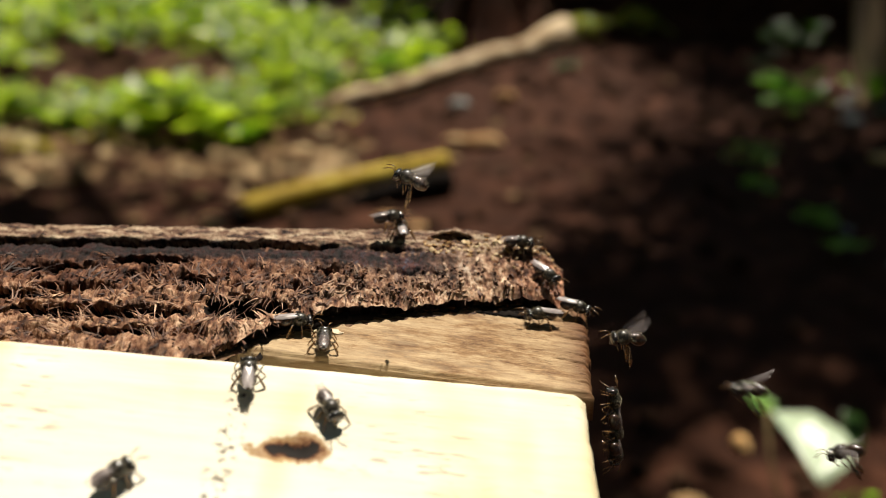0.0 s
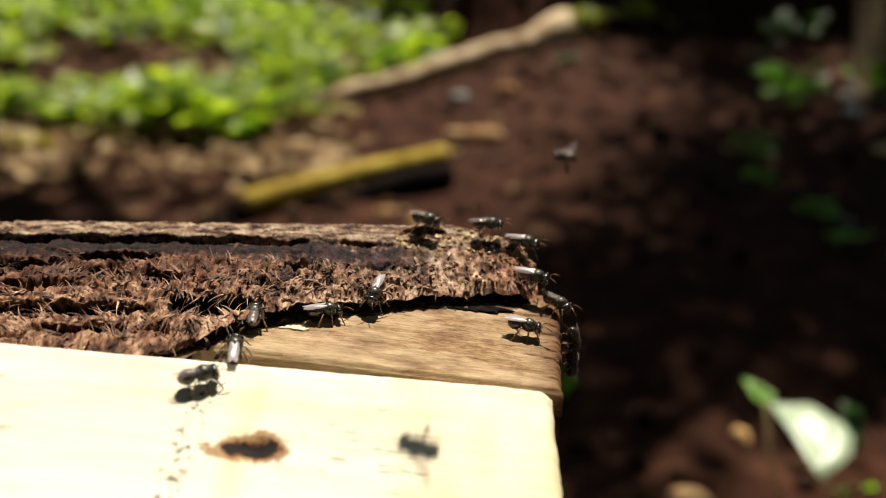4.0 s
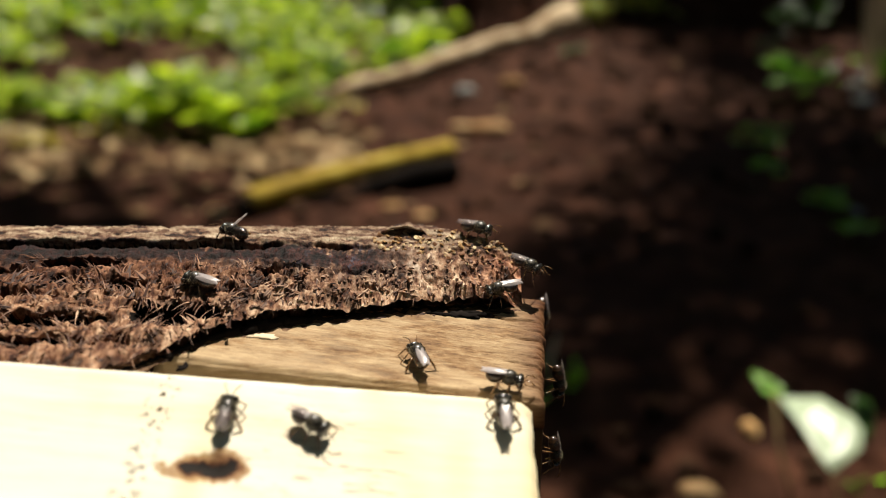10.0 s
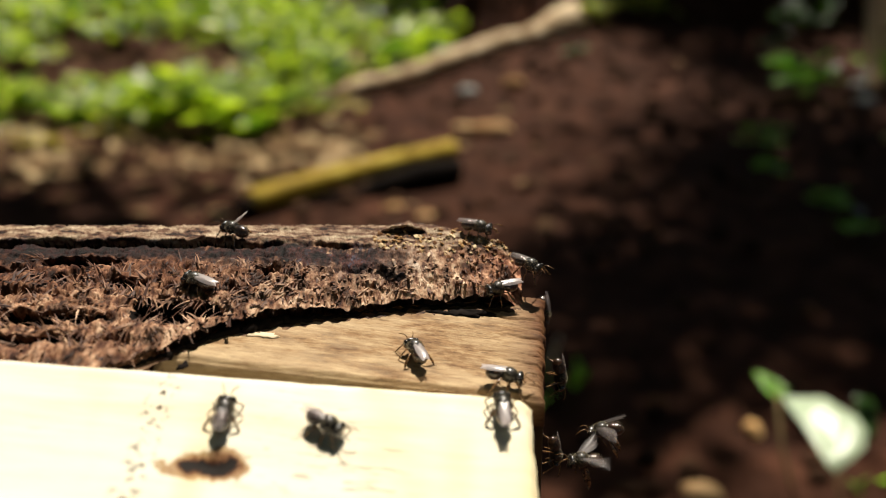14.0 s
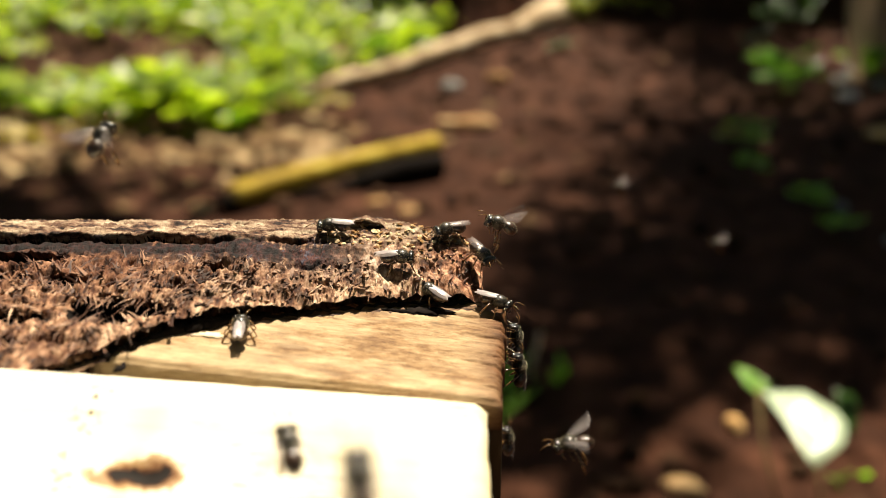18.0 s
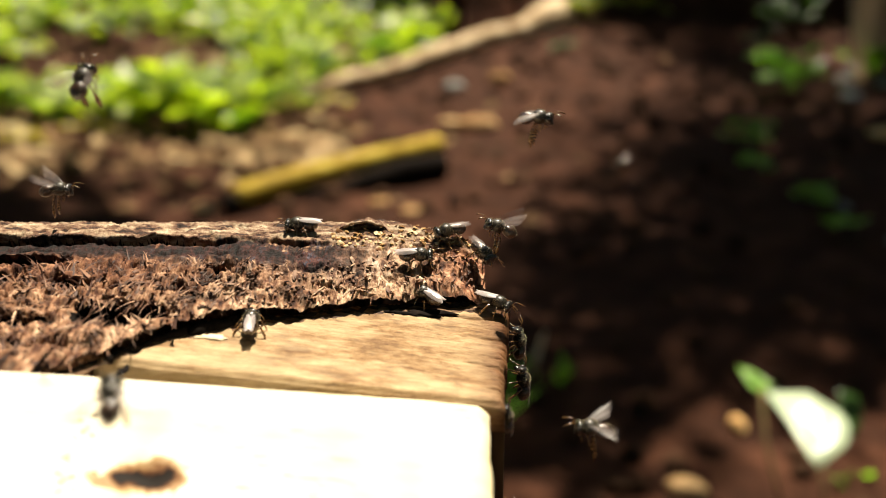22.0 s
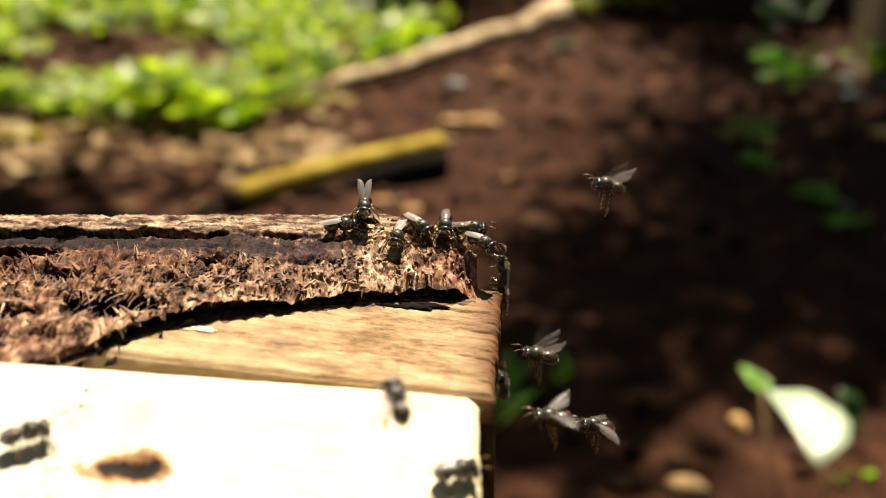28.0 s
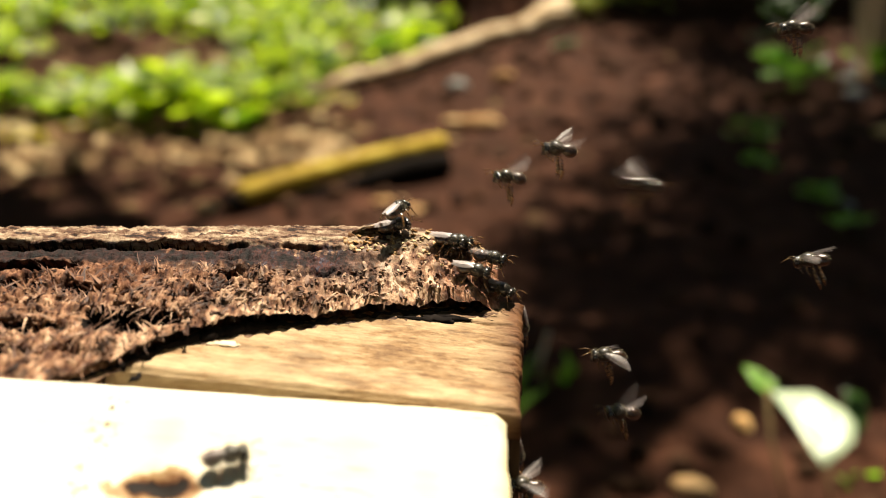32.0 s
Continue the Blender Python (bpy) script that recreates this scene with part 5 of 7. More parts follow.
def build_bee(flying, folded=None):
    bee = thing("stingless_bee", "glossy black stingless bee " + ("flying with spread clear wings, legs hanging" if flying else "walking with " + ("glare-painted white" if folded == GLARE_FOLDED else "clear") + " wings folded back"),
                "bee", group="bees at the hive")
    H = 1.42 if not flying else 0.0
    thorax = mesh_of("thorax", *scaled(joined(ball(0, 0.72, H + 0.1, 0.88, 0.92, 0.84), ball(0, -0.1, H + 0.32, 0.5, 0.3, 0.34, 10, 6))), HAIRY)
    head = mesh_of("head", *scaled(joined(ball(0, 1.80, H - 0.12, 0.88, 0.42, 0.74), ball(0, 2.05, H - 0.6, 0.28, 0.22, 0.3, 8, 5))), SHELL)

    def tail(v, s):
        v = Vector((v.x * (1 if s > -0.2 else 1 - 0.35 * (-0.2 - s)), v.y, H + (v.z - H) * (1 + 0.045 * math.sin(s * 22))))
        v.z -= 0.22 * (1 - s) * (0.6 if flying else 0.5)
        v.x *= 1 + 0.045 * math.sin(s * 22)
        return v
    abdomen = mesh_of("abdomen", *scaled(ball(0, -0.88, H + 0.1, 0.84, 0.98, 0.74, 16, 30, tail)), TAIL)
    part("thorax", thorax, bee)
    head_part = part("head", head, bee)
    part("abdomen", abdomen, bee)
    # short pale down on the back and face
    rng = random.Random(77)
    hv, hf = [], []
    for _ in range(520):
        u = Vector((rng.gauss(0, 1), rng.gauss(0, 1), abs(rng.gauss(0.3, 0.8)))).normalized()
        cy, cz, rx, ry, rz = (0.72, H + 0.1, 0.88, 0.92, 0.84) if rng.random() < 0.6 else (1.8, H - 0.12, 0.88, 0.42, 0.74) if rng.random() < 0.5 else (-0.88, H, 0.84, 0.98, 0.74)
        p = Vector((u.x * rx, cy + u.y * ry, cz + u.z * rz)) * 0.98
        side = u.orthogonal().normalized() * 0.02
        q = p + (u + Vector((rng.gauss(0, 0.4), rng.gauss(-0.4, 0.4), 0))).normalized() * rng.uniform(0.10, 0.24)
        o = len(hv)
        hv += [p - side, p + side, q]
        hf.append((o, o + 1, o + 2))
    part("down", mesh_of("down", *scaled((hv, hf)), DOWN, False), bee, "short pale down", kind="stuff")
    for sx in (-1, 1):
        part("eye", mesh_of("eye", *scaled(ball(0.66 * sx, 1.84, H - 0.08, 0.26, 0.36, 0.54, 10, 7)), EYE), head_part)
        a = [(0.2 * sx, 2.15, H + 0.05), (0.42 * sx, 2.5, H + 0.55), (0.6 * sx, 2.95, H + 0.5), (0.78 * sx, 3.5, H + 0.25)]
        part("antenna", mesh_of("antenna", *scaled(tube(a, [0.05, 0.05, 0.065, 0.055], 5)), LEG), head_part)
        for k, (y0, out, fwd) in enumerate(((1.25, 1.5, 1.2), (0.75, 1.75, 0.1), (0.3, 1.75, -1.3))):
            if flying:
                drop = (0.8, 1.3, 2.9)[k]
                pts = [(0.4 * sx, y0, H - 0.45), (0.8 * sx, y0 + fwd * 0.25, H - 0.5 - 0.15 * drop), (0.75 * sx, y0 + fwd * 0.1 - 0.25 * k, H - 0.5 - 0.7 * drop), (0.7 * sx, y0 - 0.35 * k, H - 0.5 - drop)]
                rad = [0.07, 0.08, 0.07 if k < 2 else 0.27, 0.05]
            else:
                pts = [(0.4 * sx, y0, H - 0.4), (0.95 * sx, y0 + fwd * 0.4, H - 0.05), (out * 0.9 * sx, y0 + fwd * 0.8, 0.45), (out * sx, y0 + fwd, 0.0), (out * 1.12 * sx, y0 + fwd * 1.15, 0.0)]
                rad = [0.08, 0.09, 0.08 if k < 2 else 0.15, 0.045, 0.025]
            part("leg", mesh_of("leg", *scaled(tube(pts, rad, 6)), LEG), bee)
    fore, hind = wing_mesh("forewing", 3.5 if flying else 2.75, 1.1 if flying else 0.82, WING if flying else folded or FOLDED), wing_mesh("hindwing", 2.5 if flying else 2.1, 0.8 if flying else 0.6, WING if flying else folded or FOLDED)
    for sx in (-1, 1):
        flip = Matrix.Diagonal((sx, 1, 1, 1))
        set_to = []
        for y0, dz, swing in ((0.9 if flying else 0.3, 0.62, 0), (0.5 if flying else 0.05, 0.52, 8)):
            if flying:
                set_to.append(pose(0.00055 * sx, y0 / 1000, (H + dz - 0.1) / 1000) @ flip @ Euler((radians(-14), 0, radians(44 - swing))).to_matrix().to_4x4())
            else:
                set_to.append(pose(0.00034 * sx, y0 / 1000, (H + dz) / 1000) @ flip @ Euler((radians(3), radians(14), radians(1 + swing * 0.3))).to_matrix().to_4x4())
        front = part("forewing", fore, bee, "clear veined wing", set_to[0])
        part("hindwing", hind, front, "", set_to[0].inverted() @ set_to[1])   # hooked to the forewing
    return bee


bees = {}
BEE_NAMES = ["w%d" % i for i in range(1, 17)] + ["f%d" % i for i in range(1, 12)]
walker, flyer = build_bee(False), build_bee(True)
glare_walker = build_bee(False, GLARE_FOLDED)
bees["w1"], bees["f1"], bees["w3"] = walker, flyer, glare_walker
# bees whose folded wings are painted white for the sun's glare
GLARE_WINGED = ("w4", "w8", "w9", "w10", "w12", "w15")
for bee_name in BEE_NAMES:
    if bee_name not in bees:
        bees[bee_name] = copy_thing(glare_walker if bee_name in GLARE_WINGED else walker if bee_name[0] == "w" else flyer, Matrix.Identity(4))


def motions():
    """Every bee's way over the timber and through the air, and the beat of the flying bees' wings."""
    for i, bee in enumerate(b for key, b in bees.items() if key[0] == "f"):
        for wing in [c for c in bee.children if "forewing" in c.name]:
            rest = wing.matrix_basis.copy()
            turn = 1 if rest.translation.x > 0 else -1
            beat = [(k / FPS, 14 + 52 * math.sin(0.5 * math.pi * k + 1.7 * i)) for k in range(32 * FPS + 1)]
            walk(wing, [(t, Matrix.Translation(rest.translation) @ pose(0, 0, 0, 0, -turn * a, 0) @ Matrix.Translation(-rest.translation) @ rest) for t, a in beat])
    # two bees that hold their folded wings up for a while
    for key, rows in (("w12", ((0, 0), (25.2, 0), (26.5, 1), (31.2, 1), (31.8, 0), (32, 0))), ("w15", ((0, 0), (9.3, 0), (9.8, 1), (14.6, 1), (15.2, 0), (32, 0)))):
        for wing in [c for c in bees[key].children if "forewing" in c.name]:
            rest = wing.matrix_basis.copy()
            out = 14 if rest.translation.x > 0 else -14
            walk(wing, [(t, Matrix.Translation(rest.translation) @ pose(0, 0, 0, -52 * up, 0, out * up) @ Matrix.Translation(-rest.translation) @ rest) for t, up in rows])
    walk(bees["w1"], [
        (0, bee_pose(-17.6, 102.1, -38.5, 2, 5, -70)), (1, bee_pose(-11.1, 102.1, -38.5, 0, 6, -90)),
        (2, bee_pose(-9.7, 102.1, -38.9, -3, 5, -120)), (7, bee_pose(-8.9, 102.1, -39.4, -2, 5, -110)),
        (8, bee_pose(-8.1, 102.1, -39.2, -1, 6, -100)), (9, bee_pose(0.5, 102.1, -40.9, 0, 11, -90)),
        (9.7, bee_pose(-0.8, 103.2, -40.6, -4, 11, -110)), (14.5, bee_pose(-0.8, 103.1, -40.6, -4, 11, -110)),
        (15.33, bee_pose(-1.4, 102.4, -40.8, 6, 9, -56)), (16.17, bee_pose(-2.0, 101.8, -40.9, 11, 1, -3)),
        (17, bee_pose(-2.7, 101.1, -41.0, 7, -9, 50)), (17.5, bee_pose(1.1, 101.7, -41.1, -4, -11, 110)),
        (23, bee_pose(0.8, 101.8, -41.0, -4, -11, 110)), (24, bee_pose(2.9, 100.9, -41.6, 0, -11, 90)),
        (25, bee_pose(2.3, 101.8, -41.2, -2, -11, 100)), (26.5, bee_pose(1.6, 101.8, -41.1, -8, -7, 140)),
        (28, bee_pose(1.0, 101.8, -41.0, -11, 0, 178)), (31, bee_pose(0.8, 102.0, -41.0, -11, 0, 178)),
        (31.5, bee_pose(0.2, 101.3, -41.2, -8, 7, -140)), (32, bee_pose(-0.3, 100.7, -41.4, -2, 11, -100)),
    ])
    walk(bees["w2"], [
        (0, bee_pose(-1.2, 101.2, -41.1, 0, 11, -90)), (1, bee_pose(-2.1, 100.6, -41.2, 0, 11, -90)),
        (2, bee_pose(-0.6, 102.1, -39.9, 0, 6, -90)), (7, bee_pose(-3.7, 102.1, -40.1, 0, 6, -90)),
        (8, bee_pose(0.4, 102.8, -40.8, 0, 11, -90)), (9, bee_pose(4.1, 99.4, -42.2, -6, 10, -120)),
        (9.7, bee_pose(5.0, 97.9, -43.1, -7, 9, -130)), (14.5, bee_pose(5.1, 97.8, -43.2, -7, 9, -130)),
        (15.33, bee_pose(4.0, 98.6, -42.7, -11, -1, 174)), (16.17, bee_pose(2.9, 99.5, -42.1, -5, -10, 118)),
        (17, bee_pose(1.8, 100.4, -41.6, 6, -10, 60)), (17.17, bee_pose(2.7, 99.9, -41.9, -7, -12, 111)),
        (17.33, bee_pose(3.5, 99.3, -42.2, -17, -3, 161)), (17.5, bee_pose(4.3, 98.8, -42.6, -17, 10, -150)),
        (23, bee_pose(4.2, 99.8, -42.2, -17, 10, -150)), (24, bee_pose(4.5, 100.5, -41.8, 0, 11, -90)),
        (25, bee_pose(5.2, 100.4, -41.8, 0, 11, -90)), (28, bee_pose(3.6, 101.1, -41.4, 0, 11, -90)),
        (31, bee_pose(3.4, 101.3, -41.4, 0, 11, -90)), (32, bee_pose(3.4, 98.6, -42.5, -4, 11, -110)),
    ])
    walk(bees["w3"], [
        (0, bee_pose(2.0, 96.8, -43.2, -15, 13, -140)), (1, bee_pose(3.2, 99.5, -42.2, -6, 10, -120)),
        (2, bee_pose(2.6, 101.8, -41.2, -1, 11, -95)), (7, bee_pose(3.6, 99.0, -42.3, -7, 9, -130)),
        (8, bee_pose(3.8, 101.5, -41.3, -4, 11, -110)), (8.5, bee_pose(3.1, 98.4, -42.6, -15, -3, -180)),
        (9, bee_pose(2.3, 95.3, -43.9, -6, -18, 110)), (9.7, bee_pose(2.3, 94.7, -44.6, -6, -18, 110)),
        (14.5, bee_pose(2.3, 94.6, -44.7, -6, -18, 110)), (15.75, bee_pose(3.2, 94.8, -44.8, 15, -12, 37)),
        (17, bee_pose(4.0, 95.1, -44.9, 17, 10, -30)), (17.25, bee_pose(1.6, 94.5, -45.1, 19, -3, 10)),
        (17.5, bee_pose(-0.7, 93.9, -45.3, 12, -15, 50)), (23, bee_pose(-1.8, 93.6, -45.3, 12, -15, 50)),
        (23.5, bee_pose(1.5, 94.6, -44.8, 19, -3, 10)), (24, bee_pose(4.7, 95.5, -44.4, 17, 10, -30)),
        (25, bee_pose(4.9, 97.2, -43.5, 17, 10, -30)), (26.5, bee_pose(4.9, 98.3, -42.9, 4, 15, -80)),
        (28, bee_pose(4.9, 99.4, -42.3, -7, 9, -130)), (31, bee_pose(4.8, 99.6, -42.2, -7, 9, -130)),
        (32, bee_pose(4.3, 97.6, -45.9, -9, 0, -120)),
    ])
    walk(bees["w4"], [
        (0, bee_pose(5.2, 93.6, -46.4, -9, 2, -110)), (1, bee_pose(2.9, 95.3, -44.0, -10, 17, -120)),
        (2, bee_pose(3.6, 95.7, -44.0, -6, 18, -110)), (7, bee_pose(3.8, 96.1, -43.7, -6, 18, -110)),
        (8, bee_pose(5.3, 95.3, -44.9, -12, 15, -130)), (9, bee_pose(5.8, 95.2, -46.3, -9, 0, -120)),
        (9.35, bee_pose(6.5, 102.1, -49.8, -46, -8, -112)), (9.7, bee_pose(7.1, 109.0, -53.4, -84, -10, -100)),
        (14.5, bee_pose(7.1, 108.6, -53.2, -84, -10, -100)), (15.33, bee_pose(6.8, 102.4, -51.0, -65, 27, -55)),
        (16.17, bee_pose(6.4, 96.2, -48.9, -18, 32, 11)), (17, bee_pose(6.1, 90.0, -46.7, 9, -0, 60)),
        (17.17, bee_pose(5.9, 91.2, -46.6, 5, 7, 2)), (17.33, bee_pose(5.7, 92.3, -46.5, -4, 8, -57)),
        (17.5, bee_pose(5.6, 93.4, -46.4, -9, 1, -115)), (23, bee_pose(5.2, 94.0, -46.3, -9, 1, -115)),
        (23.5, bee_pose(5.9, 99.1, -48.8, -47, 2, -105)), (24, bee_pose(6.5, 104.2, -51.3, -84, 10, -98)),
        (25, bee_pose(6.5, 104.2, -52.0, -84, 10, -98)), (26, bee_pose(6.5, 104.2, -50.4, -79, 60, -89)),
        (27, bee_pose(6.5, 104.2, -48.7, 74, 69, 66)), (28, bee_pose(6.5, 104.2, -47.1, 84, 20, 79)),
        (31, bee_pose(6.5, 104.2, -47.1, 84, 20, 79)), (31.33, bee_pose(6.5, 104.2, -48.8, 74, 69, 66)),
        (31.67, bee_pose(6.5, 104.2, -50.6, -79, 60, -89)), (32, bee_pose(6.5, 104.2, -52.4, -84, 10, -98)),
    ])
    walk(bees["w5"], [
        (0, bee_pose(7.1, 78.2, -52.4, -84, 10, -98)), (0.33, bee_pose(7.1, 84.2, -51.2, -78, 63, -87)),
        (0.67, bee_pose(7.1, 90.2, -50.0, 78, 63, 70)), (1, bee_pose(7.1, 96.2, -48.8, 84, 10, 80)),
        (1.33, bee_pose(6.9, 95.4, -48.0, 64, -24, 122)), (1.67, bee_pose(6.7, 94.6, -47.3, 20, -30, -177)),
        (2, bee_pose(6.5, 93.9, -46.5, -9, -1, -130)), (7, bee_pose(6.2, 93.7, -46.5, -9, -1, -130)),
        (7.5, bee_pose(6.7, 94.6, -47.6, -47, 4, -110)), (8, bee_pose(7.1, 95.5, -48.7, -84, 20, -96)),
        (9, bee_pose(7.1, 95.9, -50.6, -84, 20, -96)), (9.7, bee_pose(7.1, 89.1, -52.2, -84, 0, -99)),
        (14.5, bee_pose(7.1, 88.8, -51.4, -84, 0, -99)), (15.33, bee_pose(7.1, 90.7, -51.7, -80, 56, -90)),
        (16.17, bee_pose(7.1, 92.5, -52.0, 76, 66, 69)), (17, bee_pose(7.1, 94.4, -52.2, 84, 10, 80)),
        (17.5, bee_pose(7.1, 95.7, -51.4, 84, 10, 80)), (23, bee_pose(7.1, 95.3, -51.3, 84, 10, 80)),
        (23.33, bee_pose(6.9, 98.3, -54.0, 78, 63, 70)), (23.67, bee_pose(6.8, 101.2, -56.7, -78, 63, -87)),
        (24, bee_pose(6.6, 104.2, -59.4, -84, 10, -98)), (25, bee_pose(6.5, 104.2, -77.5, -84, 0, -99)),
        (25.83, bee_pose(6.5, 104.2, -68.5, -80, 56, -90)), (26.67, bee_pose(6.5, 104.2, -59.5, 76, 66, 69)),
        (27.5, bee_pose(6.5, 104.2, -50.5, 84, 10, 80)), (31, bee_pose(6.5, 104.2, -50.5, 84, 10, 80)),
        (31.33, bee_pose(6.5, 104.2, -57.3, 78, 63, 70)), (31.67, bee_pose(6.5, 104.2, -64.2, -78, 63, -87)),
        (32, bee_pose(6.5, 104.2, -71.0, -84, 10, -98)),
    ])
    walk(bees["w6"], [
        (0, bee_pose(7.1, 80.1, -50.9, 84, 10, 80)), (1, bee_pose(7.1, 85.8, -50.0, 84, 10, 80)),
        (1.33, bee_pose(7.1, 87.4, -49.5, 79, 59, 72)), (1.67, bee_pose(7.1, 88.9, -49.1, -74, 69, -83)),
        (2, bee_pose(7.1, 90.5, -48.6, -84, 20, -96)), (7, bee_pose(7.1, 90.8, -49.3, -84, 20, -96)),
        (8, bee_pose(7.1, 86.5, -59.2, -84, 10, -98)), (9, bee_pose(7.1, 89.8, -59.9, -84, 10, -98)),
        (9.7, bee_pose(7.1, 89.5, -61.7, -84, 0, -99)), (14.5, bee_pose(7.1, 90.3, -62.4, -84, 0, -99)),
        (15.33, bee_pose(7.1, 91.1, -60.4, -80, 56, -90)), (16.17, bee_pose(7.1, 92.0, -58.4, 76, 66, 69)),
        (17, bee_pose(7.1, 92.8, -56.4, 84, 10, 80)), (17.5, bee_pose(7.1, 91.0, -52.2, 84, 10, 80)),
        (23, bee_pose(7.1, 88.6, -52.8, 84, 10, 80)), (23.33, bee_pose(6.9, 93.8, -56.0, 78, 63, 70)),
        (23.67, bee_pose(6.7, 99.0, -59.2, -78, 63, -87)), (24, bee_pose(6.5, 104.2, -62.5, -84, 10, -98)),
        (25, bee_pose(6.5, 104.2, -77.2, -84, 10, -98)), (25.83, bee_pose(6.7, 104.7, -73.1, -78, 63, -87)),
        (26.67, bee_pose(6.9, 105.3, -69.1, 78, 63, 70)), (27.5, bee_pose(7.1, 105.9, -65.0, 84, 10, 80)),
        (31, bee_pose(7.1, 108.8, -63.2, 84, 10, 80)), (31.33, bee_pose(7.1, 104.5, -65.5, 78, 63, 70)),
        (31.67, bee_pose(7.1, 100.2, -67.8, -78, 63, -87)), (32, bee_pose(7.1, 96.0, -70.2, -84, 10, -98)),
    ])
    walk(bees["w7"], [
        (0, bee_pose(7.1, 77.0, -54.7, -83, 30, -95)), (0.5, bee_pose(7.1, 78.7, -54.2, 61, 78, 52)),
        (1, bee_pose(7.1, 80.4, -53.6, 84, 10, 80)), (2, bee_pose(7.1, 87.7, -51.8, 84, 10, 80)),
        (7, bee_pose(7.1, 91.8, -53.9, 84, 10, 80)), (7.33, bee_pose(7.1, 90.6, -57.0, 78, 63, 70)),
        (7.67, bee_pose(7.1, 89.3, -60.0, -78, 63, -87)), (8, bee_pose(7.1, 88.0, -63.0, -84, 10, -98)),
        (9, bee_pose(7.1, 88.0, -66.5, -84, 10, -98)), (9.7, bee_pose(7.1, 80.2, -65.2, -84, 10, -98)),
        (14.5, bee_pose(7.1, 79.8, -65.3, -84, 10, -98)), (15.33, bee_pose(7.1, 83.9, -65.5, -78, 63, -87)),
        (16.17, bee_pose(7.1, 87.9, -65.6, 78, 63, 70)), (17, bee_pose(7.1, 92.0, -65.8, 84, 10, 80)),
        (17.5, bee_pose(7.1, 100.4, -69.2, 84, 10, 80)), (23, bee_pose(7.1, 109.1, -70.7, 84, 10, 80)),
        (23.33, bee_pose(7.1, 103.3, -71.4, 78, 63, 70)), (23.67, bee_pose(7.1, 97.5, -72.0, -78, 63, -87)),
        (24, bee_pose(7.1, 91.7, -72.7, -84, 10, -98)), (32, bee_pose(7.1, 93.7, -75.9, -84, 10, -98)),
    ])
    walk(bees["w8"], [
        (0, bee_pose(1.2, 90.5, -46.1, 6, -6, 100)), (1, bee_pose(-8.6, 90.4, -44.9, 9, -0, 60)),
        (1.5, bee_pose(-4.9, 89.3, -45.4, 3, 8, -15)), (2, bee_pose(-1.1, 88.2, -45.9, -7, 5, -90)),
        (5.5, bee_pose(2.2, 87.0, -46.4, -8, 3, -100)), (7, bee_pose(2.0, 86.7, -46.5, -8, 3, -100)),
        (8, bee_pose(-9.3, 82.1, -45.4, -5, 7, -70)), (9, bee_pose(-0.4, 85.7, -46.3, -7, 5, -90)),
        (9.7, bee_pose(1.4, 78.3, -47.0, -8, 3, -100)), (14.5, bee_pose(1.4, 78.5, -47.0, -8, 3, -100)),
        (16.5, bee_pose(8.6, 87.9, -47.3, -4, 8, -60)), (16.75, bee_pose(7.9, 96.2, -49.4, 39, 39, 9)),
        (17, bee_pose(7.1, 104.5, -51.6, 84, 10, 80)), (17.33, bee_pose(7.1, 102.8, -52.5, 78, 63, 70)),
        (17.67, bee_pose(7.1, 101.1, -53.5, -78, 63, -87)), (18, bee_pose(7.1, 99.3, -54.4, -84, 10, -98)),
        (20, bee_pose(7.1, 93.3, -61.1, -84, 5, -98)), (23, bee_pose(7.1, 99.2, -79.6, -84, 10, -98)),
        (32, bee_pose(7.1, 93.7, -75.9, -84, 10, -98)),
    ])
    walk(bees["w9"], [
        (0, bee_pose(-15.8, 102.1, -40.0, 6, -1, 10)), (1, bee_pose(-14.9, 95.2, -41.4, 19, 0, -0)),
        (1.33, bee_pose(-14.7, 93.4, -41.7, 12, -15, 51)), (1.67, bee_pose(-14.5, 91.6, -42.0, -5, -19, 107)),
        (2, bee_pose(-14.4, 89.8, -42.3, -18, -7, 160)), (7, bee_pose(-15.2, 88.3, -43.7, -19, -3, 170)),
        (7.5, bee_pose(-15.7, 82.6, -44.3, -15, 3, -140)), (8, bee_pose(-16.3, 76.9, -44.9, -7, 5, -90)),
        (9, bee_pose(-2.9, 79.4, -46.5, -8, 3, -100)), (9.35, bee_pose(-0.9, 74.9, -46.2, 4, 10, -48)),
        (9.7, bee_pose(1.2, 70.3, -45.9, 17, 5, 5)), (14.5, bee_pose(1.1, 70.3, -45.8, 17, 5, 5)),
        (16.5, bee_pose(-8.3, 71.4, -44.3, 18, -3, 30)), (17, bee_pose(-18.3, 78.1, -44.5, 9, -0, 60)),
        (17.5, bee_pose(-19.8, 81.7, -44.1, 5, 7, 5)), (23, bee_pose(-19.3, 84.4, -43.9, 5, 7, 5)),
        (24, bee_pose(-18.7, 87.6, -42.1, 19, -3, 10)), (24.5, bee_pose(-14.9, 93.5, -41.6, 14, 6, -29)),
        (25, bee_pose(-11.0, 99.3, -41.1, 4, 11, -70)), (28, bee_pose(-11.0, 100.5, -40.8, 2, 11, -80)),
        (31, bee_pose(-11.2, 100.7, -40.7, 2, 11, -80)), (32, bee_pose(-7.4, 102.9, -40.4, 4, 11, -70)),
    ])
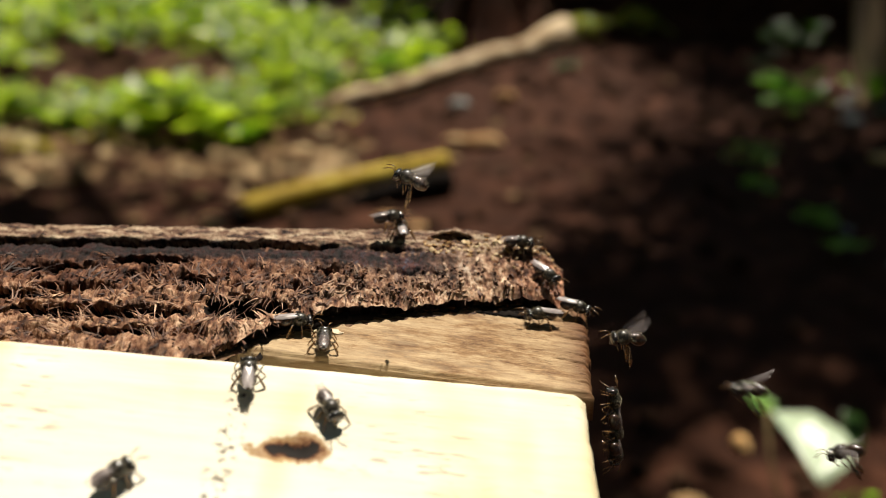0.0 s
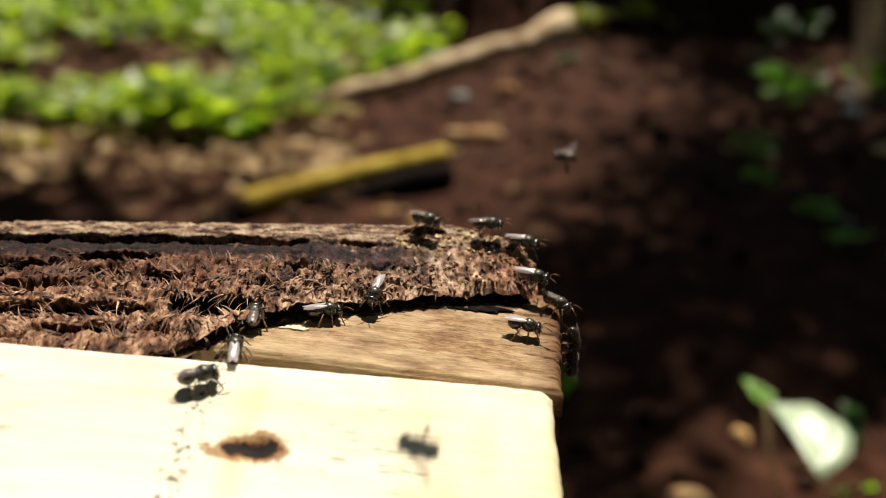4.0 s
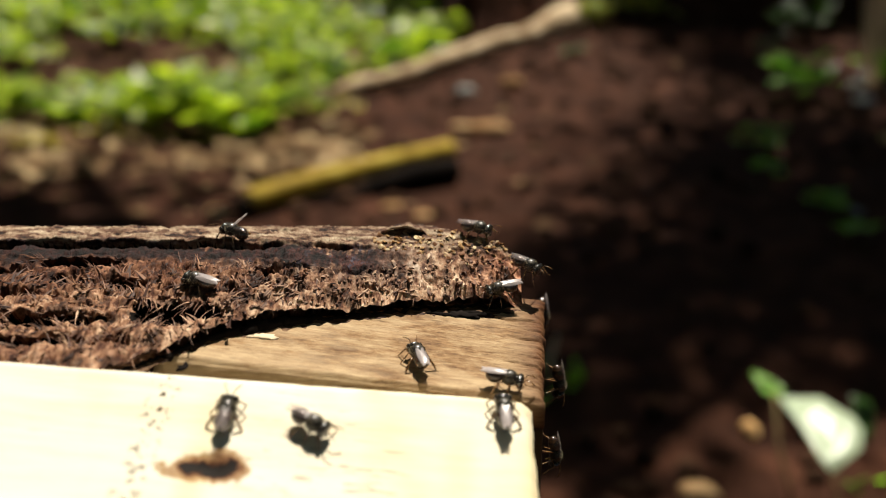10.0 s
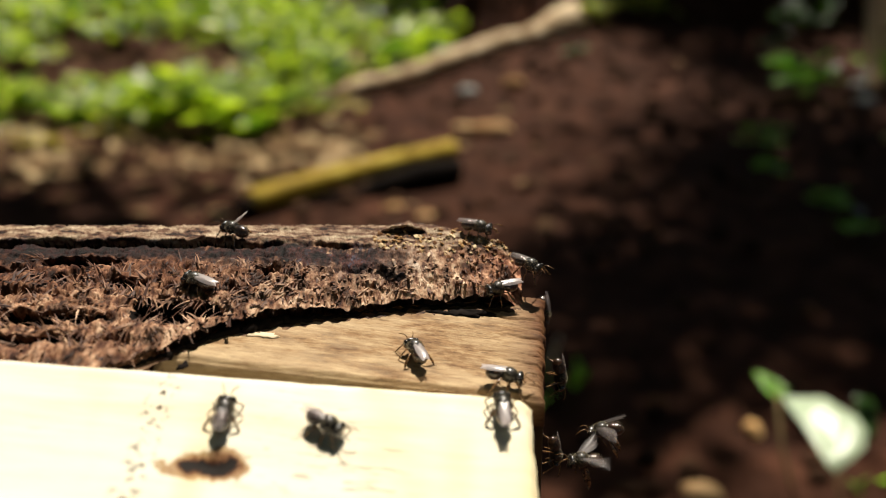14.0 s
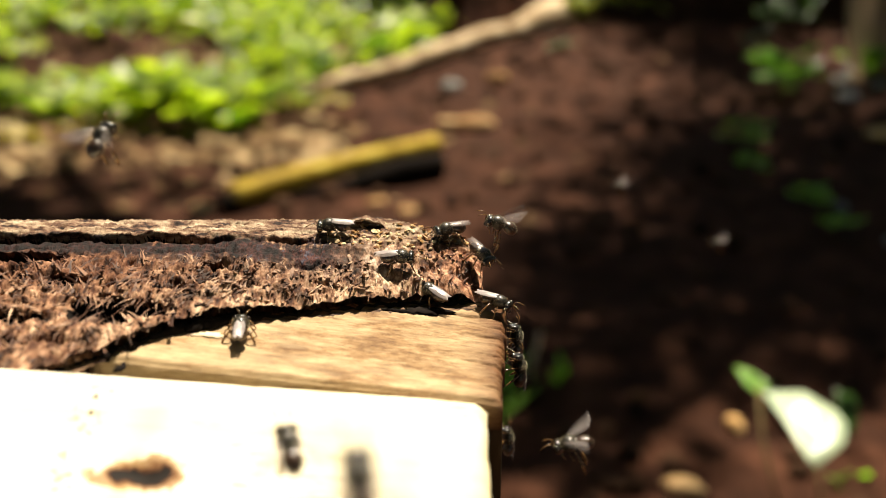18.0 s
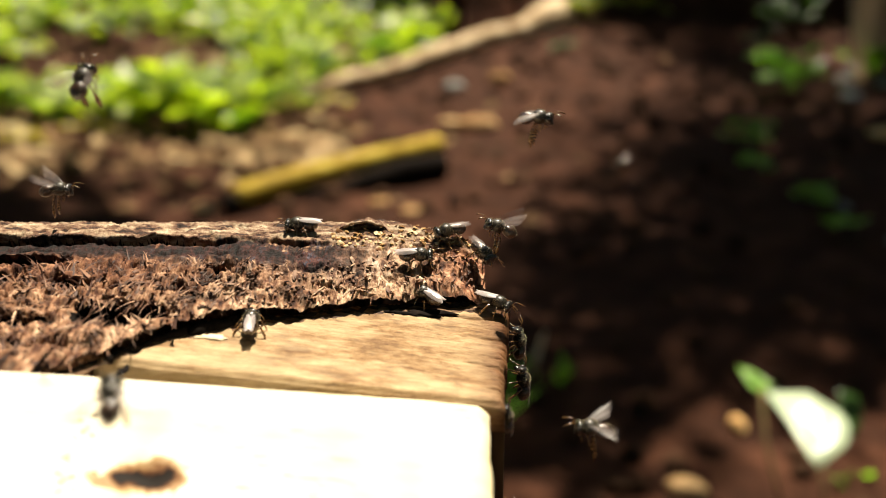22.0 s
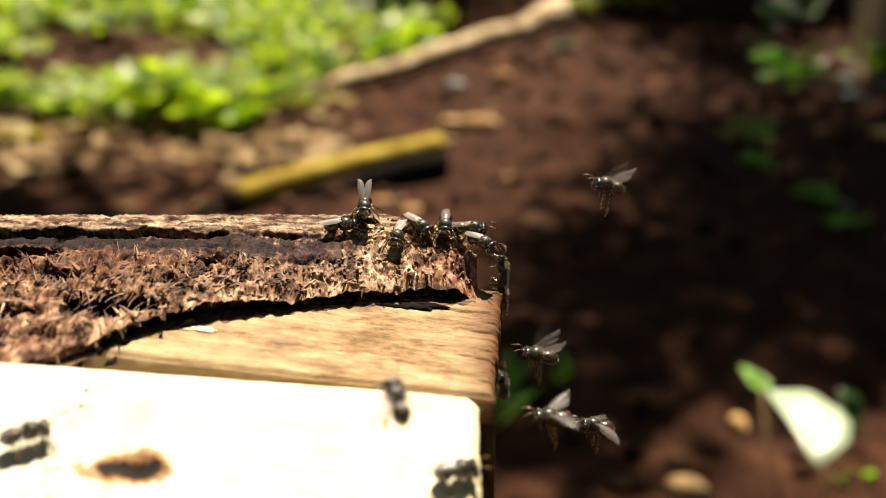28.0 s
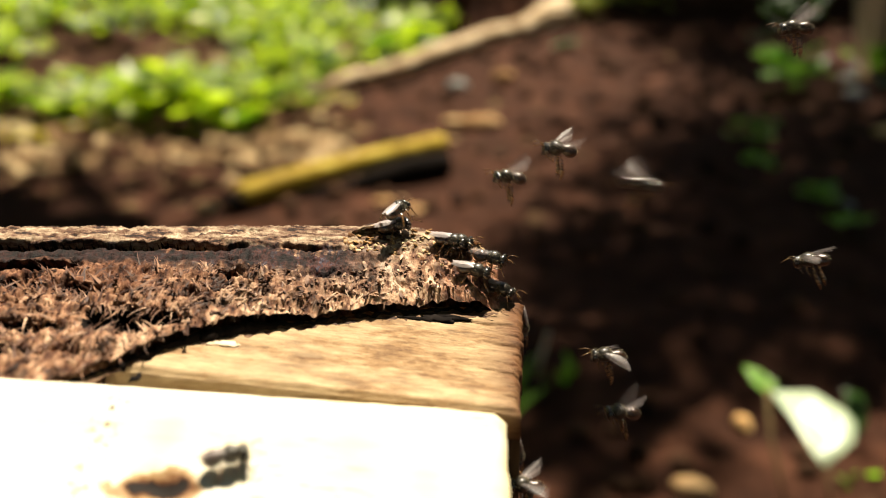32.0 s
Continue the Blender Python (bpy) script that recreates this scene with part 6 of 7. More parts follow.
    walk(bees["w10"], [
        (0, bee_pose(-26.6, 81.7, -43.2, -6, 6, -75)), (1, bee_pose(-21.6, 84.6, -43.6, -6, 6, -75)),
        (2, bee_pose(-20.2, 84.9, -43.8, -5, 7, -70)), (7, bee_pose(-20.1, 84.4, -43.8, -5, 7, -70)),
        (8, bee_pose(-18.4, 82.6, -44.2, -7, 5, -90)), (9, bee_pose(-19.2, 83.0, -44.0, -9, 0, -120)),
        (9.35, bee_pose(-13.1, 81.7, -44.9, -3, 8, -50)), (9.7, bee_pose(-6.9, 80.3, -45.8, 7, 5, 20)),
        (14.5, bee_pose(-7.2, 81.0, -45.7, 7, 5, 25)), (15.5, bee_pose(-12.9, 87.0, -43.5, 9, 13, -27)),
        (16.5, bee_pose(-18.5, 92.9, -41.4, 3, 19, -80)), (17, bee_pose(-10.6, 92.0, -42.6, 2, 19, -85)),
        (17.5, bee_pose(-5.7, 96.0, -42.3, 0, 19, -90)), (23, bee_pose(-3.3, 97.7, -42.0, 0, 19, -90)),
        (23.5, bee_pose(-4.3, 98.0, -41.8, -15, 12, -142)), (24, bee_pose(-5.3, 98.3, -41.6, -19, -3, 170)),
        (24.5, bee_pose(-4.4, 99.0, -41.5, -12, 10, -131)), (25, bee_pose(-3.4, 99.8, -41.4, 4, 11, -70)),
        (26.5, bee_pose(-3.9, 99.6, -41.4, -7, 9, -131)), (28, bee_pose(-4.3, 99.4, -41.4, -11, -2, 170)),
        (31, bee_pose(-4.5, 99.7, -41.3, -11, -2, 170)), (31.5, bee_pose(-1.5, 98.3, -42.2, -13, 9, -151)),
        (32, bee_pose(1.5, 96.8, -43.1, -6, 18, -110)),
    ])
    walk(bees["w11"], [
        (0, bee_pose(-23.0, 78.7, -43.9, 5, 7, 5)), (1, bee_pose(-27.2, 78.2, -43.3, 2, 9, -20)),
        (2, bee_pose(-27.2, 81.4, -43.1, 5, 7, 5)), (7, bee_pose(-27.0, 82.0, -43.1, 5, 7, 5)),
        (8, bee_pose(-27.0, 79.4, -43.4, 7, 5, 20)), (8.5, bee_pose(-26.1, 79.5, -43.5, 1, 9, -25)),
        (9, bee_pose(-25.2, 79.6, -43.6, -5, 7, -70)), (9.7, bee_pose(-23.2, 67.0, -44.0, 17, 7, -0)),
        (14.5, bee_pose(-23.4, 66.5, -44.1, 17, 7, -0)), (15.5, bee_pose(-28.6, 63.2, -44.5, 17, -6, 39)),
        (16.5, bee_pose(-33.8, 60.0, -44.8, 9, -15, 80)), (17, bee_pose(-36.6, 60.3, -44.3, 9, -15, 80)),
        (20, bee_pose(-37.7, 62.2, -43.6, 18, 2, 16)), (23, bee_pose(-38.9, 64.1, -43.0, 6, 17, -50)),
        (24, bee_pose(-29.2, 69.6, -42.4, 17, 7, -0)), (24.5, bee_pose(-34.7, 68.3, -42.1, 17, -7, 44)),
        (25, bee_pose(-40.2, 67.0, -41.9, 7, -17, 90)), (32, bee_pose(-43.9, 67.8, -41.2, 7, -17, 90)),
    ])
    walk(bees["w12"], [
        (0, bee_pose(-28.9, 69.2, -42.6, 18, 4, 10)), (1, bee_pose(-28.9, 69.0, -42.6, 15, 10, -10)),
        (2, bee_pose(-26.4, 71.2, -42.3, 17, 7, -0)), (7, bee_pose(-29.1, 76.8, -43.3, 6, 7, 10)),
        (7.5, bee_pose(-25.4, 81.1, -43.3, 8, 12, -30)), (8, bee_pose(-21.6, 85.3, -43.4, 6, 18, -70)),
        (9, bee_pose(-29.6, 80.0, -41.4, 17, 10, -30)), (9.35, bee_pose(-29.9, 84.0, -41.1, 18, -6, 19)),
        (9.7, bee_pose(-30.2, 88.0, -40.8, 6, -18, 70)), (12, bee_pose(-27.8, 87.7, -41.0, 8, -18, 65)),
        (14.5, bee_pose(-30.4, 87.8, -40.8, 8, -18, 65)), (15.5, bee_pose(-23.3, 95.0, -40.3, 13, -3, -8)),
        (16.5, bee_pose(-16.1, 102.1, -39.8, 1, 6, -80)), (16.83, bee_pose(-14.8, 101.9, -40.0, 7, 1, -23)),
        (17.17, bee_pose(-13.4, 101.7, -40.3, 7, -7, 33)), (17.5, bee_pose(-12.1, 101.4, -40.6, 0, -11, 90)),
        (23, bee_pose(-16.7, 102.3, -40.4, 0, -11, 90)), (24, bee_pose(-13.3, 102.1, -39.8, 3, -5, 60)),
        (25, bee_pose(-8.0, 102.1, -39.0, 6, -1, 10)), (25.8, bee_pose(-8.0, 102.1, -39.0, 1, -6, 85)),
        (26.7, bee_pose(-8.1, 102.1, -39.0, -5, -4, 145)), (28, bee_pose(-8.2, 102.1, -39.0, -6, 0, 180)),
        (31, bee_pose(-8.4, 102.1, -38.8, -6, 0, 180)), (31.33, bee_pose(-8.0, 102.1, -38.7, -3, 5, -120)),
        (31.67, bee_pose(-7.5, 102.1, -38.5, 2, 6, -75)), (32, bee_pose(-7.0, 102.1, -38.3, 5, 3, -30)),
    ])
    walk(bees["w13"], [
        (0, bee_pose(-21.1, 66.8, -44.2, -18, 3, -150)), (0.33, bee_pose(-21.8, 66.9, -44.1, -13, -12, 159)),
        (0.67, bee_pose(-22.5, 67.1, -43.9, 2, -18, 104)), (1, bee_pose(-23.2, 67.2, -43.8, 16, -9, 50)),
        (1.5, bee_pose(-26.5, 67.9, -43.2, 17, 6, 3)), (2, bee_pose(-29.9, 68.6, -42.6, 7, 17, -45)),
        (7, bee_pose(-28.5, 68.6, -42.8, -1, 18, -70)), (7.5, bee_pose(-26.0, 65.3, -44.1, 11, 14, -29)),
        (8, bee_pose(-23.4, 62.1, -45.3, 18, 4, 10)), (9, bee_pose(-15.0, 67.3, -44.8, 3, 18, -60)),
        (9.7, bee_pose(-16.1, 67.1, -44.7, -14, 11, -120)), (14.5, bee_pose(-14.3, 67.1, -45.0, -14, 11, -120)),
        (16.5, bee_pose(-1.5, 63.0, -47.7, -18, 3, -150)), (17, bee_pose(0.5, 57.7, -49.6, -17, -7, -180)),
        (21, bee_pose(0.3, 58.0, -49.5, -11, 14, -108)), (25, bee_pose(0.2, 58.4, -49.4, 11, 14, -30)),
        (25.5, bee_pose(-1.0, 63.1, -47.7, -1, 18, -70)), (27.5, bee_pose(1.6, 64.2, -47.8, -2, 18, -75)),
        (31, bee_pose(1.3, 64.0, -47.8, -2, 18, -75)), (31.17, bee_pose(-1.9, 63.7, -47.5, 13, 12, -21)),
        (31.33, bee_pose(-5.0, 63.3, -47.2, 18, -2, 29)), (31.5, bee_pose(-8.2, 62.9, -46.9, 9, -15, 80)),
        (31.67, bee_pose(-11.8, 63.5, -46.3, 18, -3, 30)), (31.83, bee_pose(-15.5, 64.1, -45.7, 14, 12, -18)),
        (32, bee_pose(-19.1, 64.7, -45.1, -1, 18, -70)),
    ])
    walk(bees["w14"], [
        (0, bee_pose(-38.1, 56.6, -45.3, 8, 16, -40)), (0.5, bee_pose(-39.4, 53.4, -46.1, -8, 16, -97)),
        (1, bee_pose(-40.6, 50.3, -46.9, -18, 3, -150)), (3, bee_pose(-31.7, 51.9, -47.4, -2, 18, -76)),
        (5, bee_pose(-22.8, 53.6, -48.0, 17, 7, -0)), (5.5, bee_pose(-24.1, 63.5, -45.0, 16, 8, -5)),
        (7, bee_pose(-24.1, 62.8, -45.1, 16, 8, -5)), (7.33, bee_pose(-25.3, 59.1, -46.1, 16, -9, 51)),
        (7.67, bee_pose(-26.5, 55.3, -47.0, 0, -18, 110)), (8, bee_pose(-27.7, 51.6, -48.0, -15, -10, 170)),
        (8.2, bee_pose(-28.3, 53.1, -47.5, -17, 6, -139)), (8.4, bee_pose(-28.8, 54.6, -47.1, -5, 17, -85)),
        (8.6, bee_pose(-29.4, 56.1, -46.6, 11, 14, -30)), (9, bee_pose(-26.7, 64.4, -44.3, -1, 18, -70)),
        (9.35, bee_pose(-26.9, 59.3, -45.8, -17, 5, -141)), (9.7, bee_pose(-27.1, 54.3, -47.2, -11, -14, 150)),
        (16.85, bee_pose(-31.0, 56.3, -46.1, 11, -14, 72)), (24, bee_pose(-35.0, 58.2, -45.1, 17, 7, -0)),
        (27.5, bee_pose(-33.2, 63.5, -43.7, 3, 18, -60)), (29, bee_pose(-29.6, 61.9, -44.7, -1, 18, -70)),
        (29.5, bee_pose(-28.6, 60.6, -45.3, -13, 12, -116)), (30, bee_pose(-27.6, 59.4, -45.8, -18, -1, -160)),
        (31, bee_pose(-26.0, 55.5, -47.1, -17, -7, -180)), (32, bee_pose(-28.2, 56.5, -46.6, -17, -7, -180)),
    ])
    walk(bees["w15"], [
        (0, bee_pose(-50.0, 114.0, -60.0, 90, 0, 0)), (7, bee_pose(-50.0, 114.0, -60.0, 90, 0, 0)),
        (7.5, bee_pose(-50.0, 109.5, -40.5, 51, 0, -0)), (8, bee_pose(-44.6, 99.4, -40.2, 11, 0, -0)),
        (8.5, bee_pose(-38.1, 100.8, -39.5, 7, 5, -45)), (9, bee_pose(-31.6, 102.1, -38.8, 0, 6, -90)),
        (9.23, bee_pose(-30.7, 101.7, -39.3, 7, 3, -40)), (9.47, bee_pose(-29.9, 101.3, -39.8, 9, -4, 10)),
        (9.7, bee_pose(-29.1, 100.8, -40.3, 6, -10, 60)), (14.5, bee_pose(-29.1, 100.9, -40.2, 6, -10, 60)),
        (15.2, bee_pose(-36.0, 102.1, -39.9, 0, -6, 90)), (16, bee_pose(-30.0, 109.5, -40.5, 47, -22, 43)),
        (16.8, bee_pose(-30.0, 114.0, -60.0, 90, 0, 0)), (23, bee_pose(-10.0, 114.0, -60.0, 90, 0, 0)),
        (23.5, bee_pose(-10.0, 109.5, -40.5, 48, 7, -14)), (24, bee_pose(-7.4, 102.1, -39.7, 5, 3, -30)),
        (25, bee_pose(-4.8, 102.1, -40.0, 3, 5, -60)), (26.25, bee_pose(-3.5, 101.8, -40.5, -2, 8, -100)),
        (27.5, bee_pose(-2.1, 101.5, -41.1, -9, 7, -140)), (31, bee_pose(-2.4, 101.4, -41.0, -9, 7, -140)),
        (32, bee_pose(-1.0, 100.7, -41.3, -4, 11, -110)),
    ])
    walk(bees["w16"], [
        (0, bee_pose(-25.0, 114.0, -60.0, 90, 0, 0)), (7, bee_pose(-25.0, 114.0, -60.0, 90, 0, 0)),
        (7.33, bee_pose(-25.0, 109.5, -40.5, 90, -60, 0)), (7.67, bee_pose(-20.1, 106.1, -46.0, -90, -60, 180)),
        (8, bee_pose(-17.6, 102.1, -39.1, -6, 0, -180)), (8.33, bee_pose(-15.0, 109.5, -40.5, -3, 5, -120)),
        (8.67, bee_pose(-15.9, 110.0, -53.0, 3, 5, -60)), (9, bee_pose(-15.0, 114.0, -60.0, 90, 0, 0)),
        (23, bee_pose(-8.0, 114.0, -60.0, 90, 0, 0)), (23.5, bee_pose(-8.0, 109.5, -40.5, 48, -7, 14)),
        (24, bee_pose(-4.8, 102.1, -39.8, 5, -3, 30)), (24.5, bee_pose(-7.2, 101.6, -40.3, 8, 4, -20)),
        (25, bee_pose(-9.6, 101.1, -40.7, 4, 11, -70)), (26.25, bee_pose(-2.0, 109.5, -40.5, 49, 19, -32)),
        (27.5, bee_pose(-2.0, 114.0, -60.0, 90, 0, 0)), (32, bee_pose(-2.0, 114.0, -60.0, 90, 0, 0)),
    ])
    walk(bees["f1"], [
        (0, bee_pose(-13.8, 85.2, -27.0, 20, 0, 80)), (1, bee_pose(-6.7, 94.7, -21.6, 10, -0, 100)),
        (1.5, bee_pose(-1.3, 104.1, -11.9, 20, 0, 60)), (2, bee_pose(0.3, 119.7, -0.0, 20, 0, 60)),
        (3, bee_pose(0.1, 127.6, 19.9, 20, 0, 60)), (4.8, bee_pose(-3.0, 56.7, 4.8, 0, 0, 90)),
        (5.5, bee_pose(-13.2, 36.1, -14.2, 0, 0, 90)), (6, bee_pose(-17.3, 33.9, -14.3, 0, -0, 95)),
        (7, bee_pose(-26.8, 32.6, -14.6, 0, -0, 100)), (8, bee_pose(-45.3, 47.5, -19.5, 0, 0, 80)),
        (8.33, bee_pose(-47.0, 58.7, -21.9, 3, -4, 27)), (8.67, bee_pose(-48.7, 69.8, -24.4, 7, -4, -27)),
        (9, bee_pose(-50.4, 81.0, -26.8, 10, -0, -80)), (9.5, bee_pose(-37.6, 91.9, -27.4, 10, -0, -90)),
        (10, bee_pose(-16.7, 112.3, -4.3, 20, -0, -60)), (11.83, bee_pose(-11.7, 112.2, -5.4, 17, -4, -7)),
        (13.67, bee_pose(-6.8, 112.1, -6.6, 13, -4, 47)), (15.5, bee_pose(-1.8, 112.0, -7.7, 10, -0, 100)),
        (16.5, bee_pose(-15.4, 94.7, -26.0, 10, 0, 90)), (16.67, bee_pose(-20.6, 94.3, -24.2, 11, -2, 33)),
        (16.83, bee_pose(-25.7, 93.9, -22.5, 14, -2, -23)), (17, bee_pose(-30.8, 93.6, -20.8, 15, -0, -80)),
        (17.5, bee_pose(-28.2, 86.4, -27.0, 30, -0, -30)), (18, bee_pose(-30.7, 82.3, -23.9, 35, -0, -20)),
        (19, bee_pose(-36.7, 83.1, -22.0, 40, -0, -10)), (20, bee_pose(-35.8, 83.1, -21.5, 40, -0, -5)),
        (21, bee_pose(-32.4, 83.7, -20.2, 40, -0, -5)), (22, bee_pose(-32.5, 84.1, -18.8, 40, -0, -10)),
        (23, bee_pose(-37.7, 84.9, -16.5, 40, -0, -10)), (23.5, bee_pose(-48.3, 91.4, -13.8, 30, 0, 30)),
        (27, bee_pose(-34.0, 53.2, -28.9, 20, -0, -30)), (29, bee_pose(-17.9, 41.4, -31.2, 20, -0, -40)),
        (29.5, bee_pose(-12.5, 43.0, -27.4, 20, -0, -45)), (30, bee_pose(-8.2, 44.5, -24.0, 20, -0, -45)),
        (30.5, bee_pose(-3.7, 48.1, -20.6, 20, -0, -50)), (31, bee_pose(1.3, 57.4, -19.0, 20, -0, -60)),
        (31.5, bee_pose(3.3, 78.7, -20.4, 20, -0, -60)), (31.67, bee_pose(5.8, 85.0, -23.1, 17, -4, -7)),
        (31.83, bee_pose(8.4, 91.3, -25.8, 13, -4, 47)), (32, bee_pose(10.9, 97.6, -28.6, 10, -0, 100)),
    ])
    walk(bees["f2"], [
        (0, bee_pose(9.3, 79.2, -42.1, 5, -0, 95)), (0.5, bee_pose(13.4, 85.9, -42.1, 10, 0, 90)),
        (0.75, bee_pose(35.8, 103.2, -47.0, 10, -0, 45)), (1, bee_pose(58.3, 120.4, -51.9, 10, -0, -0)),
        (1.25, bee_pose(54.7, 135.3, -55.2, 10, -0, 45)), (1.5, bee_pose(51.1, 150.1, -58.4, 10, 0, 90)),
        (2, bee_pose(44.7, 150.8, -56.8, 10, -0, 95)), (3, bee_pose(32.5, 153.7, -49.3, 10, -0, 95)),
        (3.5, bee_pose(17.4, 143.0, -48.8, 0, -0, 95)), (5, bee_pose(11.4, 151.8, -0.0, 10, 0, 30)),
        (6, bee_pose(19.9, 168.5, 41.5, 10, 0, 30)), (15, bee_pose(75.8, 128.3, 4.4, 0, -0, 100)),
        (15.8, bee_pose(46.6, 110.1, -27.4, 0, -0, 100)), (16.5, bee_pose(25.0, 97.3, -33.3, 10, -0, 95)),
        (17, bee_pose(9.0, 95.6, -45.0, 10, -0, 95)), (17.5, bee_pose(6.8, 98.8, -38.7, 25, -0, 95)),
        (18, bee_pose(6.8, 98.9, -38.4, 25, -0, 95)), (20, bee_pose(6.4, 98.9, -38.2, 25, -0, 98)),
        (22, bee_pose(6.5, 98.8, -38.5, 25, -0, 95)), (23, bee_pose(5.2, 98.4, -39.0, 20, -0, 95)),
        (23.5, bee_pose(6.1, 99.2, -37.1, 10, -0, 95)), (24, bee_pose(9.6, 101.0, -35.2, 20, -0, 105)),
        (25, bee_pose(14.9, 88.9, -58.2, 10, -0, 100)), (25.5, bee_pose(17.6, 88.5, -49.0, 15, -0, 100)),
        (27.5, bee_pose(17.5, 94.3, -34.8, 15, -0, 102)), (28, bee_pose(18.4, 95.0, -33.1, 20, -0, 105)),
        (29, bee_pose(16.4, 96.2, -29.9, 10, -0, 105)), (30, bee_pose(15.3, 97.2, -27.6, 5, -0, 100)),
        (31, bee_pose(13.4, 97.3, -27.4, 5, -0, 100)), (31.5, bee_pose(12.0, 93.8, -36.1, 10, -0, 95)),
        (32, bee_pose(6.1, 103.1, -33.5, 10, -0, 100)),
    ])
    walk(bees["f3"], [
        (0, bee_pose(22.2, 77.3, -46.9, -20, 0, 50)), (0.5, bee_pose(7.0, 89.8, -32.5, 10, -0, 100)),
        (0.75, bee_pose(35.8, 106.1, -26.5, 10, -0, 35)), (1, bee_pose(64.5, 122.4, -20.6, 10, -0, -30)),
        (2, bee_pose(79.0, 110.7, -49.4, 10, -0, -30)), (3.75, bee_pose(62.8, 97.5, -48.5, 10, 0, 25)),
        (5.5, bee_pose(46.6, 84.4, -47.5, 10, 0, 80)), (6, bee_pose(40.6, 85.0, -46.2, 10, 0, 80)),
        (7, bee_pose(39.6, 84.7, -46.5, 10, 0, 80)), (8, bee_pose(39.3, 88.1, -39.7, -10, 0, 85)),
        (8.5, bee_pose(15.1, 81.2, -50.3, 10, -0, 100)), (9, bee_pose(39.5, 88.9, -48.2, 10, 0, 90)),
        (9.5, bee_pose(33.2, 93.7, -38.1, 0, 0, 80)), (9.75, bee_pose(45.1, 101.6, -39.1, 5, -2, 40)),
        (10, bee_pose(57.1, 109.5, -40.0, 10, -0, -0)), (10.4, bee_pose(75.0, 95.6, -74.2, 10, 0, 30)),
        (10.7, bee_pose(47.7, 85.2, -71.9, 10, 0, 70)), (11, bee_pose(20.3, 74.9, -69.6, 10, -0, 110)),
        (11.5, bee_pose(9.4, 76.5, -60.4, 10, -0, 105)), (12, bee_pose(7.9, 77.4, -58.4, 5, -0, 105)),
        (13, bee_pose(9.3, 78.1, -57.4, 5, -0, 102)), (14, bee_pose(10.5, 78.6, -55.9, 5, -0, 100)),
        (14.5, bee_pose(10.0, 78.8, -55.2, 5, -0, 98)), (16.5, bee_pose(10.9, 80.6, -55.3, 5, -0, 95)),
        (17, bee_pose(11.7, 77.5, -52.1, 0, 0, 80)), (18, bee_pose(12.7, 76.1, -51.7, -15, 0, 80)),
        (19, bee_pose(14.2, 75.7, -52.8, -20, 0, 75)), (20, bee_pose(18.3, 75.6, -52.6, -25, 0, 75)),
        (21, bee_pose(16.7, 76.7, -50.2, 0, 0, 85)), (22, bee_pose(14.4, 76.6, -50.2, 10, 0, 90)),
        (23, bee_pose(12.5, 77.5, -53.1, 10, -0, 95)), (23.5, bee_pose(8.3, 78.6, -58.1, 10, -0, 100)),
        (24, bee_pose(18.9, 72.7, -53.8, 10, -0, 95)), (25, bee_pose(14.1, 85.5, -56.0, 10, -0, 100)),
        (25.5, bee_pose(12.3, 78.1, -53.0, 10, -0, 98)), (27.5, bee_pose(11.5, 75.3, -49.2, 10, -0, 95)),
        (28, bee_pose(11.3, 75.4, -49.0, 10, -0, 95)), (29, bee_pose(12.2, 75.0, -49.5, 10, -0, 95)),
        (30, bee_pose(8.7, 72.7, -50.0, 5, -0, 95)), (31, bee_pose(9.6, 73.7, -52.7, 10, -0, 95)),
        (32, bee_pose(6.9, 79.8, -58.2, 10, -0, 95)),
    ])
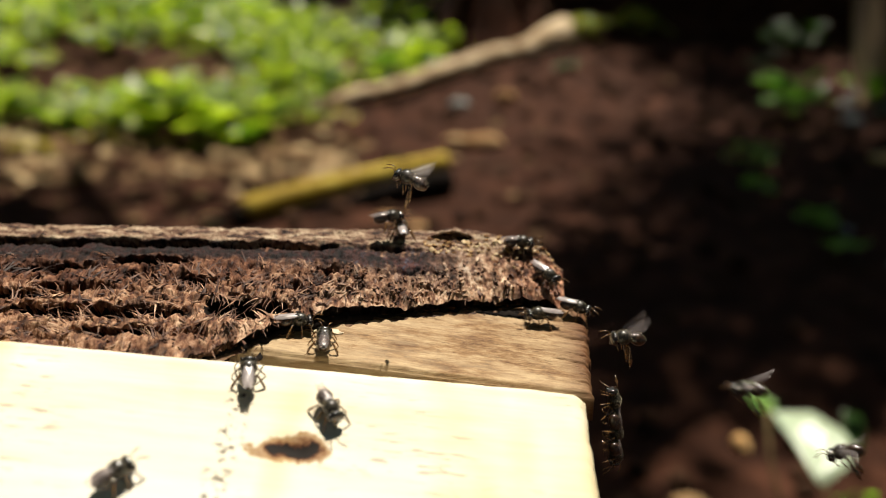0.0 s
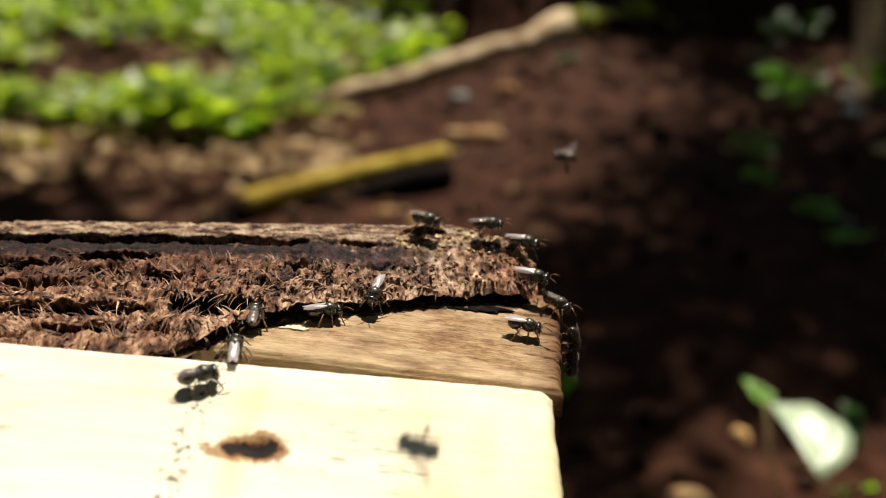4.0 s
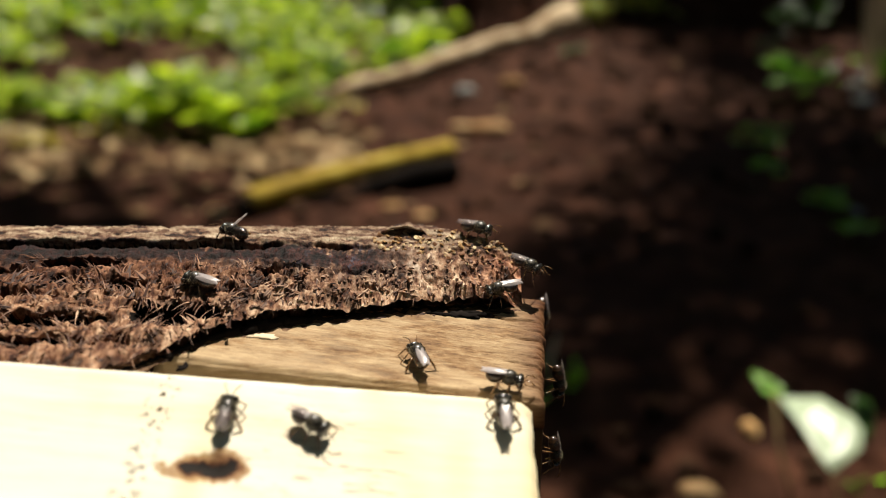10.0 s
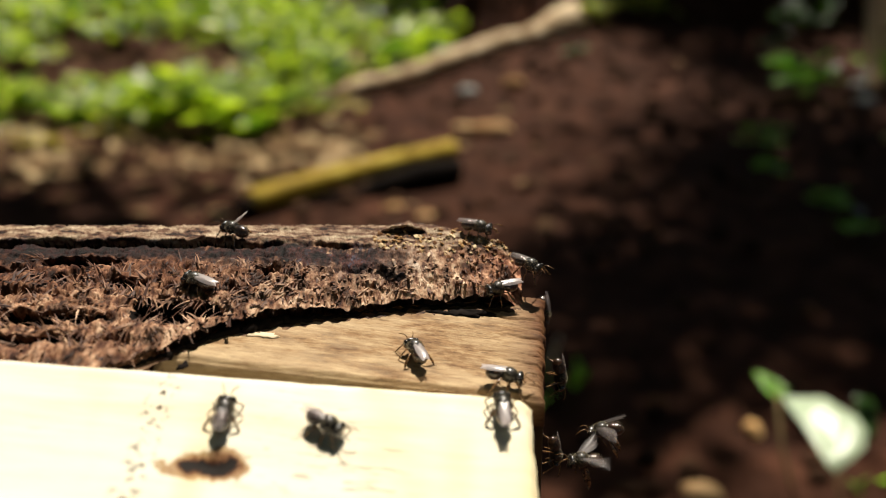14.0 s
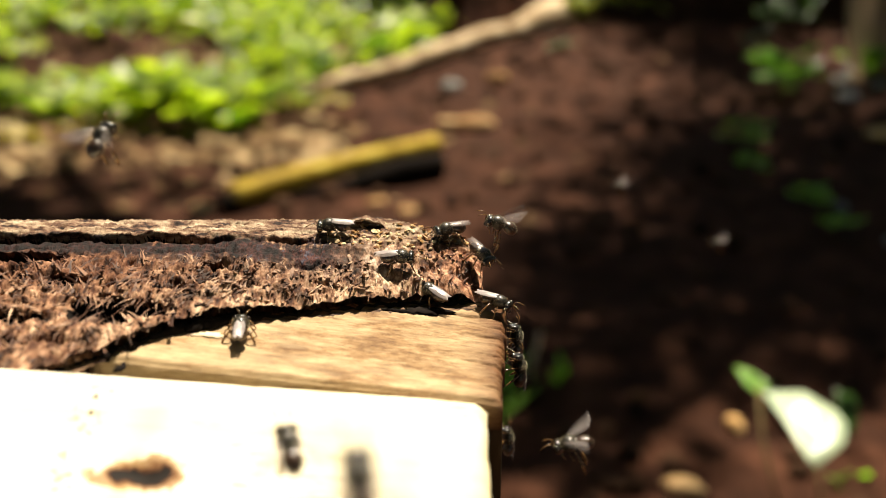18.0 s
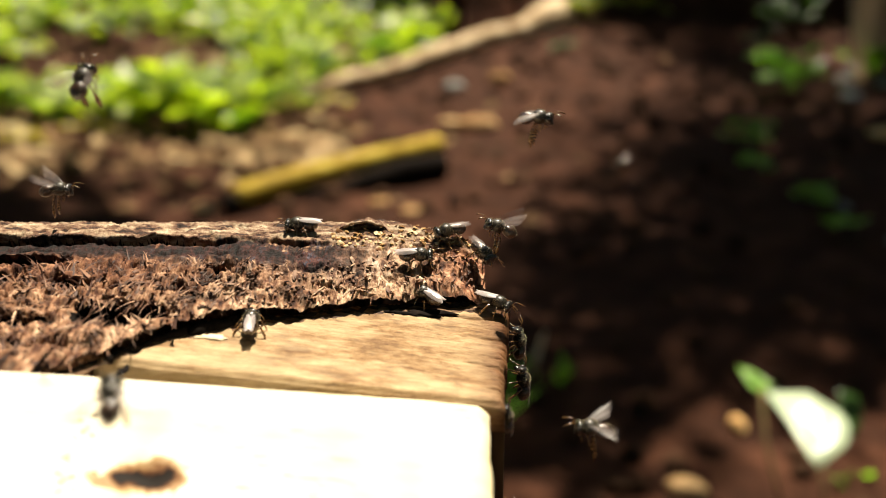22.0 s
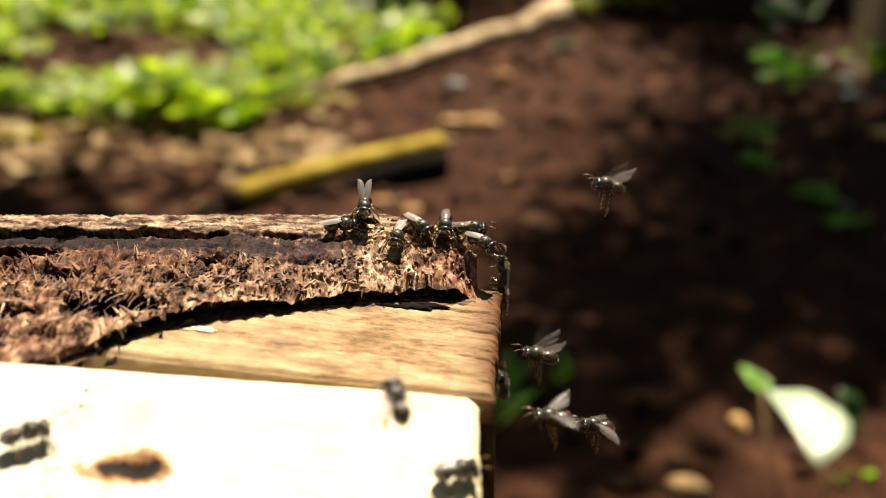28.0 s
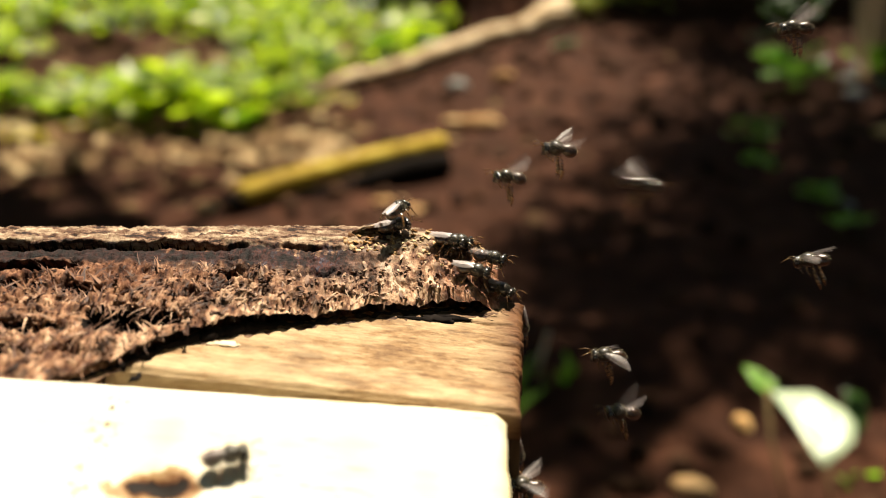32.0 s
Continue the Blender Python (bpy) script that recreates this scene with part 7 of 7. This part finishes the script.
    walk(bees["f4"], [
        (0, bee_pose(32.4, 75.0, -52.8, -30, 0, 60)), (1, bee_pose(59.8, 90.8, -71.7, 0, 0, 30)),
        (10, bee_pose(42.3, 84.6, -74.0, 10, 0, 80)), (11.5, bee_pose(17.9, 78.2, -61.7, 5, 0, 90)),
        (12, bee_pose(17.7, 79.4, -59.2, 5, 0, 90)), (13, bee_pose(15.5, 80.6, -56.7, -10, 0, 75)),
        (14, bee_pose(12.9, 81.6, -54.1, -20, 0, 70)), (14.5, bee_pose(11.8, 81.9, -53.0, -10, 0, 75)),
        (16.5, bee_pose(20.8, 92.3, -40.1, 10, 0, 90)), (17, bee_pose(14.2, 91.0, -40.5, 5, -0, 95)),
        (17.5, bee_pose(7.7, 105.2, -33.8, 20, 0, 80)), (18, bee_pose(-5.9, 127.0, -7.2, 20, 0, 80)),
        (18.5, bee_pose(-15.6, 123.3, -7.6, 17, 4, 23)), (19, bee_pose(-25.3, 119.5, -7.9, 13, 4, -33)),
        (19.5, bee_pose(-35.0, 115.7, -8.3, 10, -0, -90)), (20, bee_pose(-22.1, 107.4, -15.0, 5, -0, -100)),
        (20.5, bee_pose(-14.8, 104.1, -17.8, 5, -0, -105)), (21, bee_pose(-7.0, 102.1, -20.4, 5, -0, -110)),
        (21.5, bee_pose(2.0, 100.4, -24.2, 5, -0, -110)), (22, bee_pose(9.6, 99.6, -26.0, 5, -0, -110)),
        (22.5, bee_pose(18.2, 99.0, -30.1, 5, -0, -105)), (23, bee_pose(25.8, 99.6, -33.7, 5, -0, -100)),
        (23.33, bee_pose(30.3, 100.3, -44.9, 4, 2, -153)), (23.67, bee_pose(34.8, 101.0, -56.1, 1, 2, 153)),
        (24, bee_pose(39.4, 101.8, -67.3, 0, -0, 100)), (25, bee_pose(38.2, 101.2, -57.4, 5, -0, 95)),
        (25.5, bee_pose(27.1, 90.0, -58.3, 10, -0, 95)), (27.5, bee_pose(16.7, 85.5, -56.0, 10, -0, 100)),
        (28, bee_pose(17.2, 85.3, -56.4, 15, -0, 98)), (29, bee_pose(16.4, 85.8, -54.9, 0, -0, 100)),
        (30, bee_pose(13.5, 86.5, -53.4, 0, -0, 98)), (31, bee_pose(11.1, 86.9, -52.2, 5, -0, 98)),
        (32, bee_pose(16.0, 89.2, -48.6, 5, -0, 95)),
    ])
    walk(bees["f5"], [
        (0, bee_pose(-78.3, 89.3, -30.1, 5, -0, -80)), (19, bee_pose(-56.5, 100.1, -33.2, 5, -0, -90)),
        (20, bee_pose(-47.7, 100.0, -32.9, 5, -0, -85)), (21, bee_pose(-45.4, 100.0, -33.0, 5, -0, -90)),
        (22, bee_pose(-44.4, 102.2, -35.1, 5, -0, -90)), (23, bee_pose(-43.6, 107.4, -40.5, 0, -0, -90)),
        (23.5, bee_pose(-32.2, 109.3, -28.2, 10, -0, -90)), (24, bee_pose(-22.2, 117.0, -9.3, 10, -0, -90)),
        (24.5, bee_pose(-16.9, 102.5, -35.0, 10, -0, -100)), (24.67, bee_pose(-13.4, 101.9, -34.9, 5, -9, -40)),
        (24.83, bee_pose(-10.0, 101.4, -34.7, -5, -9, 20)), (25, bee_pose(-6.6, 100.8, -34.6, 30, 0, 80)),
        (25.5, bee_pose(-8.0, 105.8, -22.8, 10, 0, 60)), (27.5, bee_pose(-30.9, 117.7, -4.1, 10, 0, 60)),
        (29, bee_pose(-50.6, 114.4, -11.8, 10, -0, 5)), (30.5, bee_pose(-70.4, 111.2, -19.4, 10, -0, -50)),
        (31, bee_pose(-52.2, 103.8, -24.2, 5, -0, -110)), (31.5, bee_pose(-35.4, 100.0, -28.5, 0, -0, -120)),
        (32, bee_pose(19.6, 99.1, -32.9, 0, -0, -120)),
    ])
    walk(bees["f6"], [
        (0, bee_pose(62.2, 97.5, -50.4, 5, 0, 90)), (23, bee_pose(72.3, 106.6, -56.4, 5, 0, 90)),
        (24, bee_pose(21.3, 92.3, -51.0, 15, -0, 95)), (25, bee_pose(26.3, 93.0, -51.0, -5, -0, 95)),
        (25.5, bee_pose(12.1, 87.2, -51.8, 10, -0, 95)), (27.5, bee_pose(10.0, 86.4, -48.6, 15, -0, 95)),
        (28, bee_pose(11.0, 86.4, -48.6, 15, -0, 95)), (29, bee_pose(9.9, 87.5, -45.6, 10, -0, 95)),
        (30, bee_pose(10.2, 87.5, -43.0, 5, -0, 93)), (31, bee_pose(10.5, 88.6, -40.6, 10, -0, 95)),
        (32, bee_pose(17.5, 86.9, -54.1, 5, -0, 98)),
    ])
    walk(bees["f7"], [
        (0, bee_pose(-21.8, 44.5, -48.4, 10, -0, -0)), (16.5, bee_pose(-9.9, 50.4, -44.2, 10, 0, 10)),
        (17.5, bee_pose(-10.7, 55.4, -39.0, 30, 0, 20)), (18, bee_pose(-10.5, 55.6, -38.5, 30, 0, 20)),
        (19, bee_pose(-11.2, 56.8, -35.9, 30, 0, 25)), (20, bee_pose(-14.7, 58.3, -34.4, 30, 0, 25)),
        (21, bee_pose(-20.2, 58.3, -34.5, 30, 0, 25)), (22, bee_pose(-23.2, 56.8, -35.0, 30, 0, 10)),
        (23, bee_pose(-22.8, 56.4, -35.7, 30, 0, 5)), (23.5, bee_pose(-20.2, 53.5, -37.5, 10, -0, -30)),
        (24, bee_pose(-32.9, 52.7, -44.8, 10, 0, 30)), (26.5, bee_pose(5.7, 53.3, -44.9, 10, 0, 30)),
        (27.5, bee_pose(-0.6, 57.4, -37.5, 30, 0, 20)), (28, bee_pose(-2.3, 58.6, -37.1, 30, 0, 20)),
        (29, bee_pose(-8.0, 59.2, -35.3, 30, 0, 10)), (30, bee_pose(-10.6, 57.9, -36.0, 30, 0, 10)),
        (31, bee_pose(-8.8, 56.4, -36.8, 30, 0, 20)), (31.5, bee_pose(-17.7, 56.5, -37.0, 10, -0, -30)),
        (32, bee_pose(-24.4, 54.3, -43.5, 10, 0, 10)),
    ])
    walk(bees["f8"], [
        (0, bee_pose(68.9, 105.4, -30.4, 0, 0, 90)), (22, bee_pose(63.0, 106.5, -30.6, 0, 0, 90)),
        (23, bee_pose(48.4, 102.5, -26.9, 10, -0, 95)), (23.5, bee_pose(58.4, 103.8, -30.0, 10, 0, 53)),
        (24, bee_pose(68.4, 105.0, -33.1, 10, 0, 10)), (27.5, bee_pose(64.4, 102.7, -39.8, 10, -0, 55)),
        (31, bee_pose(60.5, 100.4, -46.5, 10, -0, 100)), (31.5, bee_pose(51.0, 96.6, -42.9, 10, -0, 100)),
        (32, bee_pose(38.6, 96.0, -40.6, -20, 0, 50)),
    ])
    walk(bees["f9"], [
        (0, bee_pose(161.1, 251.9, -40.5, 0, 0, 90)), (17, bee_pose(158.8, 215.4, -107.0, 0, -0, 95)),
        (17.5, bee_pose(102.4, 217.3, -102.5, 0, -0, 95)), (18, bee_pose(70.3, 222.3, -90.7, 0, -0, 95)),
        (19, bee_pose(64.3, 228.2, -76.6, 0, -0, 95)), (20, bee_pose(71.5, 230.6, -70.5, 0, -0, 95)),
        (20.67, bee_pose(95.9, 232.1, -67.1, 0, -0, 153)), (21.33, bee_pose(120.2, 233.6, -63.7, 0, -0, -148)),
        (22, bee_pose(144.6, 235.1, -60.3, 0, -0, -90)), (25, bee_pose(116.5, 194.9, -44.4, 3, -4, -148)),
        (28, bee_pose(88.5, 154.7, -28.6, 7, -4, 153)), (31, bee_pose(60.4, 114.5, -12.7, 10, -0, 95)),
        (31.5, bee_pose(48.5, 108.1, -15.2, 10, -0, 95)), (32, bee_pose(36.5, 104.6, -17.2, 0, -0, 95)),
    ])
    walk(bees["f10"], [
        (0, bee_pose(147.7, 234.3, -30.5, 0, 0, 90)), (17, bee_pose(144.6, 229.6, -72.7, 0, -0, 95)),
        (17.6, bee_pose(66.7, 226.7, -80.2, 0, -0, 95)), (18, bee_pose(45.3, 227.8, -77.5, 0, -0, 95)),
        (20, bee_pose(47.2, 228.4, -75.8, 0, -0, 95)), (21, bee_pose(46.4, 229.8, -72.7, 0, -0, 95)),
        (22, bee_pose(45.2, 230.1, -71.8, 0, -0, 95)), (23, bee_pose(46.0, 230.8, -70.0, 0, -0, 95)),
        (24, bee_pose(18.9, 256.7, -6.3, 0, 0, 60)), (32, bee_pose(14.3, 263.5, 5.5, 0, 0, 60)),
    ])
    walk(bees["f11"], [
        (0, bee_pose(-42, 30, -28, 10, 0, -70)),
        (16.8, bee_pose(-42, 30, -28, 10, 0, -70)),
        (17, bee_pose(-19.6, 36.4, -25.8, 15, 0, -60)),
        (17.25, bee_pose(-11.2, 36, -26.8, 20, 0, -20)),
        (17.5, bee_pose(-3.6, 37.9, -27.1, 35, 0, 10)),
        (17.8, bee_pose(-3.7, 37.7, -27.7, 40, 0, 10)),
        (18.1, bee_pose(-4.0, 37.4, -28.3, 40, 0, 10)),
        (18.4, bee_pose(-4.3, 36.0, -29.2, 40, 0, 10)),
        (18.7, bee_pose(-4, 26, -36, 20, 0, 10)),
        (32, bee_pose(-6, 24, -38, 20, 0, 10)),
    ])


motions()
